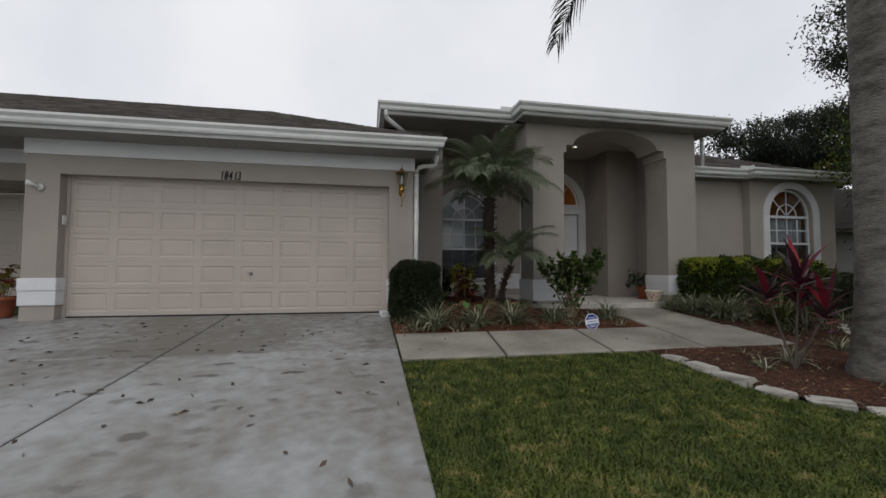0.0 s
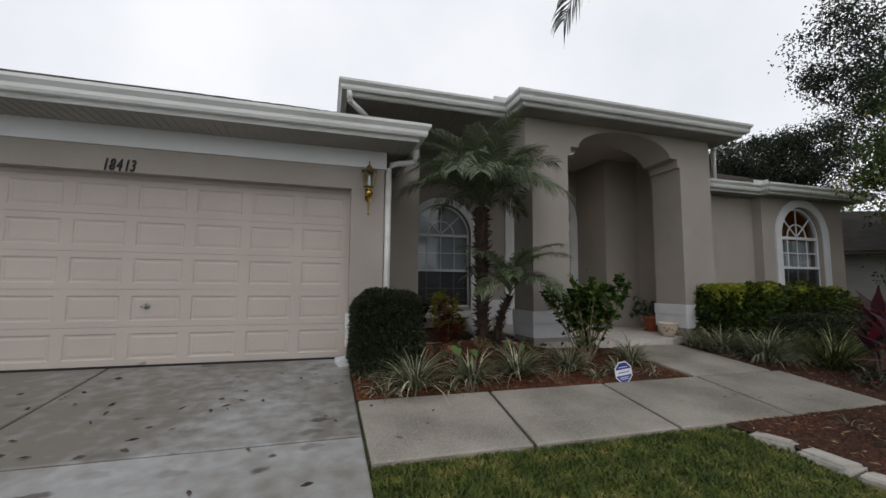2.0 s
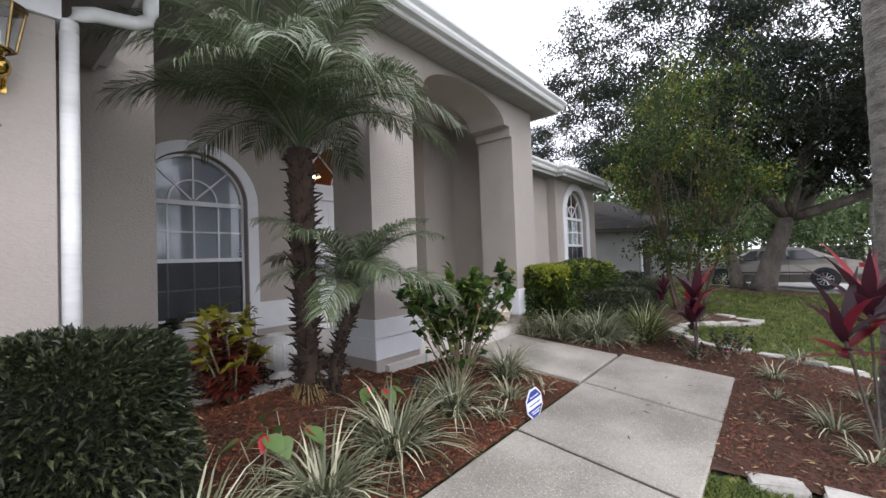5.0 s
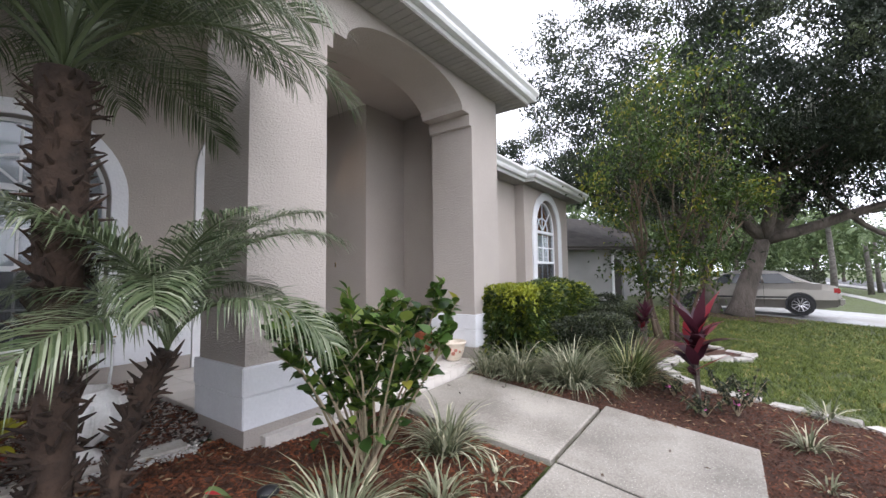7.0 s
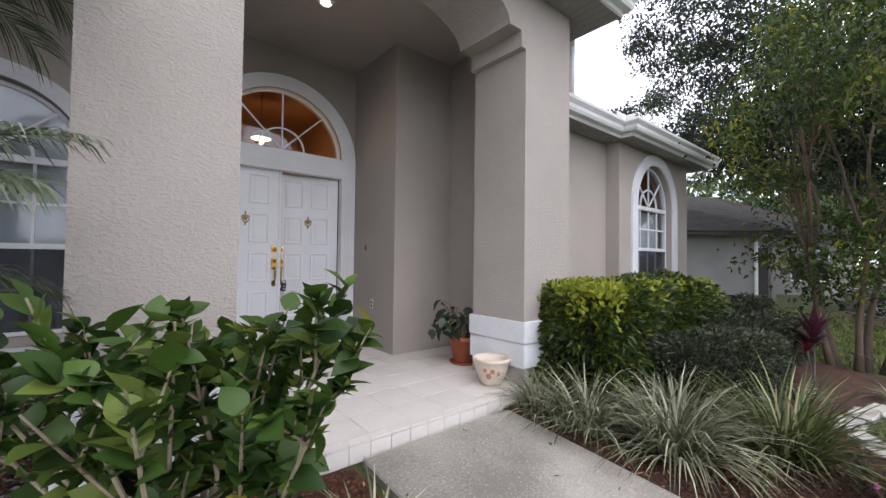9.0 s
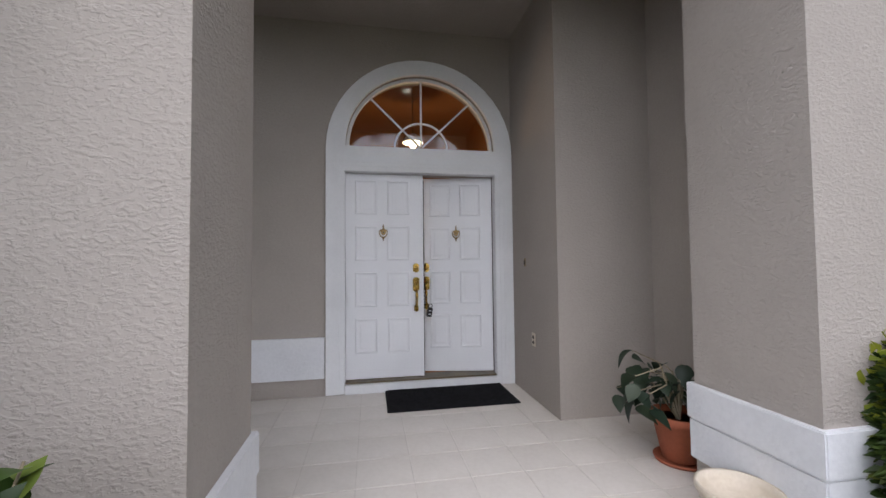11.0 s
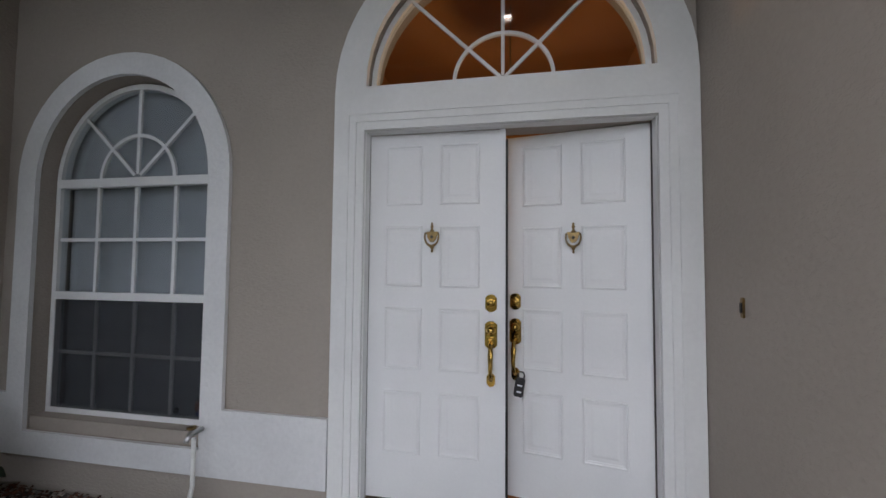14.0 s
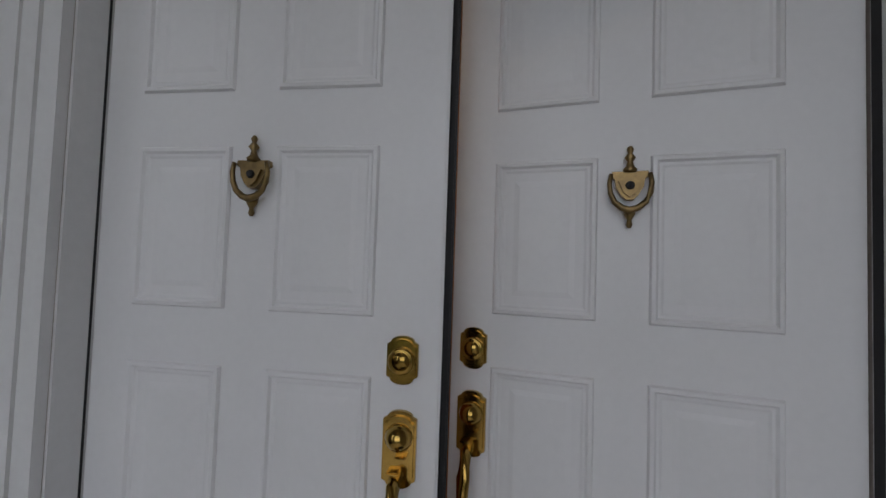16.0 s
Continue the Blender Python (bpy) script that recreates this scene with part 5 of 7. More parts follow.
for k in range(16):
    a = 2 * math.pi * k / 16
    part("rib", tube(bmesh.new(), [(r * math.cos(a), r * math.sin(a), z) for r, z in ((0.1, 0.12), (0.16, 0.16), (0.188, 0.22), (0.192, 0.27), (0.172, 0.33))], 0.009, 5), GREYPOT, urn, "", True)
urn.matrix_basis = urn.matrix_basis @ Matrix.Scale(1.18, 4)


# ---- plants ----
RNG = np.random.default_rng(11)


def stuff_part(name, vf, material, parent, label="", smooth=False):
    ob = from_arrays(name, vf[0], vf[1], material, parent, smooth)
    return tagged(ob, label)


def join_arrays(items):
    vs, fs, n = [], [], 0
    for v, f in items:
        vs.append(v)
        fs.append(f + n)
        n += len(v)
    return np.concatenate(vs), np.concatenate(fs)


def tuft(name, label, at, count, length, width, material, spread=0.08, bend=1.6, rise=1.35, group=""):
    """A clump of arching strap leaves."""
    t = thing(name, label, "ornamental grass", (at[0], at[1], ground_z(*at[:2])), RNG.uniform(0, 360), group)
    a = RNG.uniform(0, 2 * math.pi, count)
    r = spread * np.sqrt(RNG.uniform(0, 1, count))
    pos = np.stack((r * np.cos(a), r * np.sin(a), np.full(count, -0.01)), 1)
    a2 = a + RNG.normal(0, 0.5, count)
    way = np.stack((np.cos(a2), np.sin(a2)), 1)
    fans = 6 if count > 100 else 3
    for k in range(fans):
        own = (a2 % (2 * math.pi) * fans / (2 * math.pi)).astype(int) == k
        if own.any():
            stuff_part("leaf_fan", blades(RNG, pos[own], way[own], rise, length, width, bend, loose=0.6), material, t, "arching strap leaves")
    return t


G1 = "striped grass tufts along the walkway"
for x, y, n, L in ((0.82, 6.0, 210, 0.62), (1.5, 6.1, 170, 0.52), (2.1, 6.18, 210, 0.6), (2.85, 6.28, 170, 0.5), (3.45, 6.1, 70, 0.28), (3.92, 6.4, 170, 0.5), (0.5, 5.92, 40, 0.3), (0.33, 6.45, 30, 0.28), (3.05, 6.0, 40, 0.2), (3.85, 6.0, 26, 0.18), (1.15, 5.9, 40, 0.3)):
    tuft("liriope", "green and cream striped liriope tuft in the mulch", (x, y), n, L, 0.0155, LIRI, bend=1.6, group=G1)
G2 = "striped grass tufts beside the path"
for x, y, n, L in ((5.93, 6.75, 340, 0.6), (6.12, 6.2, 460, 0.68), (6.75, 6.4, 260, 0.6), (5.85, 7.1, 140, 0.45)):
    tuft("liriope", "large pale striped liriope tuft beside the path", (x, y), n, L, 0.015, LIRI, 0.16, group=G2)
tuft("green_grass_tuft", "green strap-leaved tuft beside the path", (6.75, 5.72), 380, 0.76, 0.016, LIRIG, 0.14, 1.1)
tuft("green_grass_tuft", "green strap-leaved tuft in the bed", (7.25, 6.3), 180, 0.5, 0.016, LIRIG, 0.14, 1.1)
for x, y, n, L in ((5.85, 4.25, 60, 0.3), (6.9, 4.0, 70, 0.35), (5.15, 4.25, 24, 0.16), (4.42, 4.3, 18, 0.14), (4.6, 3.9, 60, 0.34), (4.1, 3.75, 34, 0.24), (4.85, 3.1, 40, 0.25), (5.6, 3.6, 40, 0.26), (8.3, 5.9, 80, 0.35), (9.2, 5.3, 70, 0.32)):
    tuft("liriope", "small striped liriope tuft in the open mulch", (x, y), n, L, 0.013, LIRI, 0.05, group="small striped tufts in the open bed")


def hedge(name, label, x0, x1, y0, y1, top, material, count, size, tip=None, tips=0, slim=0.42, lumpy=0.15):
    """A clipped shrub: twigs inside, leaves thick on its faces and thinner within."""
    cx, cy = (x0 + x1) / 2, (y0 + y1) / 2
    gz = ground_z(cx, cy)
    h = thing(name, label, "hedge", (cx, cy, gz))
    w, d, t = (x1 - x0) / 2, (y1 - y0) / 2, top - gz
    b = bmesh.new()
    rr = random.Random(count)
    for k in range(int(24 * w / 0.4)):
        p = Vector((rr.uniform(-w, w) * 0.8, rr.uniform(-d, d) * 0.7, 0))
        q = Vector((p.x + rr.uniform(-0.15, 0.15), p.y + rr.uniform(-0.15, 0.15), t * rr.uniform(0.5, 0.9)))
        tube(b, [p, (p + q) / 2 + Vector((rr.uniform(-0.04, 0.04), rr.uniform(-0.04, 0.04), 0)), q], [0.012, 0.009, 0.004], 5)
    part("branch_core", b, TWIG, h)
    u = RNG.uniform(-1, 1, (count, 3))
    face = RNG.integers(0, 5, count)
    depth = 1.03 - np.abs(RNG.normal(0, 0.12, count))
    for k in range(5):
        s = face == k
        if k < 4:
            u[s, k // 2] = (1 if k % 2 else -1) * depth[s]
        else:
            u[s, 2] = depth[s]
    zc = (u[:, 2] + 1) / 2
    lump = np.array([noise.noise((a * w * 3 + cx, b2 * d * 3 + cy, c * t * 3)) for a, b2, c in np.c_[u[:, :2], zc]])
    grow = 1 + lumpy * lump
    round_ = 1 - 0.075 * np.maximum(np.abs(u[:, 0]), np.abs(u[:, 1])) ** 4 * zc ** 4
    pos = np.stack((u[:, 0] * w * grow, u[:, 1] * d * grow, (0.1 + 0.9 * zc) * t * round_ * (1 + 0.6 * lumpy * lump)), 1)
    outw = np.stack((u[:, 0], u[:, 1], zc * 1.2 - 0.2), 1) + RNG.normal(0, 0.6, (count, 3))
    stuff_part("foliage", leaves(RNG, pos, outw, size, size * slim), material, h, "dense small leaves")
    # Solid lump in near-black green: shade between the leaves, put into its colour
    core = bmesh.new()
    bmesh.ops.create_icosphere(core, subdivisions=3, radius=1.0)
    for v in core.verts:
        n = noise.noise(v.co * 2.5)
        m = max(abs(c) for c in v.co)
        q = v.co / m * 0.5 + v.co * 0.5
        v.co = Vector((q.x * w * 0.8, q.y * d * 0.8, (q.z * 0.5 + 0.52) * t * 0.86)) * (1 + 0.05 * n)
    part("shade_core", core, mat("hedge_inner_shade", (0.016, 0.024, 0.012), (0.03, 0.035, 0.02), 0.95, 20, 90, 1.0, 0.05), h, "dark solid core with the inner shade put into its colour")
    if tip:
        a = RNG.uniform(-1, 1, (tips, 2))
        edge = np.maximum(np.abs(a[:, 0]), np.abs(a[:, 1]))
        high = np.where(edge > 0.86, RNG.uniform(0.72, 1.04, tips), RNG.uniform(0.95, 1.08, tips))
        pos = np.stack((a[:, 0] * w * 1.06, a[:, 1] * d * 1.06, t * high), 1)
        stuff_part("new_growth", leaves(RNG, pos, RNG.normal(0, 0.7, (tips, 3)) + (0, 0, 1), size, size * 0.5), tip, h, "lime new leaves on top")
    return h


hedge("boxwood_hedge", "dark green clipped shrub beside the garage", 0.23, 0.95, 6.32, 6.96, 1.31, HEDGEM, 21000, 0.056, slim=0.29, lumpy=0.2)
hedge("clipped_hedge", "clipped hedge with lime-yellow new growth", 6.2, 7.5, 6.75, 7.45, 1.38, HEDGEY, 8200, 0.085, TIPS, 2300, 0.5, 0.42)
hedge("clipped_hedge", "clipped hedge with lime-yellow new growth below the bay window", 7.6, 9.3, 6.85, 7.6, 1.36, HEDGEY, 7800, 0.085, TIPS, 1700, 0.5, 0.42)
hedge("low_shrub", "low dull green shrub in the bed", 7.0, 8.4, 6.0, 6.7, 0.98, HEDGEM, 6500, 0.055)
hedge("low_shrub", "low dull green shrub below the bay", 8.7, 10.4, 6.1, 7.0, 1.0, HEDGEM, 6000, 0.06)
hedge("low_shrub", "low dull green shrub at the bed's end", 9.9, 10.9, 6.6, 7.5, 1.15, HEDGEM, 4000, 0.06)


# Leaf of a broad-leaved bush: a folded, curved blade with a pointed tip
def leaf_mesh_of(name, length, width, material, curl=0.25, seg=6, fold=0.18):
    b = bmesh.new()
    rows = []
    for i in range(seg + 1):
        s = i / seg
        w = width / 2 * math.sin(math.pi * min(1, s * 0.96 + 0.04) ** 0.8) + 0.0008
        z = -curl * length * s * s
        rows.append([b.verts.new((length * s, -w, z + w * fold * 2)), b.verts.new((length * s, 0, z)), b.verts.new((length * s, w, z + w * fold * 2))])
    for p, q in zip(rows, rows[1:]):
        b.faces.new((p[0], q[0], q[1], p[1]))
        b.faces.new((p[1], q[1], q[2], p[2]))
    return mesh_of(name, b, material, True)


def obj_leafy(name, a, b2, c):
    """Leaf colour that differs object by object."""
    m = leafy(name, a, b2, 0.46, 0.3, c)
    n, l = m.node_tree.nodes, m.node_tree.links
    g = [x for x in n if x.bl_idname == "ShaderNodeNewGeometry"][0]
    r = [x for x in n if x.bl_idname == "ShaderNodeValToRGB"][0]
    o = n.new("ShaderNodeObjectInfo")
    l.new(o.outputs["Random"], r.inputs["Fac"])
    n.remove(g)
    return m


HIBL = obj_leafy("hibiscus_leaf_single", (0.018, 0.042, 0.009), (0.06, 0.115, 0.018), (0.14, 0.19, 0.035))
hib_leaves = [leaf_mesh_of("leaf", 0.094, 0.072, HIBL, 0.25, fold=0.14), leaf_mesh_of("leaf", 0.08, 0.06, HIBL, 0.4, fold=0.14), leaf_mesh_of("leaf", 0.066, 0.046, HIBL, 0.1)]
yellow_leaf = leaf_mesh_of("leaf", 0.1, 0.07, YELLOWLEAF, 0.2)


def broad_bush(name, label, at, stems, reach, top, per, seed, meshes, odd=None):
    """A bush of bare twiggy stems, with single leaves set along their ends."""
    rr = random.Random(seed)
    gz = ground_z(*at)
    bush = thing(name, label, "shrub", (*at, gz))
    spots = []
    for k in range(stems):
        b = bmesh.new()
        a = 2 * math.pi * k / stems + rr.uniform(-0.4, 0.4)
        out, hi = reach * rr.uniform(0.35, 1.0), (top - gz) * rr.uniform(0.74, 0.98)
        base = Vector((rr.uniform(-0.08, 0.08), rr.uniform(-0.08, 0.08), 0))
        end = Vector((out * math.cos(a), out * math.sin(a), hi))
        mid = base.lerp(end, 0.5) + Vector((rr.uniform(-0.06, 0.06), rr.uniform(-0.06, 0.06), 0.06))
        tube(b, [base, base.lerp(mid, 0.6), mid, mid.lerp(end, 0.6), end], [0.011, 0.009, 0.007, 0.005, 0.003], 6)
        for j in range(3):
            f = rr.uniform(0.35, 0.8)
            p = mid.lerp(end, f) if j else base.lerp(mid, 0.8)
            q = p + Vector((rr.uniform(-0.16, 0.16), rr.uniform(-0.16, 0.16), rr.uniform(0.05, 0.22)))
            tube(b, [p, q], [0.006, 0.003], 5)
            spots += [(p.lerp(q, rr.uniform(0.3, 1.0)), (q - p).normalized()) for _ in range(per // 2)]
        spots += [(mid.lerp(end, rr.uniform(0.0, 1.02)), (end - mid).normalized()) for _ in range(per)]
        spots += [(base.lerp(mid, rr.uniform(0.3, 1.0)) + Vector((rr.gauss(0, 0.07), rr.gauss(0, 0.07), 0)), Vector((math.cos(a), math.sin(a), 0))) for _ in range(3)]
        part("stem", b, TWIG, bush, "pale woody stem")
    for i, (p, d) in enumerate(spots):
        lf = new("leaf", odd if odd and i % 181 == 50 else rr.choice(meshes))
        lf.parent = bush
        way = Vector((rr.gauss(0, 0.7), rr.gauss(0, 0.7), rr.gauss(0.45, 0.5))) + d * 0.5
        lf.matrix_basis = Matrix.Translation(p) @ way.to_track_quat("X", "Z").to_matrix().to_4x4() @ pose(0, 0, 0, rr.gauss(0, 25)) @ Matrix.Scale(rr.uniform(0.7, 1.2), 4)
    return bush


broad_bush("hibiscus_bush", "leggy green hibiscus bush at the portico corner", (3.35, 6.6), 26, 0.6, 1.6, 24, 3, hib_leaves, yellow_leaf)
POTL = obj_leafy("pot_plant_leaf", (0.02, 0.035, 0.022), (0.04, 0.06, 0.035), (0.07, 0.09, 0.06))
dark_leaves = [leaf_mesh_of("leaf", 0.13, 0.1, POTL, 0.5), leaf_mesh_of("leaf", 0.11, 0.085, POTL, 0.3)]
broad_bush("alcove_shrub", "dark leafy shrub on the gravel in the alcove corner", (1.62, 9.5), 7, 0.2, 1.08, 6, 12, dark_leaves)
rr = random.Random(4)
ends = []
for k in range(17):
    b = bmesh.new()
    a = rr.uniform(0, 2 * math.pi)
    o, h = rr.uniform(0.08, 0.34), rr.uniform(0.3, 0.62)
    e = Vector((o * math.cos(a) - 0.17, o * math.sin(a) * 0.7 + 0.05, 0.2 + h * (0.9 - o)))
    tube(b, [(0, 0, 0.24), (e.x * 0.4, e.y * 0.4, 0.3 + h * 0.5), e], [0.007, 0.006, 0.003], 5)
    ends.append(e)
    part("stem", b, TWIG, pot2)
for e in ends:
    for j in range(3):
        lf = new("leaf", rr.choice(dark_leaves))
        lf.parent = pot2
        lf.matrix_basis = Matrix.Translation(e + Vector((0, 0, -0.05 * j))) @ pose(0, 0, 0, rr.uniform(-30, 30), rr.uniform(0, 50), rr.uniform(0, 360))

# Croton with yellow, green and red leaves
cro = thing("croton", "croton shrub with yellow and red leaves", "shrub", (1.68, 7.6, ground_z(1.68, 7.6) - 0.05))
b = bmesh.new()
rr = random.Random(9)
tops = []
b.free()
for k in range(19):
    b = bmesh.new()
    a = rr.uniform(0, 6.28)
    e = Vector((0.36 * math.cos(a) * rr.uniform(0.3, 1), 0.28 * math.sin(a) * rr.uniform(0.3, 1), rr.uniform(0.35, 0.82)))
    tube(b, [(0, 0, 0), e * 0.5, e], [0.012, 0.009, 0.005], 5)
    tops.append(e)
    part("stem", b, TWIG, cro)
CROTON_RED_LEAF, CROTON_LEAF = leaf_mesh_of("leaf", 0.15, 0.06, CROTONRED, 0.4), leaf_mesh_of("leaf", 0.14, 0.058, CROTON, 0.3)
for me, lo, hi, nm in ((CROTON_RED_LEAF, 0.25, 0.85, 14), (CROTON_LEAF, 0.82, 1.05, 9)):
    for e in tops:
        for j in range(nm):
            lf = new("leaf", me)
            lf.parent = cro
            lf.matrix_basis = Matrix.Translation(e * rr.uniform(lo, hi)) @ pose(0, 0, 0, rr.gauss(0, 20), -rr.uniform(-10, 60), rr.uniform(0, 360)) @ Matrix.Scale(rr.uniform(0.7, 1.1), 4)


# Potted croton beside the set-back garage bay
pot3, bowl3 = saucer_pot("plant_pot", "terracotta pot with a croton beside the garage pier", (-5.75, 7.45, ground_z(30, 7.24) + 0.02), [(0.12, 0), (0.125, 0.02), (0.17, 0.26), (0.19, 0.26), (0.195, 0.32), (0.175, 0.32), (0.165, 0.28)], TERRA)
part("soil", lathe(bmesh.new(), [(0.002, 0.28), (0.163, 0.28), (0.163, 0.27)], 20), SOIL, pot3)
rr = random.Random(29)
for k in range(12):
    a, o = rr.uniform(0, 6.28), rr.uniform(0.05, 0.26)
    e = Vector((o * math.cos(a), o * math.sin(a), rr.uniform(0.45, 0.82)))
    part("stem", tube(bmesh.new(), [(0, 0, 0.27), e * 0.6, e], [0.008, 0.006, 0.004], 5), TWIG, pot3)
    for j in range(9):
        lf = new("leaf", rr.choice((CROTON_LEAF, CROTON_RED_LEAF)))
        lf.parent = pot3
        lf.matrix_basis = Matrix.Translation(e * rr.uniform(0.75, 1.05)) @ pose(0, 0, 0, rr.gauss(0, 20), -rr.uniform(-10, 60), rr.uniform(0, 360)) @ Matrix.Scale(rr.uniform(0.7, 1.1), 4)


# Caladiums
def caladium(at, seed):
    c = thing("caladium", "caladium with green leaves and red hearts in the mulch", "plant", (*at, ground_z(*at)), group="caladiums in the mulch")
    rr = random.Random(seed)
    for k in range(4):
        a = rr.uniform(0, 6.28)
        o, h = rr.uniform(0.05, 0.13), rr.uniform(0.2, 0.34)
        e = Vector((o * math.cos(a), o * math.sin(a), h))
        part("stalk", tube(bmesh.new(), [(0, 0, 0), e * 0.6, e], 0.003, 5), TWIG, c)
        for nm, me in (("leaf", CALA), ("leaf_heart", CALB)):
            lf = new(nm, me)
            lf.parent = c
            lf.matrix_basis = Matrix.Translation(e + Vector((0, 0, 0.003 if nm != "leaf" else 0))) @ pose(0, 0, 0, 0, 25, math.degrees(a) + rr.uniform(-30, 30))


CALA, CALB = leaf_mesh_of("leaf", 0.15, 0.12, CALAD, 0.15), leaf_mesh_of("leaf_heart", 0.1, 0.05, CALRED, 0.18)
for i, at in enumerate(((1.5, 6.45), (1.32, 6.4), (2.25, 6.55))):
    caladium(at, i)


# Cordylines: canes with rosettes of burgundy straps
CORDL = obj_leafy("cordyline_leaf", (0.028, 0.012, 0.018), (0.07, 0.017, 0.028), (0.24, 0.014, 0.026))


def cordyline(at, canes, label, seed, low=0.42, wide=0.3):
    rr = random.Random(seed)
    gz = ground_z(*at)
    c = thing("cordyline", label, "plant", (*at, gz), group="burgundy cordylines")
    for dx, dy, h, n, L in canes:
        b = tube(bmesh.new(), [(0, 0, 0), (dx * 0.5, dy * 0.5, h * 0.5), (dx, dy, h)], [0.014, 0.012, 0.01], 6)
        part("cane", b, BARK, c)
        items = []
        for k in range(n):
            a = 2.4 * k + rr.uniform(-0.3, 0.3)
            rise = low + (1.32 - low) * k / n
            pos = np.array([(dx, dy, h - 0.14 + 0.2 * k / n)])
            items.append(blades(RNG, pos, np.array([(math.cos(a), math.sin(a))]), rise, L, L * wide, 0.5, 5))
            v = items[-1][0].reshape(-1, 6, 2, 3)
            mid, half = v.mean(2, keepdims=True), v - v.mean(2, keepdims=True)
            items[-1] = ((mid + half * np.array((0.35, 0.85, 1.2, 1.25, 1.0, 1.0))[None, :, None, None]).reshape(-1, 3), items[-1][1])
        for it in items:
            stuff_part("leaf", it, CORDL, c, smooth=True)
    return c


cordyline((6.3, 5.0), ((0, 0, 0.74, 13, 0.44), (0.09, 0.06, 0.58, 9, 0.4), (-0.09, 0.02, 0.5, 8, 0.38)), "burgundy cordyline with a scarlet centre in the mulch", 1, 0.3, 0.38)
cordyline((4.4, 3.68), ((0.08, 0, 0.98, 18, 0.52), (-0.16, 0.16, 0.8, 15, 0.48), (0.16, -0.2, 0.66, 14, 0.45)), "tall burgundy cordyline in the open bed", 2, 0.1, 0.21)
cordyline((9.2, 5.9), ((0, 0, 0.55, 18, 0.34), (0.1, 0.08, 0.4, 12, 0.3)), "dark burgundy cordyline in the ringed bed", 3)

# Low flowering plants
for i, (x, y, h) in enumerate(((6.35, 4.7, 0.3), (6.75, 4.6, 0.34), (6.6, 5.25, 0.22), (6.1, 4.95, 0.2), (7.0, 4.85, 0.25))):
    pl = thing("flowering_plant", "low leggy plant with small pink flowers", "plant", (x, y, ground_z(x, y)), group="low pink-flowered plants")
    rr = random.Random(i)
    tips = []
    for k in range(9):
        b = bmesh.new()
        e = Vector((rr.uniform(-0.16, 0.16), rr.uniform(-0.16, 0.16), h * rr.uniform(0.6, 1.1)))
        tube(b, [(0, 0, 0), e * 0.5 + Vector((0, 0, 0.02)), e], [0.005, 0.004, 0.002], 5)
        tips += [tuple(e * f) for f in (0.5, 0.7, 0.85, 1.0) for _ in range(4)]
        part("stem", b, TWIG, pl)
    stuff_part("foliage", leaves(RNG, np.array(tips), RNG.normal(0, 1, (len(tips), 3)), 0.05, 0.028), HEDGEM, pl)
    for k in range(2 if i < 3 else 1):
        e = Vector(tips[k * 16 + 3])
        v, f = leaves(RNG, np.array([tuple(e)] * 6), np.array([(math.cos(a), math.sin(a), 0.4) for a in np.arange(6) * 1.05]), 0.035, 0.03, 0.1, 0.0)
        stuff_part("flower", (v, f), ROSY, pl, "pink flower")


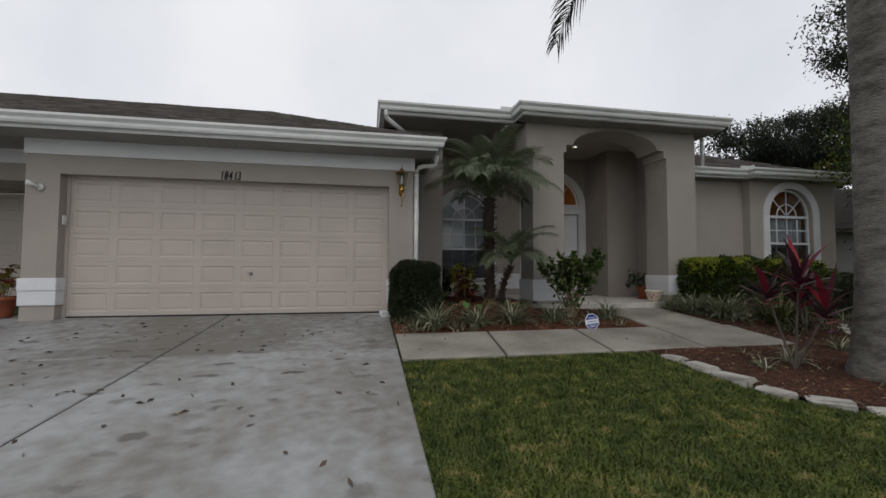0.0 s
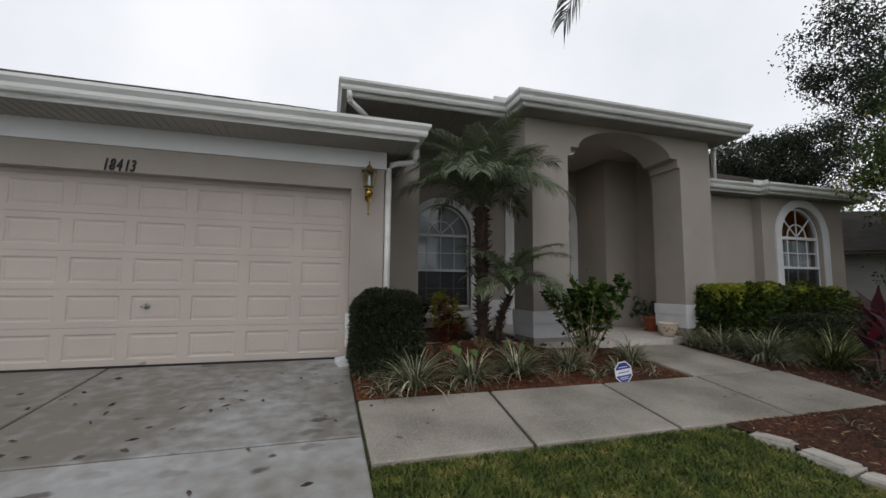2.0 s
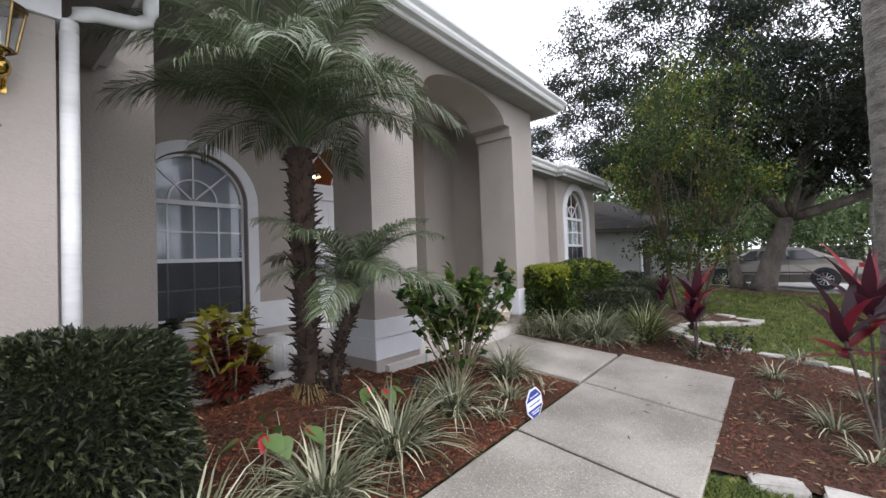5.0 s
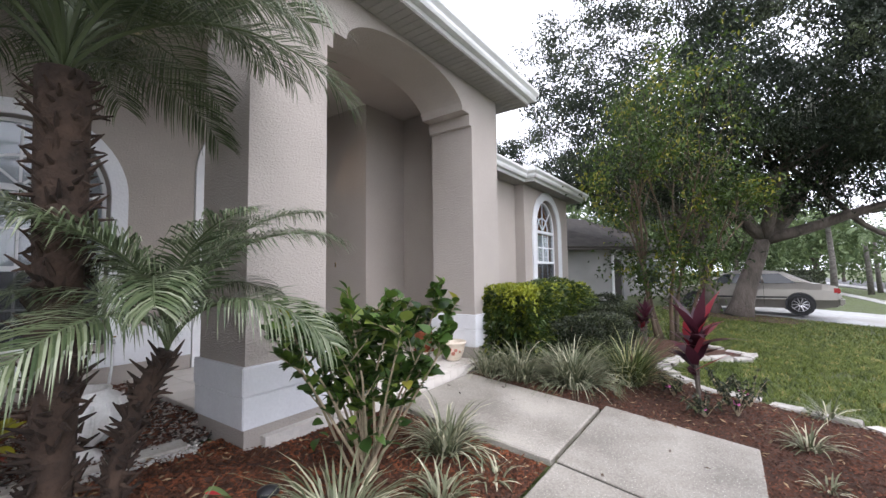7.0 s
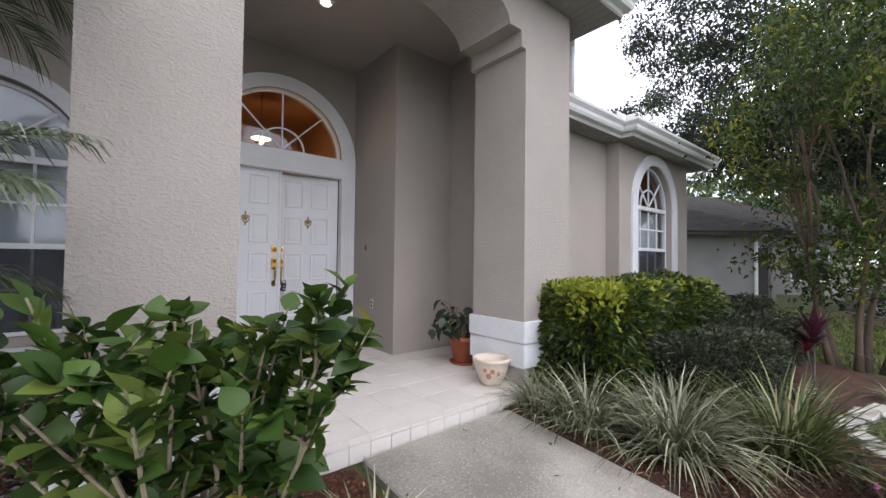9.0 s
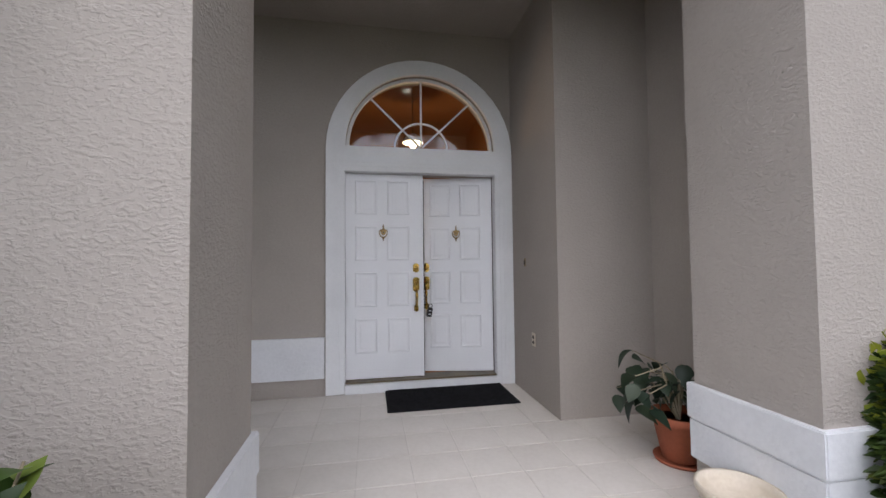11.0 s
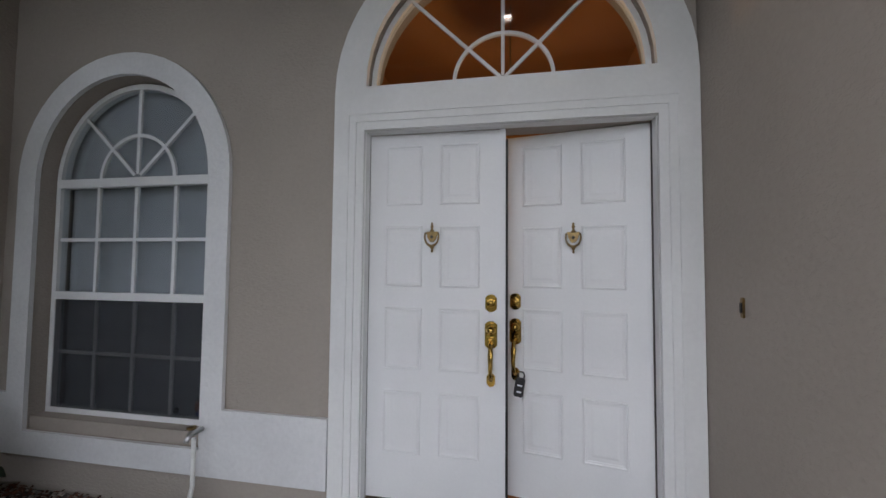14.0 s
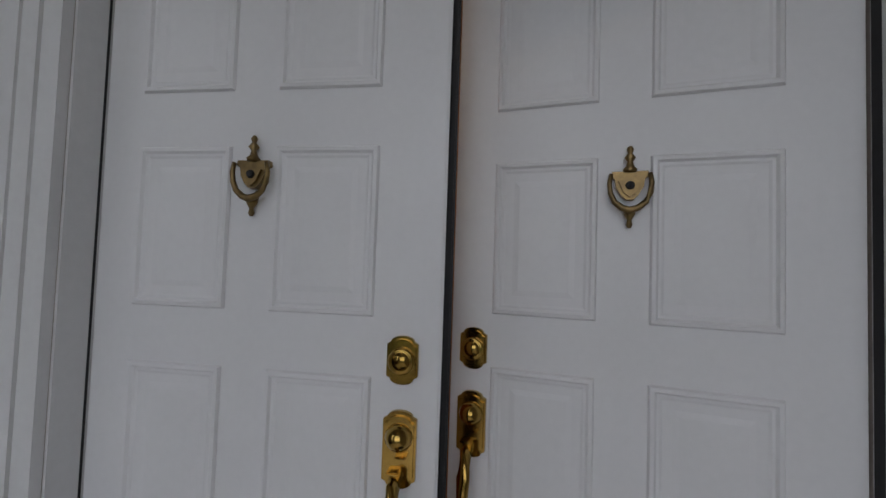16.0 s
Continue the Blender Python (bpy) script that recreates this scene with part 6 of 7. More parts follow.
# ---- palms ----
def frond_arrays(length, leaflet, pairs, rise, droop, width=0.016, seed=1):
    """A feather frond along +x: its rib bends over, leaflets stand off both sides."""
    rg = np.random.default_rng(seed)
    s = np.linspace(0, 1, 13)
    ang = rise - droop * s
    step = length / 12
    x = np.concatenate(([0], np.cumsum(np.cos(ang[:-1]) * step)))
    z = np.concatenate(([0], np.cumsum(np.sin(ang[:-1]) * step)))
    items = []
    rib = np.stack((x, np.zeros(13), z), 1)
    w = np.linspace(0.012, 0.002, 13)[:, None]
    up = np.stack((-np.sin(ang), np.zeros(13), np.cos(ang)), 1)
    quad = np.stack((rib + w * (0, 1, 0), rib + w * up, rib - w * (0, 1, 0), rib - w * up), 1).reshape(-1, 3)
    f = [(4 * i + j, 4 * i + (j + 1) % 4, 4 * i + 4 + (j + 1) % 4, 4 * i + 4 + j) for i in range(12) for j in range(4)]
    items.append((quad, np.array(f)))
    for sgn in (-1, 1):
        t = np.linspace(0.2, 0.995, pairs) + rg.normal(0, 0.004, pairs)
        t = np.clip(t, 0, 1)
        p = np.stack((np.interp(t, s, x), np.zeros(pairs), np.interp(t, s, z)), 1)
        a = np.interp(t, s, ang)
        fw = np.stack((np.cos(a), np.zeros(pairs), np.sin(a)), 1)
        un = np.stack((-np.sin(a), np.zeros(pairs), np.cos(a)), 1)
        L = leaflet * (0.35 + 0.65 * np.sin(np.pi * np.clip(t * 0.85 + 0.12, 0, 1)))[:, None] * rg.uniform(0.85, 1.1, (pairs, 1))
        d = unit(fw * (0.55 + 0.5 * t[:, None]) + np.array((0, sgn, 0)) * 0.9 + un * (0.35 + rg.normal(0, 0.12, (pairs, 1))))
        down = np.array((0, 0, -1.0))
        sag = rg.uniform(0.7, 1.3, (pairs, 1))
        m1, m2, tip = p + d * L * 0.36 + down * L * 0.03 * sag, p + d * L * 0.7 + down * L * 0.17 * sag, p + d * L * 0.93 + down * L * 0.46 * sag
        across = unit(np.cross(d, un)) * width / 2
        v = np.stack((p - across * 0.5, p + across * 0.5, m1 + across, m1 - across, m2 + across * 0.8, m2 - across * 0.8, tip), 1).reshape(-1, 3)
        base = np.arange(pairs)[:, None] * 7
        q = np.concatenate((base + np.array((0, 1, 2, 3)), base + np.array((3, 2, 4, 5)), base + np.array((5, 4, 6, 6))), 0)
        items.append((v, q))
    return join_arrays(items)


def mesh_from(name, vf, material):
    me = bpy.data.meshes.new(name)
    me.from_pydata(vf[0].tolist(), [], [tuple(dict.fromkeys(q)) for q in vf[1].tolist()])
    me.materials.append(material)
    return me


def pygmy_palm(label, at, base_z, top, length, count, seed, radius):
    rr = random.Random(seed)
    p = thing("pygmy_palm", label, "palm", (at[0], at[1], base_z), 0, "pygmy date palms by the alcove")
    lean, h = Vector((top[0] - at[0], top[1] - at[1], 0)), top[2] - base_z
    pts = [Vector((0, 0, -0.15))] + [lean * (s * s) + Vector((0, 0, h * s)) for s in np.linspace(0.05, 1, 9).tolist()]
    b = tube(bmesh.new(), pts, [radius * 0.95] + [radius * (0.88 + 0.3 * s + 0.06 * rr.uniform(-1, 1)) for s in np.linspace(0, 1, 9).tolist()], 12)
    part("trunk", b, PALMFIB, p, "rough brown fibrous trunk", True)
    b = bmesh.new()
    for k in range(int(h * 190)):
        s = k / (h * 190)
        c = lean * (s * s) + Vector((0, 0, h * s))
        a = k * 2.4 + rr.uniform(-0.9, 0.9)
        d = Vector((math.cos(a), math.sin(a), 0))
        q = c + d * radius * 0.95
        e = q + d * rr.uniform(0.03, 0.3 * (0.12 + radius * 2)) + Vector((rr.gauss(0, 0.012), rr.gauss(0, 0.012), rr.uniform(-0.04, 0.06)))
        tube(b, [q - Vector((0, 0, 0.02)), e], [0.014, 0.003], 5)
    part("leaf_base", b, PALMFIB, p, "rough stubs of old leaf bases")
    crown = lean + Vector((0, 0, h))
    kinds = [mesh_from("frond", frond_arrays(length, length * 0.31, 84, r, dr, 0.0085, seed + i), PALMM) for i, (r, dr) in enumerate(((1.42, 1.4), (1.25, 1.7), (1.08, 1.85), (0.92, 1.75)))]
    for k in range(count):
        s = k / count
        f = new("frond", kinds[min(3, int(s * 4))])
        f.parent = p
        f.matrix_basis = Matrix.Translation(crown + Vector((0, 0, 0.1 * (1 - s)))) @ pose(0, 0, 0, rr.uniform(-18, 18), rr.uniform(-6, 6), k * 137.5 + rr.uniform(-12, 12)) @ Matrix.Scale(rr.uniform(0.85, 1.1), 4)
    if radius > 0.06:
        bb = bmesh.new()
        for k in range(90):
            a = rr.uniform(0, 6.28)
            tube(bb, [(radius * math.cos(a), radius * math.sin(a), 0.12 * rr.random()), (2.0 * radius * math.cos(a), 2.0 * radius * math.sin(a), -0.04)], 0.004, 4)
        part("root_mat", bb, mat("straw_roots", (0.24, 0.17, 0.07), (0.15, 0.1, 0.045), 0.9), p, "straw-coloured root mat")
    return p


pygmy_palm("pygmy date palm with a rough trunk and feathery crown", (1.99, 7.02), 0.62, (1.97, 7.02, 2.53), 1.34, 32, 21, 0.08)
pygmy_palm("small leaning pygmy date palm", (2.17, 6.95), 0.6, (2.34, 6.87, 1.3), 0.95, 13, 33, 0.036)

tall = thing("tall_palm", "tall palm with a smooth grey ringed trunk", "palm", (5.075, 3.32, ground_z(5.1, 3.3)))
b = bmesh.new()
zs = np.linspace(-0.1, 6.4, 110).tolist()
tube(b, [(0.05 * math.sin(z * 0.5), 0.04 * math.sin(z * 0.4), z) for z in zs], [(0.2 + 0.11 * math.exp(-max(z, 0) / 0.5) - 0.008 * z) * (1 + 0.02 * (k % 3 == 0) + 0.008 * math.sin(k * 2.1)) for k, z in enumerate(zs)], 22)
part("trunk", b, PALMBARK, tall, "grey ringed palm trunk", True)
long_frond = mesh_from("frond", frond_arrays(4.9, 0.75, 80, 0.75, 2.1, 0.03, 5), PALMDARK)
for k, (turn, up) in enumerate(((118.0, 0), (160, 8), (200, 12), (228, 8), (260, 14), (290, 10), (320, 12), (350, 14))):
    f = new("frond", long_frond)
    f.parent = tall
    f.matrix_basis = pose(0.02, 0, 6.15, 0, -up, turn)


# ---- trees ----
def limb(b, rr, start, way, length, radius, depth, ends, droop=0.0, spread=1.0):
    """A tapered, crooked branch that forks; the twig ends are gathered."""
    pts, rs = [start], [radius]
    p, d = start.copy(), way.normalized()
    n = 5
    for i in range(n):
        d = (d + Vector((rr.gauss(0, 0.13), rr.gauss(0, 0.13), rr.gauss(0.02 - droop, 0.1)))).normalized()
        p = p + d * length / n
        pts.append(p.copy())
        rs.append(radius * (1 - 0.5 * (i + 1) / n))
    tube(b, pts, rs, 8 if radius > 0.08 else 5)
    if depth == 0:
        ends.append(p)
        ends.append(pts[3])
        return
    for k in range(rr.choice((2, 3)) + (1 if depth > 1 else 0)):
        t = rr.randint(2, n)
        e = Vector((rr.gauss(0, 1), rr.gauss(0, 1), rr.gauss(0.15, 0.6))).normalized()
        limb(b, rr, pts[t], d * 0.6 + e * spread, length * rr.uniform(0.55, 0.8), rs[t] * 0.65, depth - 1, ends, droop, spread)


def tree(name, label, at, trunks, seed, bark, leaf, per, size, blob, category="tree", moss=0, extra=(), floor=0.0, spread=1.0):
    rr = random.Random(seed)
    rg = np.random.default_rng(seed)
    t = thing(name, label, category, (*at, ground_z(*at) - 0.05))
    ends = []
    for base, top, radius, forks, length, depth in trunks:
        b = bmesh.new()
        base, top = Vector(base), Vector(top)
        pts = [base.lerp(top, s) + Vector((0.1 * math.sin(s * 5), 0.08 * math.sin(s * 4), 0)) * (s * (1 - s) * 2) for s in np.linspace(0, 1, 6).tolist()]
        tube(b, pts, [radius * (1.35 if i == 0 else 1.08 - 0.09 * i) for i in range(6)], 14)
        part("trunk", b, bark, t, "rough bare trunk", True)
        for way in forks:
            b = bmesh.new()
            limb(b, rr, pts[-1] - Vector((0, 0, 0.1)), Vector(way), length, radius * 0.62, depth, ends, 0.0, spread)
            part("limb", b, bark, t, "forking limb", True)
    c = np.array([tuple(e) for e in ends if e.z > floor] + list(extra))
    pos = np.repeat(c, per, 0) + rg.normal(0, 1, (len(c) * per, 3)) * np.array((blob, blob, blob * 0.6))
    v, f = leaves(rg, pos, rg.normal(0, 1, (len(pos), 3)) + (0, 0, -0.2), size, size * 0.5)
    tagged(from_arrays("crown", v, f, leaf, t), "uneven crown of small leaves")
    if moss:
        m = np.array([ends[i] for i in rr.sample(range(len(ends)), moss)])
        k = 14
        for q in m:
            p = q + rg.normal(0, 0.12, (k, 3))
            v, f = leaves(rg, p, np.tile((0, 0, -1.0), (k, 1)) + rg.normal(0, 0.08, (k, 3)), 0.9, 0.06)
            tagged(from_arrays("hanging_moss", v, f, MOSS, t), "grey hanging moss")
    return t


rg = np.random.default_rng(77)
shell = []
while len(shell) < 1500:
    u = rg.normal(size=3)
    u /= np.linalg.norm(u)
    r = rg.uniform(0.5, 1.0) * (1 + 0.25 * noise.noise((u[0] * 1.7, u[1] * 1.7, u[2] * 1.7 + 4)))
    q = np.array((u[0] * 5.6 * r, u[1] * 7.4 * r - 0.4, 7.0 + u[2] * 4.8 * r))
    if q[2] > (4.2 if q[0] < 0 and q[1] > 0 else 3.5) and noise.noise((q[0] * 0.45, q[1] * 0.45, q[2] * 0.45)) > -0.1:
        shell.append(tuple(q))
tree("live_oak", "broad live oak with leaning limbs and hanging moss", (16.9, 4.5),
     [((0, 0, 0), (0.4, -0.75, 2.5), 0.3, ((0.3, -1, 0.25), (0.5, -1, 0.6), (0.3, -0.5, 1.2), (-0.4, 0.6, 1.1), (0.6, 0.7, 0.8), (-0.8, -0.2, 0.9)), 3.4, 3),
      ((0.3, 0.6, 0), (0.3, 0.95, 2.4), 0.2, ((-0.6, 0.5, 0.9), (0.3, 1, 0.8), (-0.5, -0.4, 1.2)), 3.0, 3)], 12, BARK, OAKM, 85, 0.12, 0.23, moss=14, extra=shell, floor=3.1)
low = np.random.default_rng(8)
LOW = [tuple(q) for q in low.normal(0, 1, (62, 3)) * (0.3, 0.42, 0.36) + (0, -0.1, 1.6)]
tree("crape_myrtle", "multi-stemmed crape myrtle with yellowing leaves", (10.6, 5.75),
     [((0, 0.1, 0), (-0.1, 0.35, 1.5), 0.05, ((-0.1, 0.2, 1.8), (0.1, 0.1, 1.9), (-0.1, -0.2, 2.2)), 1.9, 2),
      ((0.1, -0.15, 0), (0.2, -0.3, 1.5), 0.045, ((0.3, -0.3, 1.8), (0.1, -0.6, 1.6), (0, -0.2, 2)), 1.9, 2),
      ((-0.1, 0.15, 0), (-0.15, 0.35, 1.5), 0.04, ((-0.1, 0.2, 1.8), (0.1, 0.1, 2)), 1.2, 2),
      ((0.1, -0.3, 0), (0, -0.75, 1.5), 0.035, ((0, -0.5, 1.6), (0.2, -0.9, 1.5)), 1.2, 2),
      ((-0.1, -0.1, 0), (-0.15, -0.2, 1.7), 0.04, ((-0.2, -0.5, 1.7), (-0.1, 0.1, 2.2)), 1.9, 2)], 5, CRAPEBARK, CRAPEM, 46, 0.092, 0.2, spread=0.36, extra=LOW)
tree("background_oak", "dark oak behind the neighbouring house", (25.7, 19.0), [((0, 0, 0), (0, 0, 4.5), 0.4, ((-1, -0.4, 0.8), (0.5, 0.5, 1), (-0.4, 0.8, 0.9), (0, -0.8, 1)), 3.4, 3)], 31, BARK, OAKM, 160, 0.16, 0.4, floor=4.6)
tree("background_oak", "open-crowned oak beyond the bedroom wing", (22.6, 18.4), [((0, 0, 0), (0.2, 0, 5.4), 0.3, ((-1, 0.3, 1.0), (0.4, 0.6, 1.2), (-0.3, -0.7, 1.1), (0.6, -0.5, 1.3)), 3.0, 3)], 17, BARK, OAKM, 90, 0.16, 0.32, floor=4.4)

# Far trees along the street, beyond the car
for i, (x, y, s) in enumerate(((46, 4, 1.2), (52, -2, 1.0), (58, 7, 1.3), (66, 0, 1.2), (40, 12, 1.2), (72, -12, 1.2), (85, -4, 1.5), (38, -14, 0.9), (60, -20, 1.2), (95, 8, 1.6), (34, 8, 1.0), (75, 14, 1.5), (80, -22, 1.4), (70, 5, 1.3), (100, -12, 1.7), (50, 14, 1.3), (110, 0, 1.8), (62, 18, 1.4), (44, 20, 1.3))):
    rg = np.random.default_rng(i + 50)
    ex = [tuple(q) for q in rg.normal(0, 1, (46, 3)) * (2.8 * s, 2.8 * s, 1.7 * s) + (0, 0, 4.0 * s)]
    tree("street_tree", "distant leafy tree along the street", (x, y), [((0, 0, 0), (0, 0, 2.6), 0.25, ((0.4, 0.3, 1), (-0.4, -0.3, 1)), 2.0, 1)], i + 3, BARK, DULLGREEN, 55, 0.5, 0.75, extra=ex)
for i, (x, y) in enumerate(((38, -1.0), (47, -4.5), (54, -6.5))):
    sp = thing("street_palm", "distant slender palm along the street", "palm", (x, y, ground_z(x, y)), 40 * i, "palms along the street")
    part("trunk", tube(bmesh.new(), [(0, 0, 0), (0.1, 0, 2.5), (0.15, 0.1, 4.6)], [0.2, 0.16, 0.14], 10), PALMBARK, sp, "", True)
    if i == 0:
        far_frond = mesh_from("frond", frond_arrays(2.2, 0.5, 26, 0.8, 1.9, 0.05, 9), DULLGREEN)
    for k in range(16):
        f = new("frond", far_frond)
        f.parent = sp
        f.matrix_basis = pose(0.15, 0.1, 4.6, 0, random.Random(k + i).uniform(-25, 15), k * 137.5)
for x, y, w in ((31.5, 1.6, 2.2), (34.5, 1.0, 1.6)):
    hedge("street_hedge", "square clipped hedge by the neighbouring driveway", x - w / 2, x + w / 2, y - 0.9, y + 0.9, 1.55, HEDGEM, 1800, 0.16)

# ---- neighbouring house ----
nb = thing("neighbour_house", "low grey stucco house with a dark shingle roof", "house", (19.0, 7.7, 0.15), -48)
part("wall", boxed(-7.7, -0.5, 0.7, 0.9, 0, 2.5), NBWALL, nb, "pale grey stucco wall")
part("wall", boxed(-0.7, -0.5, 0.9, 3.4, 0, 2.5), NBWALL, nb)
part("wall", boxed(-0.5, 4.2, 3.4, 3.6, 0, 2.5), NBWALL, nb, "set-back entry wall in shade")
part("wall", boxed(-7.7, -7.5, 0.9, 9.0, 0, 2.5), NBWALL, nb)
part("wall", boxed(4.0, 4.2, 3.6, 9.0, 0, 2.5), NBWALL, nb)
dr = part("door", boxed(0.5, 1.4, 3.34, 3.395, 0.05, 2.1, 0.01), mat("dark_door", (0.04, 0.035, 0.03)), nb, "dark entry door")
part("door_frame", boxed(0.44, 1.46, 3.36, 3.398, 0.0, 2.16), WHITE, dr)
w = part("window", boxed(2.2, 3.4, 3.34, 3.395, 0.9, 2.0, 0.01), CARGLASS, nb, "dark window beside the entry")
part("window_frame", boxed(2.14, 3.46, 3.36, 3.398, 0.84, 2.06), WHITE, w)
part("post", boxed(-0.12, 0.02, 0.7, 0.84, 0, 2.44), NBWALL, nb, "pale post at the entry corner")
b = bmesh.new()
r = [b.verts.new(p) for p in ((-8.3, 0, 2.5), (0, 0, 2.5), (0, 2.9, 2.5), (4.8, 2.9, 2.5), (4.8, 9.6, 2.5), (-8.3, 9.6, 2.5), (-4.3, 4.8, 4.6), (0.8, 5.9, 4.4))]
for f in ((0, 1, 6), (1, 2, 7), (1, 7, 6), (2, 3, 7), (3, 4, 7), (4, 5, 6, 7), (5, 0, 6)):
    b.faces.new([r[i] for i in f])
rf = part("roof", b, DARKROOF, nb, "dark shingle roof")
DARKGUT = mat("dark_gutter", (0.07, 0.062, 0.055))
part("gutter", sweep(bmesh.new(), [(-8.3, 0.05, 2.38), (-0.05, 0.05, 2.38), (-0.05, 2.95, 2.38), (4.75, 2.95, 2.38)], K), DARKGUT, rf, "dark metal gutter")
part("soffit", boxed(-8.25, -0.1, 0.06, 0.7, 2.42, 2.44), SOFFIT, nb)
part("downspout", tube(bmesh.new(), [(-0.6, 0.1, 2.4), (-0.6, 0.62, 2.2), (-0.6, 0.62, 0.1)], 0.05, 8), GUTTER, nb, "white downspout")
part("wall_light", lathe(bmesh.new(), [(0.02, 0), (0.07, 0.05), (0.08, 0.25), (0.03, 0.32)], 10, (0.15, 3.3, 1.6)), BLACK, nb, "small dark wall light")
solid("neighbour_driveway", paving(bmesh.new(), 17.9, 23.4, -7.0, 6.6, 0.0, 0.2), CONC, "pale concrete driveway of the neighbouring house", "driveway")
solid("neighbour_walk", paving(bmesh.new(), 23.4, 60, -3.0, -2.0, 0.0, 0.2), CONC, "pale concrete walk across the far lawns", "pavement")


# ---- car ----
def car(at, turn):
    c = thing("parked_car", "champagne sedan parked on the neighbouring driveway", "car", at, turn)

    def shell(stations, material, name, parent, label=""):
        b = bmesh.new()
        rings = []
        for x, half, z0, z1, tuck in stations:
            prof = [(-half * 0.93, z0), (-half, z0 + (z1 - z0) * 0.35), (-half * 0.985, z0 + (z1 - z0) * 0.75), (-half * tuck, z1), (half * tuck, z1), (half * 0.985, z0 + (z1 - z0) * 0.75), (half, z0 + (z1 - z0) * 0.35), (half * 0.93, z0)]
            rings.append([b.verts.new((x, y, z)) for y, z in prof])
        for p, q in zip(rings, rings[1:]):
            for j in range(8):
                b.faces.new((p[j], p[(j + 1) % 8], q[(j + 1) % 8], q[j]))
        b.faces.new(rings[0])
        b.faces.new(rings[-1])
        return part(name, b, material, parent, label, False)

    body = shell([(-2.4, 0.72, 0.42, 0.72, 0.92), (-2.3, 0.84, 0.26, 0.9, 0.92), (-1.95, 0.89, 0.2, 0.98, 0.9), (-1.2, 0.91, 0.2, 1.0, 0.9), (0, 0.915, 0.2, 0.98, 0.9), (0.9, 0.91, 0.2, 0.95, 0.9), (1.6, 0.89, 0.22, 0.87, 0.88), (2.2, 0.82, 0.24, 0.74, 0.86), (2.42, 0.7, 0.34, 0.62, 0.88)], CARPAINT, "body", c, "champagne metallic body")
    shell([(-1.75, 0.8, 0.95, 1.0, 0.9), (-1.05, 0.82, 0.95, 1.36, 0.78), (-0.5, 0.83, 0.95, 1.43, 0.76), (0.2, 0.83, 0.95, 1.42, 0.76), (0.55, 0.82, 0.94, 1.33, 0.78), (1.2, 0.8, 0.9, 0.96, 0.9)], CARPAINT, "roof", c)
    for sgn in (-1, 1):
        for x0, x1, xt0, xt1 in ((-1.35, -0.55, -0.95, -0.5), (-0.48, 0.35, -0.46, 0.22), (0.42, 0.95, 0.3, 0.5)):
            b = bmesh.new()
            b.faces.new([b.verts.new(p) for p in ((x0, sgn * 0.852, 1.0), (x1, sgn * 0.852, 0.99), (xt1, sgn * 0.826, 1.3), (xt0, sgn * 0.826, 1.31))])
            part("side_window", b, CARGLASS, c, "dark tinted side window")
        part("door_seam", boxed(-0.53, -0.52, sgn * 0.915 - 0.006, sgn * 0.915 + 0.006, 0.3, 0.95), BLACK, body)
        part("door_handle", boxed(-0.75, -0.6, sgn * 0.92 - 0.015, sgn * 0.92 + 0.015, 0.8, 0.83, 0.006), CARPAINT, body)
        part("side_strip", boxed(-1.1, 1.1, sgn * 0.92 - 0.01, sgn * 0.92 + 0.01, 0.52, 0.57, 0.006), BLACK, body, "dark rubbing strip")
        part("tail_light", boxed(-2.37, -2.2, sgn * 0.7 - 0.14, sgn * 0.7 + 0.14, 0.68, 0.84, 0.02), mat("red_lens", (0.3, 0.01, 0.01), None, 0.2), body, "red tail light")
        part("headlight", boxed(2.2, 2.36, sgn * 0.6 - 0.16, sgn * 0.6 + 0.16, 0.55, 0.66, 0.02), GLASS, body, "clear headlight")
        part("mirror", boxed(0.72, 0.86, sgn * 0.98 - 0.08, sgn * 0.98 + 0.08, 0.96, 1.07, 0.02), CARPAINT, body)
    b = bmesh.new()
    b.faces.new([b.verts.new(p) for p in ((-1.73, -0.7, 1.02), (-1.73, 0.7, 1.02), (-1.08, 0.6, 1.365), (-1.08, -0.6, 1.365))])
    b.faces.new([b.verts.new(p) for p in ((1.15, -0.7, 0.99), (1.15, 0.7, 0.99), (0.57, 0.6, 1.345), (0.57, -0.6, 1.345))])
    part("windscreens", b, CARGLASS, c, "dark front and rear glass")
    part("rear_bumper", boxed(-2.47, -2.3, -0.8, 0.8, 0.3, 0.55, 0.05), CARPAINT, c)
    for x in (-1.42, 1.4):
        for sgn in (-1, 1):
            w = part("wheel", lathe(bmesh.new(), [(0.2, -0.1), (0.3, -0.105), (0.32, -0.06), (0.32, 0.06), (0.3, 0.105), (0.2, 0.1)], 26, (x, sgn * 0.83, 0.32), "y"), TYRE, c, "black tyre", True)
            b = lathe(bmesh.new(), [(0.03, sgn * 0.1), (0.06, sgn * 0.11), (0.07, sgn * 0.09)], 14, (x, sgn * 0.83, 0.32), "y")
            for k in range(10):
                a = 2 * math.pi * k / 10
                tube(b, [(x + 0.05 * math.cos(a), sgn * 0.93, 0.32 + 0.05 * math.sin(a)), (x + 0.2 * math.cos(a), sgn * 0.925, 0.32 + 0.2 * math.sin(a))], 0.016, 5)
            lathe(b, [(0.19, sgn * 0.085), (0.215, sgn * 0.108), (0.2, sgn * 0.09)], 26, (x, sgn * 0.83, 0.32), "y")
            part("rim", b, RIM, w, "spoked alloy rim")
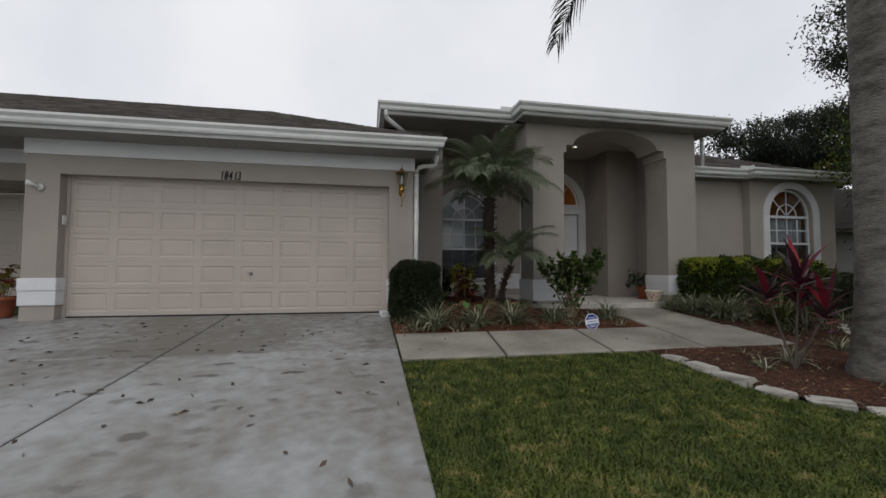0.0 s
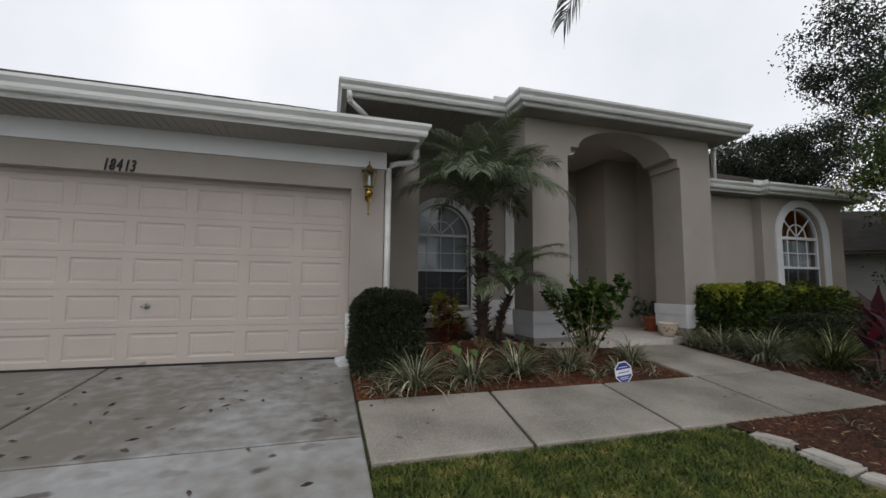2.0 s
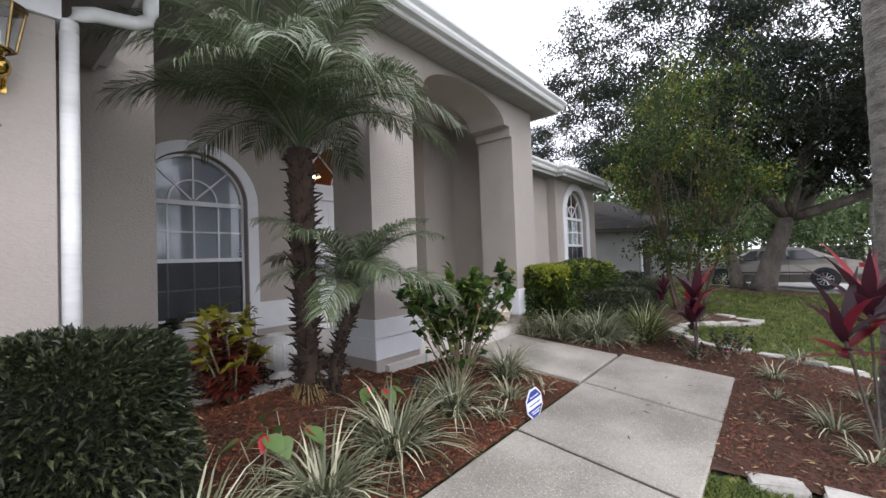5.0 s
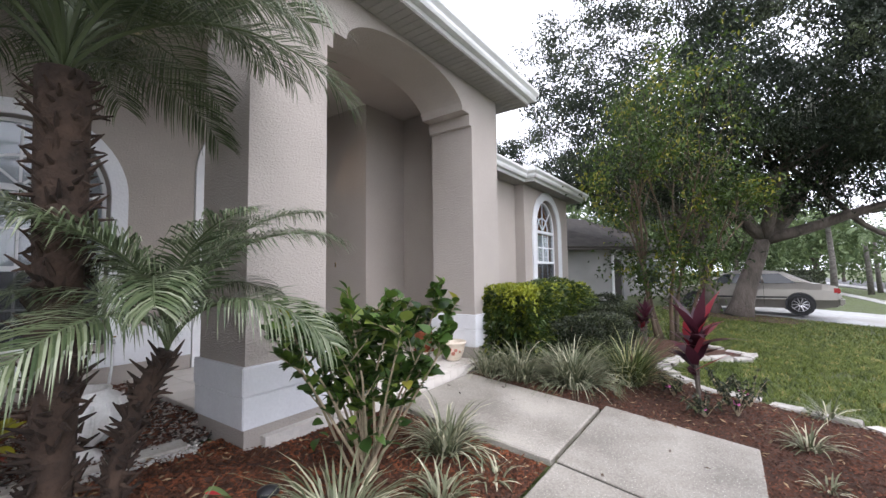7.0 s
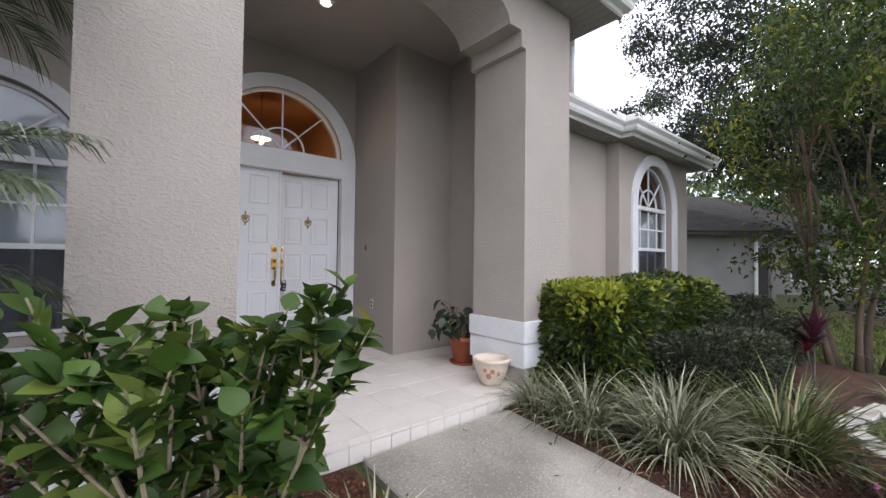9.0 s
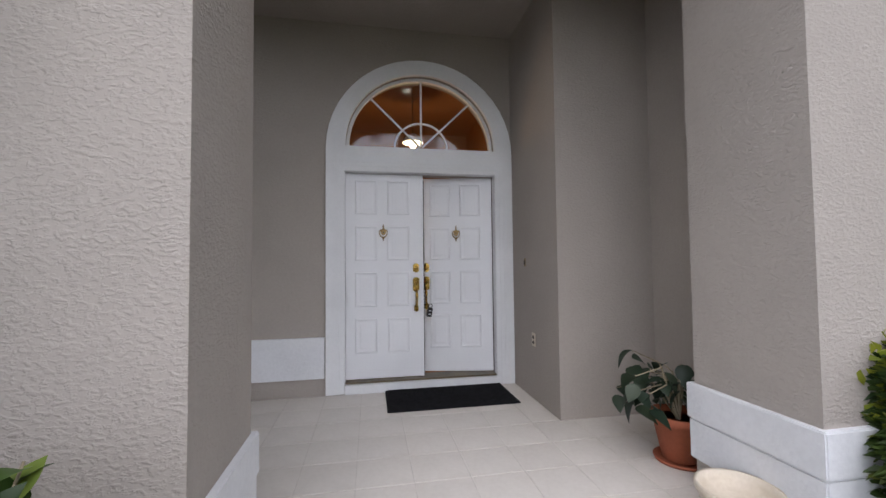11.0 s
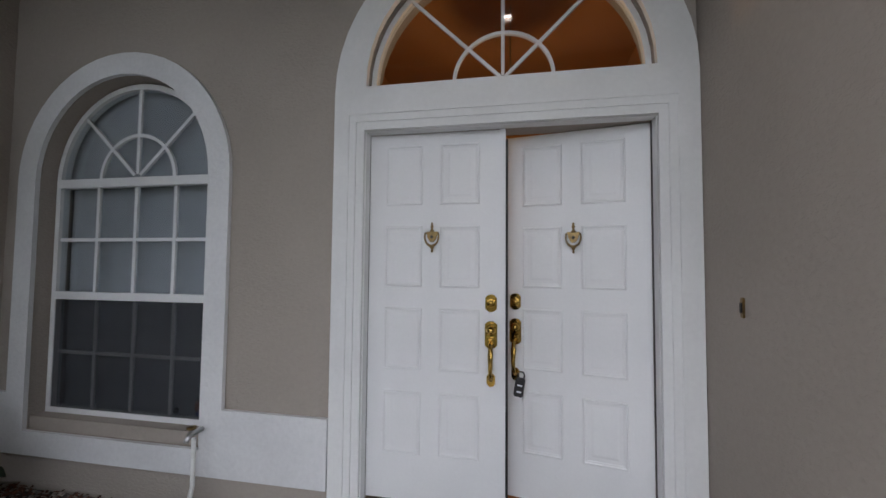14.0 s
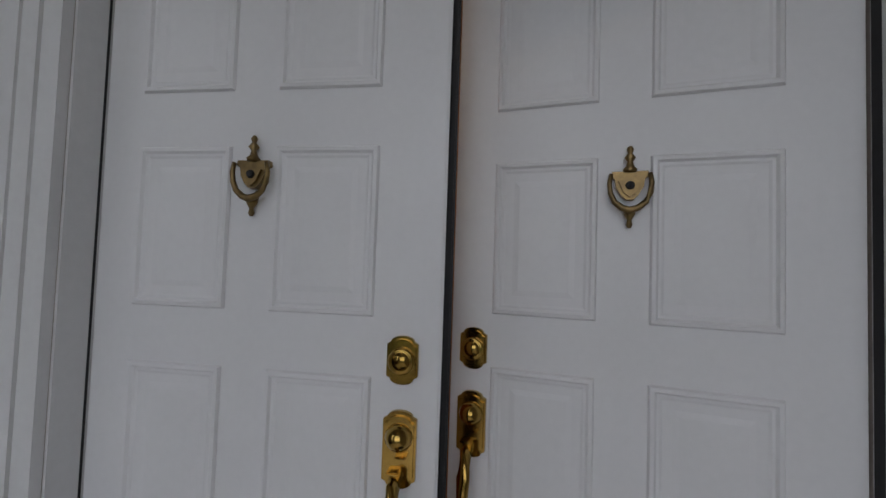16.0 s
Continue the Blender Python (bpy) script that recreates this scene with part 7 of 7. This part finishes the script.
            part("wheel_arch", lathe(bmesh.new(), [(0.05, sgn * 0.08), (0.37, sgn * 0.083), (0.37, sgn * 0.02)], 26, (x, sgn * 0.833, 0.34), "y"), BLACK, body)
    return c


car((19.35, 4.3, ground_z(30, 4.3) + 0.0), 90)
far_car = thing("distant_car", "small dark car parked far down the street", "car", (62, -1.5, ground_z(62, -1.5)))
part("body", boxed(-2, 2, -0.85, 0.85, 0.3, 0.9, 0.15), CARPAINT, far_car)
part("cabin", boxed(-1.2, 1.0, -0.75, 0.75, 0.85, 1.4, 0.2), CARGLASS, far_car)

# ---- edging stones ----
edging = thing("stone_edging", "row of pale rough edging stones round the mulch bed", "edging")


def stone_mesh(seed, w, d, h):
    rr = random.Random(seed)
    b = boxed(-w / 2, w / 2, -d / 2, d / 2, -0.06, h - 0.035, 0.014)
    for v in b.verts:
        v.co += Vector((rr.gauss(0, 0.011), rr.gauss(0, 0.011), rr.gauss(0, 0.005)))
    return mesh_of("stone", b, STONE)


stones = [stone_mesh(k, 0.27 + 0.035 * (k % 3), 0.17 + 0.015 * (k % 2), 0.055 + 0.01 * (k % 3)) for k in range(5)]


def lay_stones(line, start=0):
    pts = [Vector(p) for p in line]
    run, k, carry = 0.0, start, 0.17
    for a, c in zip(pts, pts[1:]):
        d = c - a
        L = d.length
        s = carry
        while s < L:
            p = a + d * (s / L)
            o = new("stone", stones[k % 5])
            o.parent = edging
            o.matrix_basis = pose(p.x, p.y, ground_z(p.x, p.y) + 0.005, 0, 0, math.degrees(math.atan2(d.y, d.x)) + random.Random(k).uniform(-7, 7))
            k += 1
            s += 0.365
        carry = s - L
    return k


k = lay_stones(EDGE)
k = lay_stones([(1.4, 7.98), (2.0, 7.77), (2.9, 7.7)], k)
k = lay_stones([(5.6, 2.5), (6.3, 3.0), (6.85, 3.7), (7.05, 4.4), (7.1, 4.95), (7.45, 5.3), (7.9, 5.55), (8.8, 5.4), (9.5, 4.6), (9.95, 4.45), (10.3, 5.2)], k)


# ---- scattered stuff ----
def inside(poly, x, y):
    c, n = np.zeros(len(x), bool), len(poly)
    for i in range(n):
        (x0, y0), (x1, y1) = poly[i], poly[(i + 1) % n]
        hit = ((y0 > y) != (y1 > y)) & (x < (x1 - x0) * (y - y0) / (y1 - y0 + 1e-12) + x0)
        c ^= hit
    return c


def scatter(rg, poly, density):
    xs, ys = [p[0] for p in poly], [p[1] for p in poly]
    n = int((max(xs) - min(xs)) * (max(ys) - min(ys)) * density)
    x, y = rg.uniform(min(xs), max(xs), n), rg.uniform(min(ys), max(ys), n)
    s = inside(poly, x, y)
    x, y = x[s], y[s]
    return np.stack((x, y, [ground_z(a, c) for a, c in zip(x, y)]), 1)


def chips(name, poly, density, length, width, material, label, seed, lift=0.012):
    """Splinters lying about: flat wedges of four faces."""
    rg = np.random.default_rng(seed)
    p = scatter(rg, poly, density) + (0, 0, lift)
    n = len(p)
    a = rg.uniform(0, 2 * math.pi, n)
    d = np.stack((np.cos(a), np.sin(a), rg.normal(0, 0.25, n)), 1)
    s = np.stack((-np.sin(a), np.cos(a), rg.normal(0, 0.3, n)), 1)
    L, W = (length * rg.uniform(0.4, 1.3, n))[:, None], (width * rg.uniform(0.5, 1.4, n))[:, None]
    up = np.array((0, 0, 1.0)) * W * 0.6
    v = np.stack((p - d * L / 2, p + s * W / 2, p + d * L / 2, p - s * W / 2, p + up), 1).reshape(-1, 3)
    base = np.arange(n)[:, None] * 5
    f = np.concatenate([base + np.array(q) for q in ((0, 1, 4), (1, 2, 4), (2, 3, 4), (3, 0, 4))], 0)
    return tagged(from_arrays(name, v, f, material), label, "mulch", kind="stuff")


chips("mulch", BED1, 2600, 0.042, 0.013, MULCH, "loose red wood chips between walkway and house", 1)
near2 = [(5.6, 7.3), (5.6, 4.58), (3.4, 4.58)] + EDGE + [(5.6, 2.5), (6.3, 3.0), (6.8, 3.7), (7.0, 4.4), (7.1, 5.0), (7.8, 5.5), (8.5, 6.2), (8.5, 7.3)]
chips("mulch", near2, 1700, 0.038, 0.013, MULCHB, "loose red wood chips beside the porch", 2)
grav = [(1.36, 8.02), (2.0, 7.77), (2.9, 7.72), (3.08, 7.9), (3.08, 10.02), (1.36, 10.02)]
STRAW = mat("straw_litter", (0.26, 0.19, 0.11), (0.15, 0.1, 0.06), 0.9, 5, 60, 0.2, island=0.5)
chips("leaf_litter", BED1, 60, 0.055, 0.012, STRAW, "pale dry twigs and leaf litter on the mulch", 21, 0.022)
chips("leaf_litter", near2, 60, 0.06, 0.013, STRAW, "pale dry twigs and leaf litter on the bed", 22, 0.022)
chips("mulch", grav, 900, 0.05, 0.018, MULCHB, "bark chips among the gravel", 5, 0.03)


def pebbles(name, poly, density, size, material, label, seed):
    rg = np.random.default_rng(seed)
    p = scatter(rg, poly, density) + (0, 0, 0.018)
    n = len(p)
    r = (size * rg.uniform(0.5, 1.3, n))[:, None]
    a = rg.uniform(0, 6.28, n)
    d, s = np.stack((np.cos(a), np.sin(a), 0 * a), 1), np.stack((-np.sin(a), np.cos(a), 0 * a), 1)
    up = np.array((0, 0, 1.0)) + rg.normal(0, 0.2, (n, 3))
    v = np.stack((p + d * r, p + s * r * 0.7, p - d * r, p - s * r * 0.7, p + up * r * 0.5, p - up * r * 0.5), 1).reshape(-1, 3)
    base = np.arange(n)[:, None] * 6
    f = np.concatenate([base + np.array(q) for q in ((0, 1, 4), (1, 2, 4), (2, 3, 4), (3, 0, 4), (1, 0, 5), (2, 1, 5), (3, 2, 5), (0, 3, 5))], 0)
    return tagged(from_arrays(name, v, f, material, smooth=True), label, "gravel", kind="stuff")


pebbles("gravel", [(1.75, 7.5), (2.75, 7.52), (2.9, 7.72), (2.0, 7.76)], 1500, 0.019, mat("white_pebble", (0.5, 0.49, 0.47), (0.33, 0.32, 0.3), 0.8, 30, 120, 0.3, 0.002, island=0.5), "pale pebbles spilling round the urn", 7)
pebbles("gravel", grav, 1500, 0.021, GRAVEL, "grey and white river pebbles below the window", 6)


def lawn(name, poly, density, length, width, label, seed, seg=2):
    rg = np.random.default_rng(seed)
    p = scatter(rg, poly, density)
    dens = np.array([noise.noise((x * 0.9, y * 0.9, 3.0)) + 0.4 * noise.noise((x * 4, y * 4, 5.0)) for x, y, _ in p])
    p = p[dens > rg.uniform(-0.75, 0.2, len(p)) - 0.25]
    p[:, 2] -= 0.028
    n = len(p)
    a = rg.uniform(0, 2 * math.pi, n)
    v, f = blades(rg, p, np.stack((np.cos(a), np.sin(a)), 1), 1.0, length, width, 1.15, seg)
    return tagged(from_arrays(name, v, f, GRASSM), label, "grass", kind="stuff")


GRASS1 = [(0.2, -1.2), (0.2, 4.66), (0.9, 4.62), (1.6, 4.64), (2.4, 4.6), (3.2, 4.62), (3.34, 4.4)] + [(x - 0.08, y) for x, y in EDGE] + [(4.8, 2.2), (4.8, 0.2), (3.2, -1.2)]
lawn("grass", GRASS1, 8500, 0.055, 0.0125, "thick green lawn with yellowing blades by the driveway", 3)
GRASS2 = [(4.8, 0.0), (4.8, 2.2), (5.7, 2.45), (6.4, 2.95), (6.95, 3.7), (7.15, 4.4), (7.2, 4.9), (8.0, 5.4), (8.8, 5.2), (9.4, 4.45), (10.1, 4.4), (10.5, 5.3), (13, 5.6), (13, 0)]
lawn("grass", GRASS2, 2300, 0.09, 0.011, "lawn beyond the flower bed", 4)
lawn("grass", [(13, -3), (13, 5.6), (15.4, 6.6), (17.8, 6.8), (17.8, -3)], 700, 0.11, 0.02, "lawn below the oak", 9)
lawn("grass", [(10.5, 5.3), (10.95, 8), (12.5, 8.6), (17.5, 8.6), (17.5, 6.8), (13, 5.6)], 500, 0.11, 0.02, "lawn between the houses", 10)
oakbed = [(15.6 + 0.0, 4.4), (16.0, 3.3), (17.0, 2.9), (17.85, 3.2), (17.85, 6.6), (16.6, 6.6), (15.8, 5.6)]
bed("mulch_bed_3", oakbed, "brown leaf mulch below the oak", 0.02)

# Fallen leaves on the concrete
rg = np.random.default_rng(14)
n = 150
x, y = rg.uniform(-4.5, 0.1, n), np.concatenate((rg.uniform(0.8, 4.0, n // 3), rg.uniform(3.6, 6.9, n - n // 3)))
p = np.stack((x, y, [ground_z(30, q) + 0.026 for q in y]), 1)
a = rg.uniform(0, 6.28, n)
d = np.stack((np.cos(a), np.sin(a), 0.04 + 0.05 * np.sin(a)), 1)
v, f = leaves(rg, p, d, 0.085, 0.03, 0.12, 0.0)
tagged(from_arrays("fallen_leaves", v, f, LEAFLITTER), "brown fallen leaves scattered on the driveway", "leaves", kind="stuff")
p = np.concatenate((scatter(rg, [(0.3, 4.7), (5.5, 4.7), (5.5, 5.7), (0.3, 5.7)], 3.0), scatter(rg, [(4.3, 5.8), (5.5, 5.8), (5.5, 7.2), (4.3, 7.2)], 4.0))) + (0, 0, 0.026)
a = rg.uniform(0, 6.28, len(p))
v, f = leaves(rg, p, np.stack((np.cos(a), np.sin(a), 0.05 + 0 * a), 1), 0.06, 0.02, 0.1, 0.0)
tagged(from_arrays("fallen_leaves", v, f, LEAFLITTER), "few brown leaves on the walkway", "leaves", kind="stuff")
# Path light among the tufts
pl = thing("path_light", "small dark solar path light among the tufts", "path light", (2.6, 6.45, ground_z(2.6, 6.45)))
part("stake", tube(bmesh.new(), [(0, 0, -0.05), (0, 0, 0.2)], 0.01, 8), BLACK, pl)
part("lens", lathe(bmesh.new(), [(0.03, 0.2), (0.035, 0.26), (0.03, 0.265)], 14), GLASS, pl, "clear lens")
part("cap", lathe(bmesh.new(), [(0.05, 0.265), (0.045, 0.28), (0.01, 0.295)], 14), BLACK, pl, "", True)
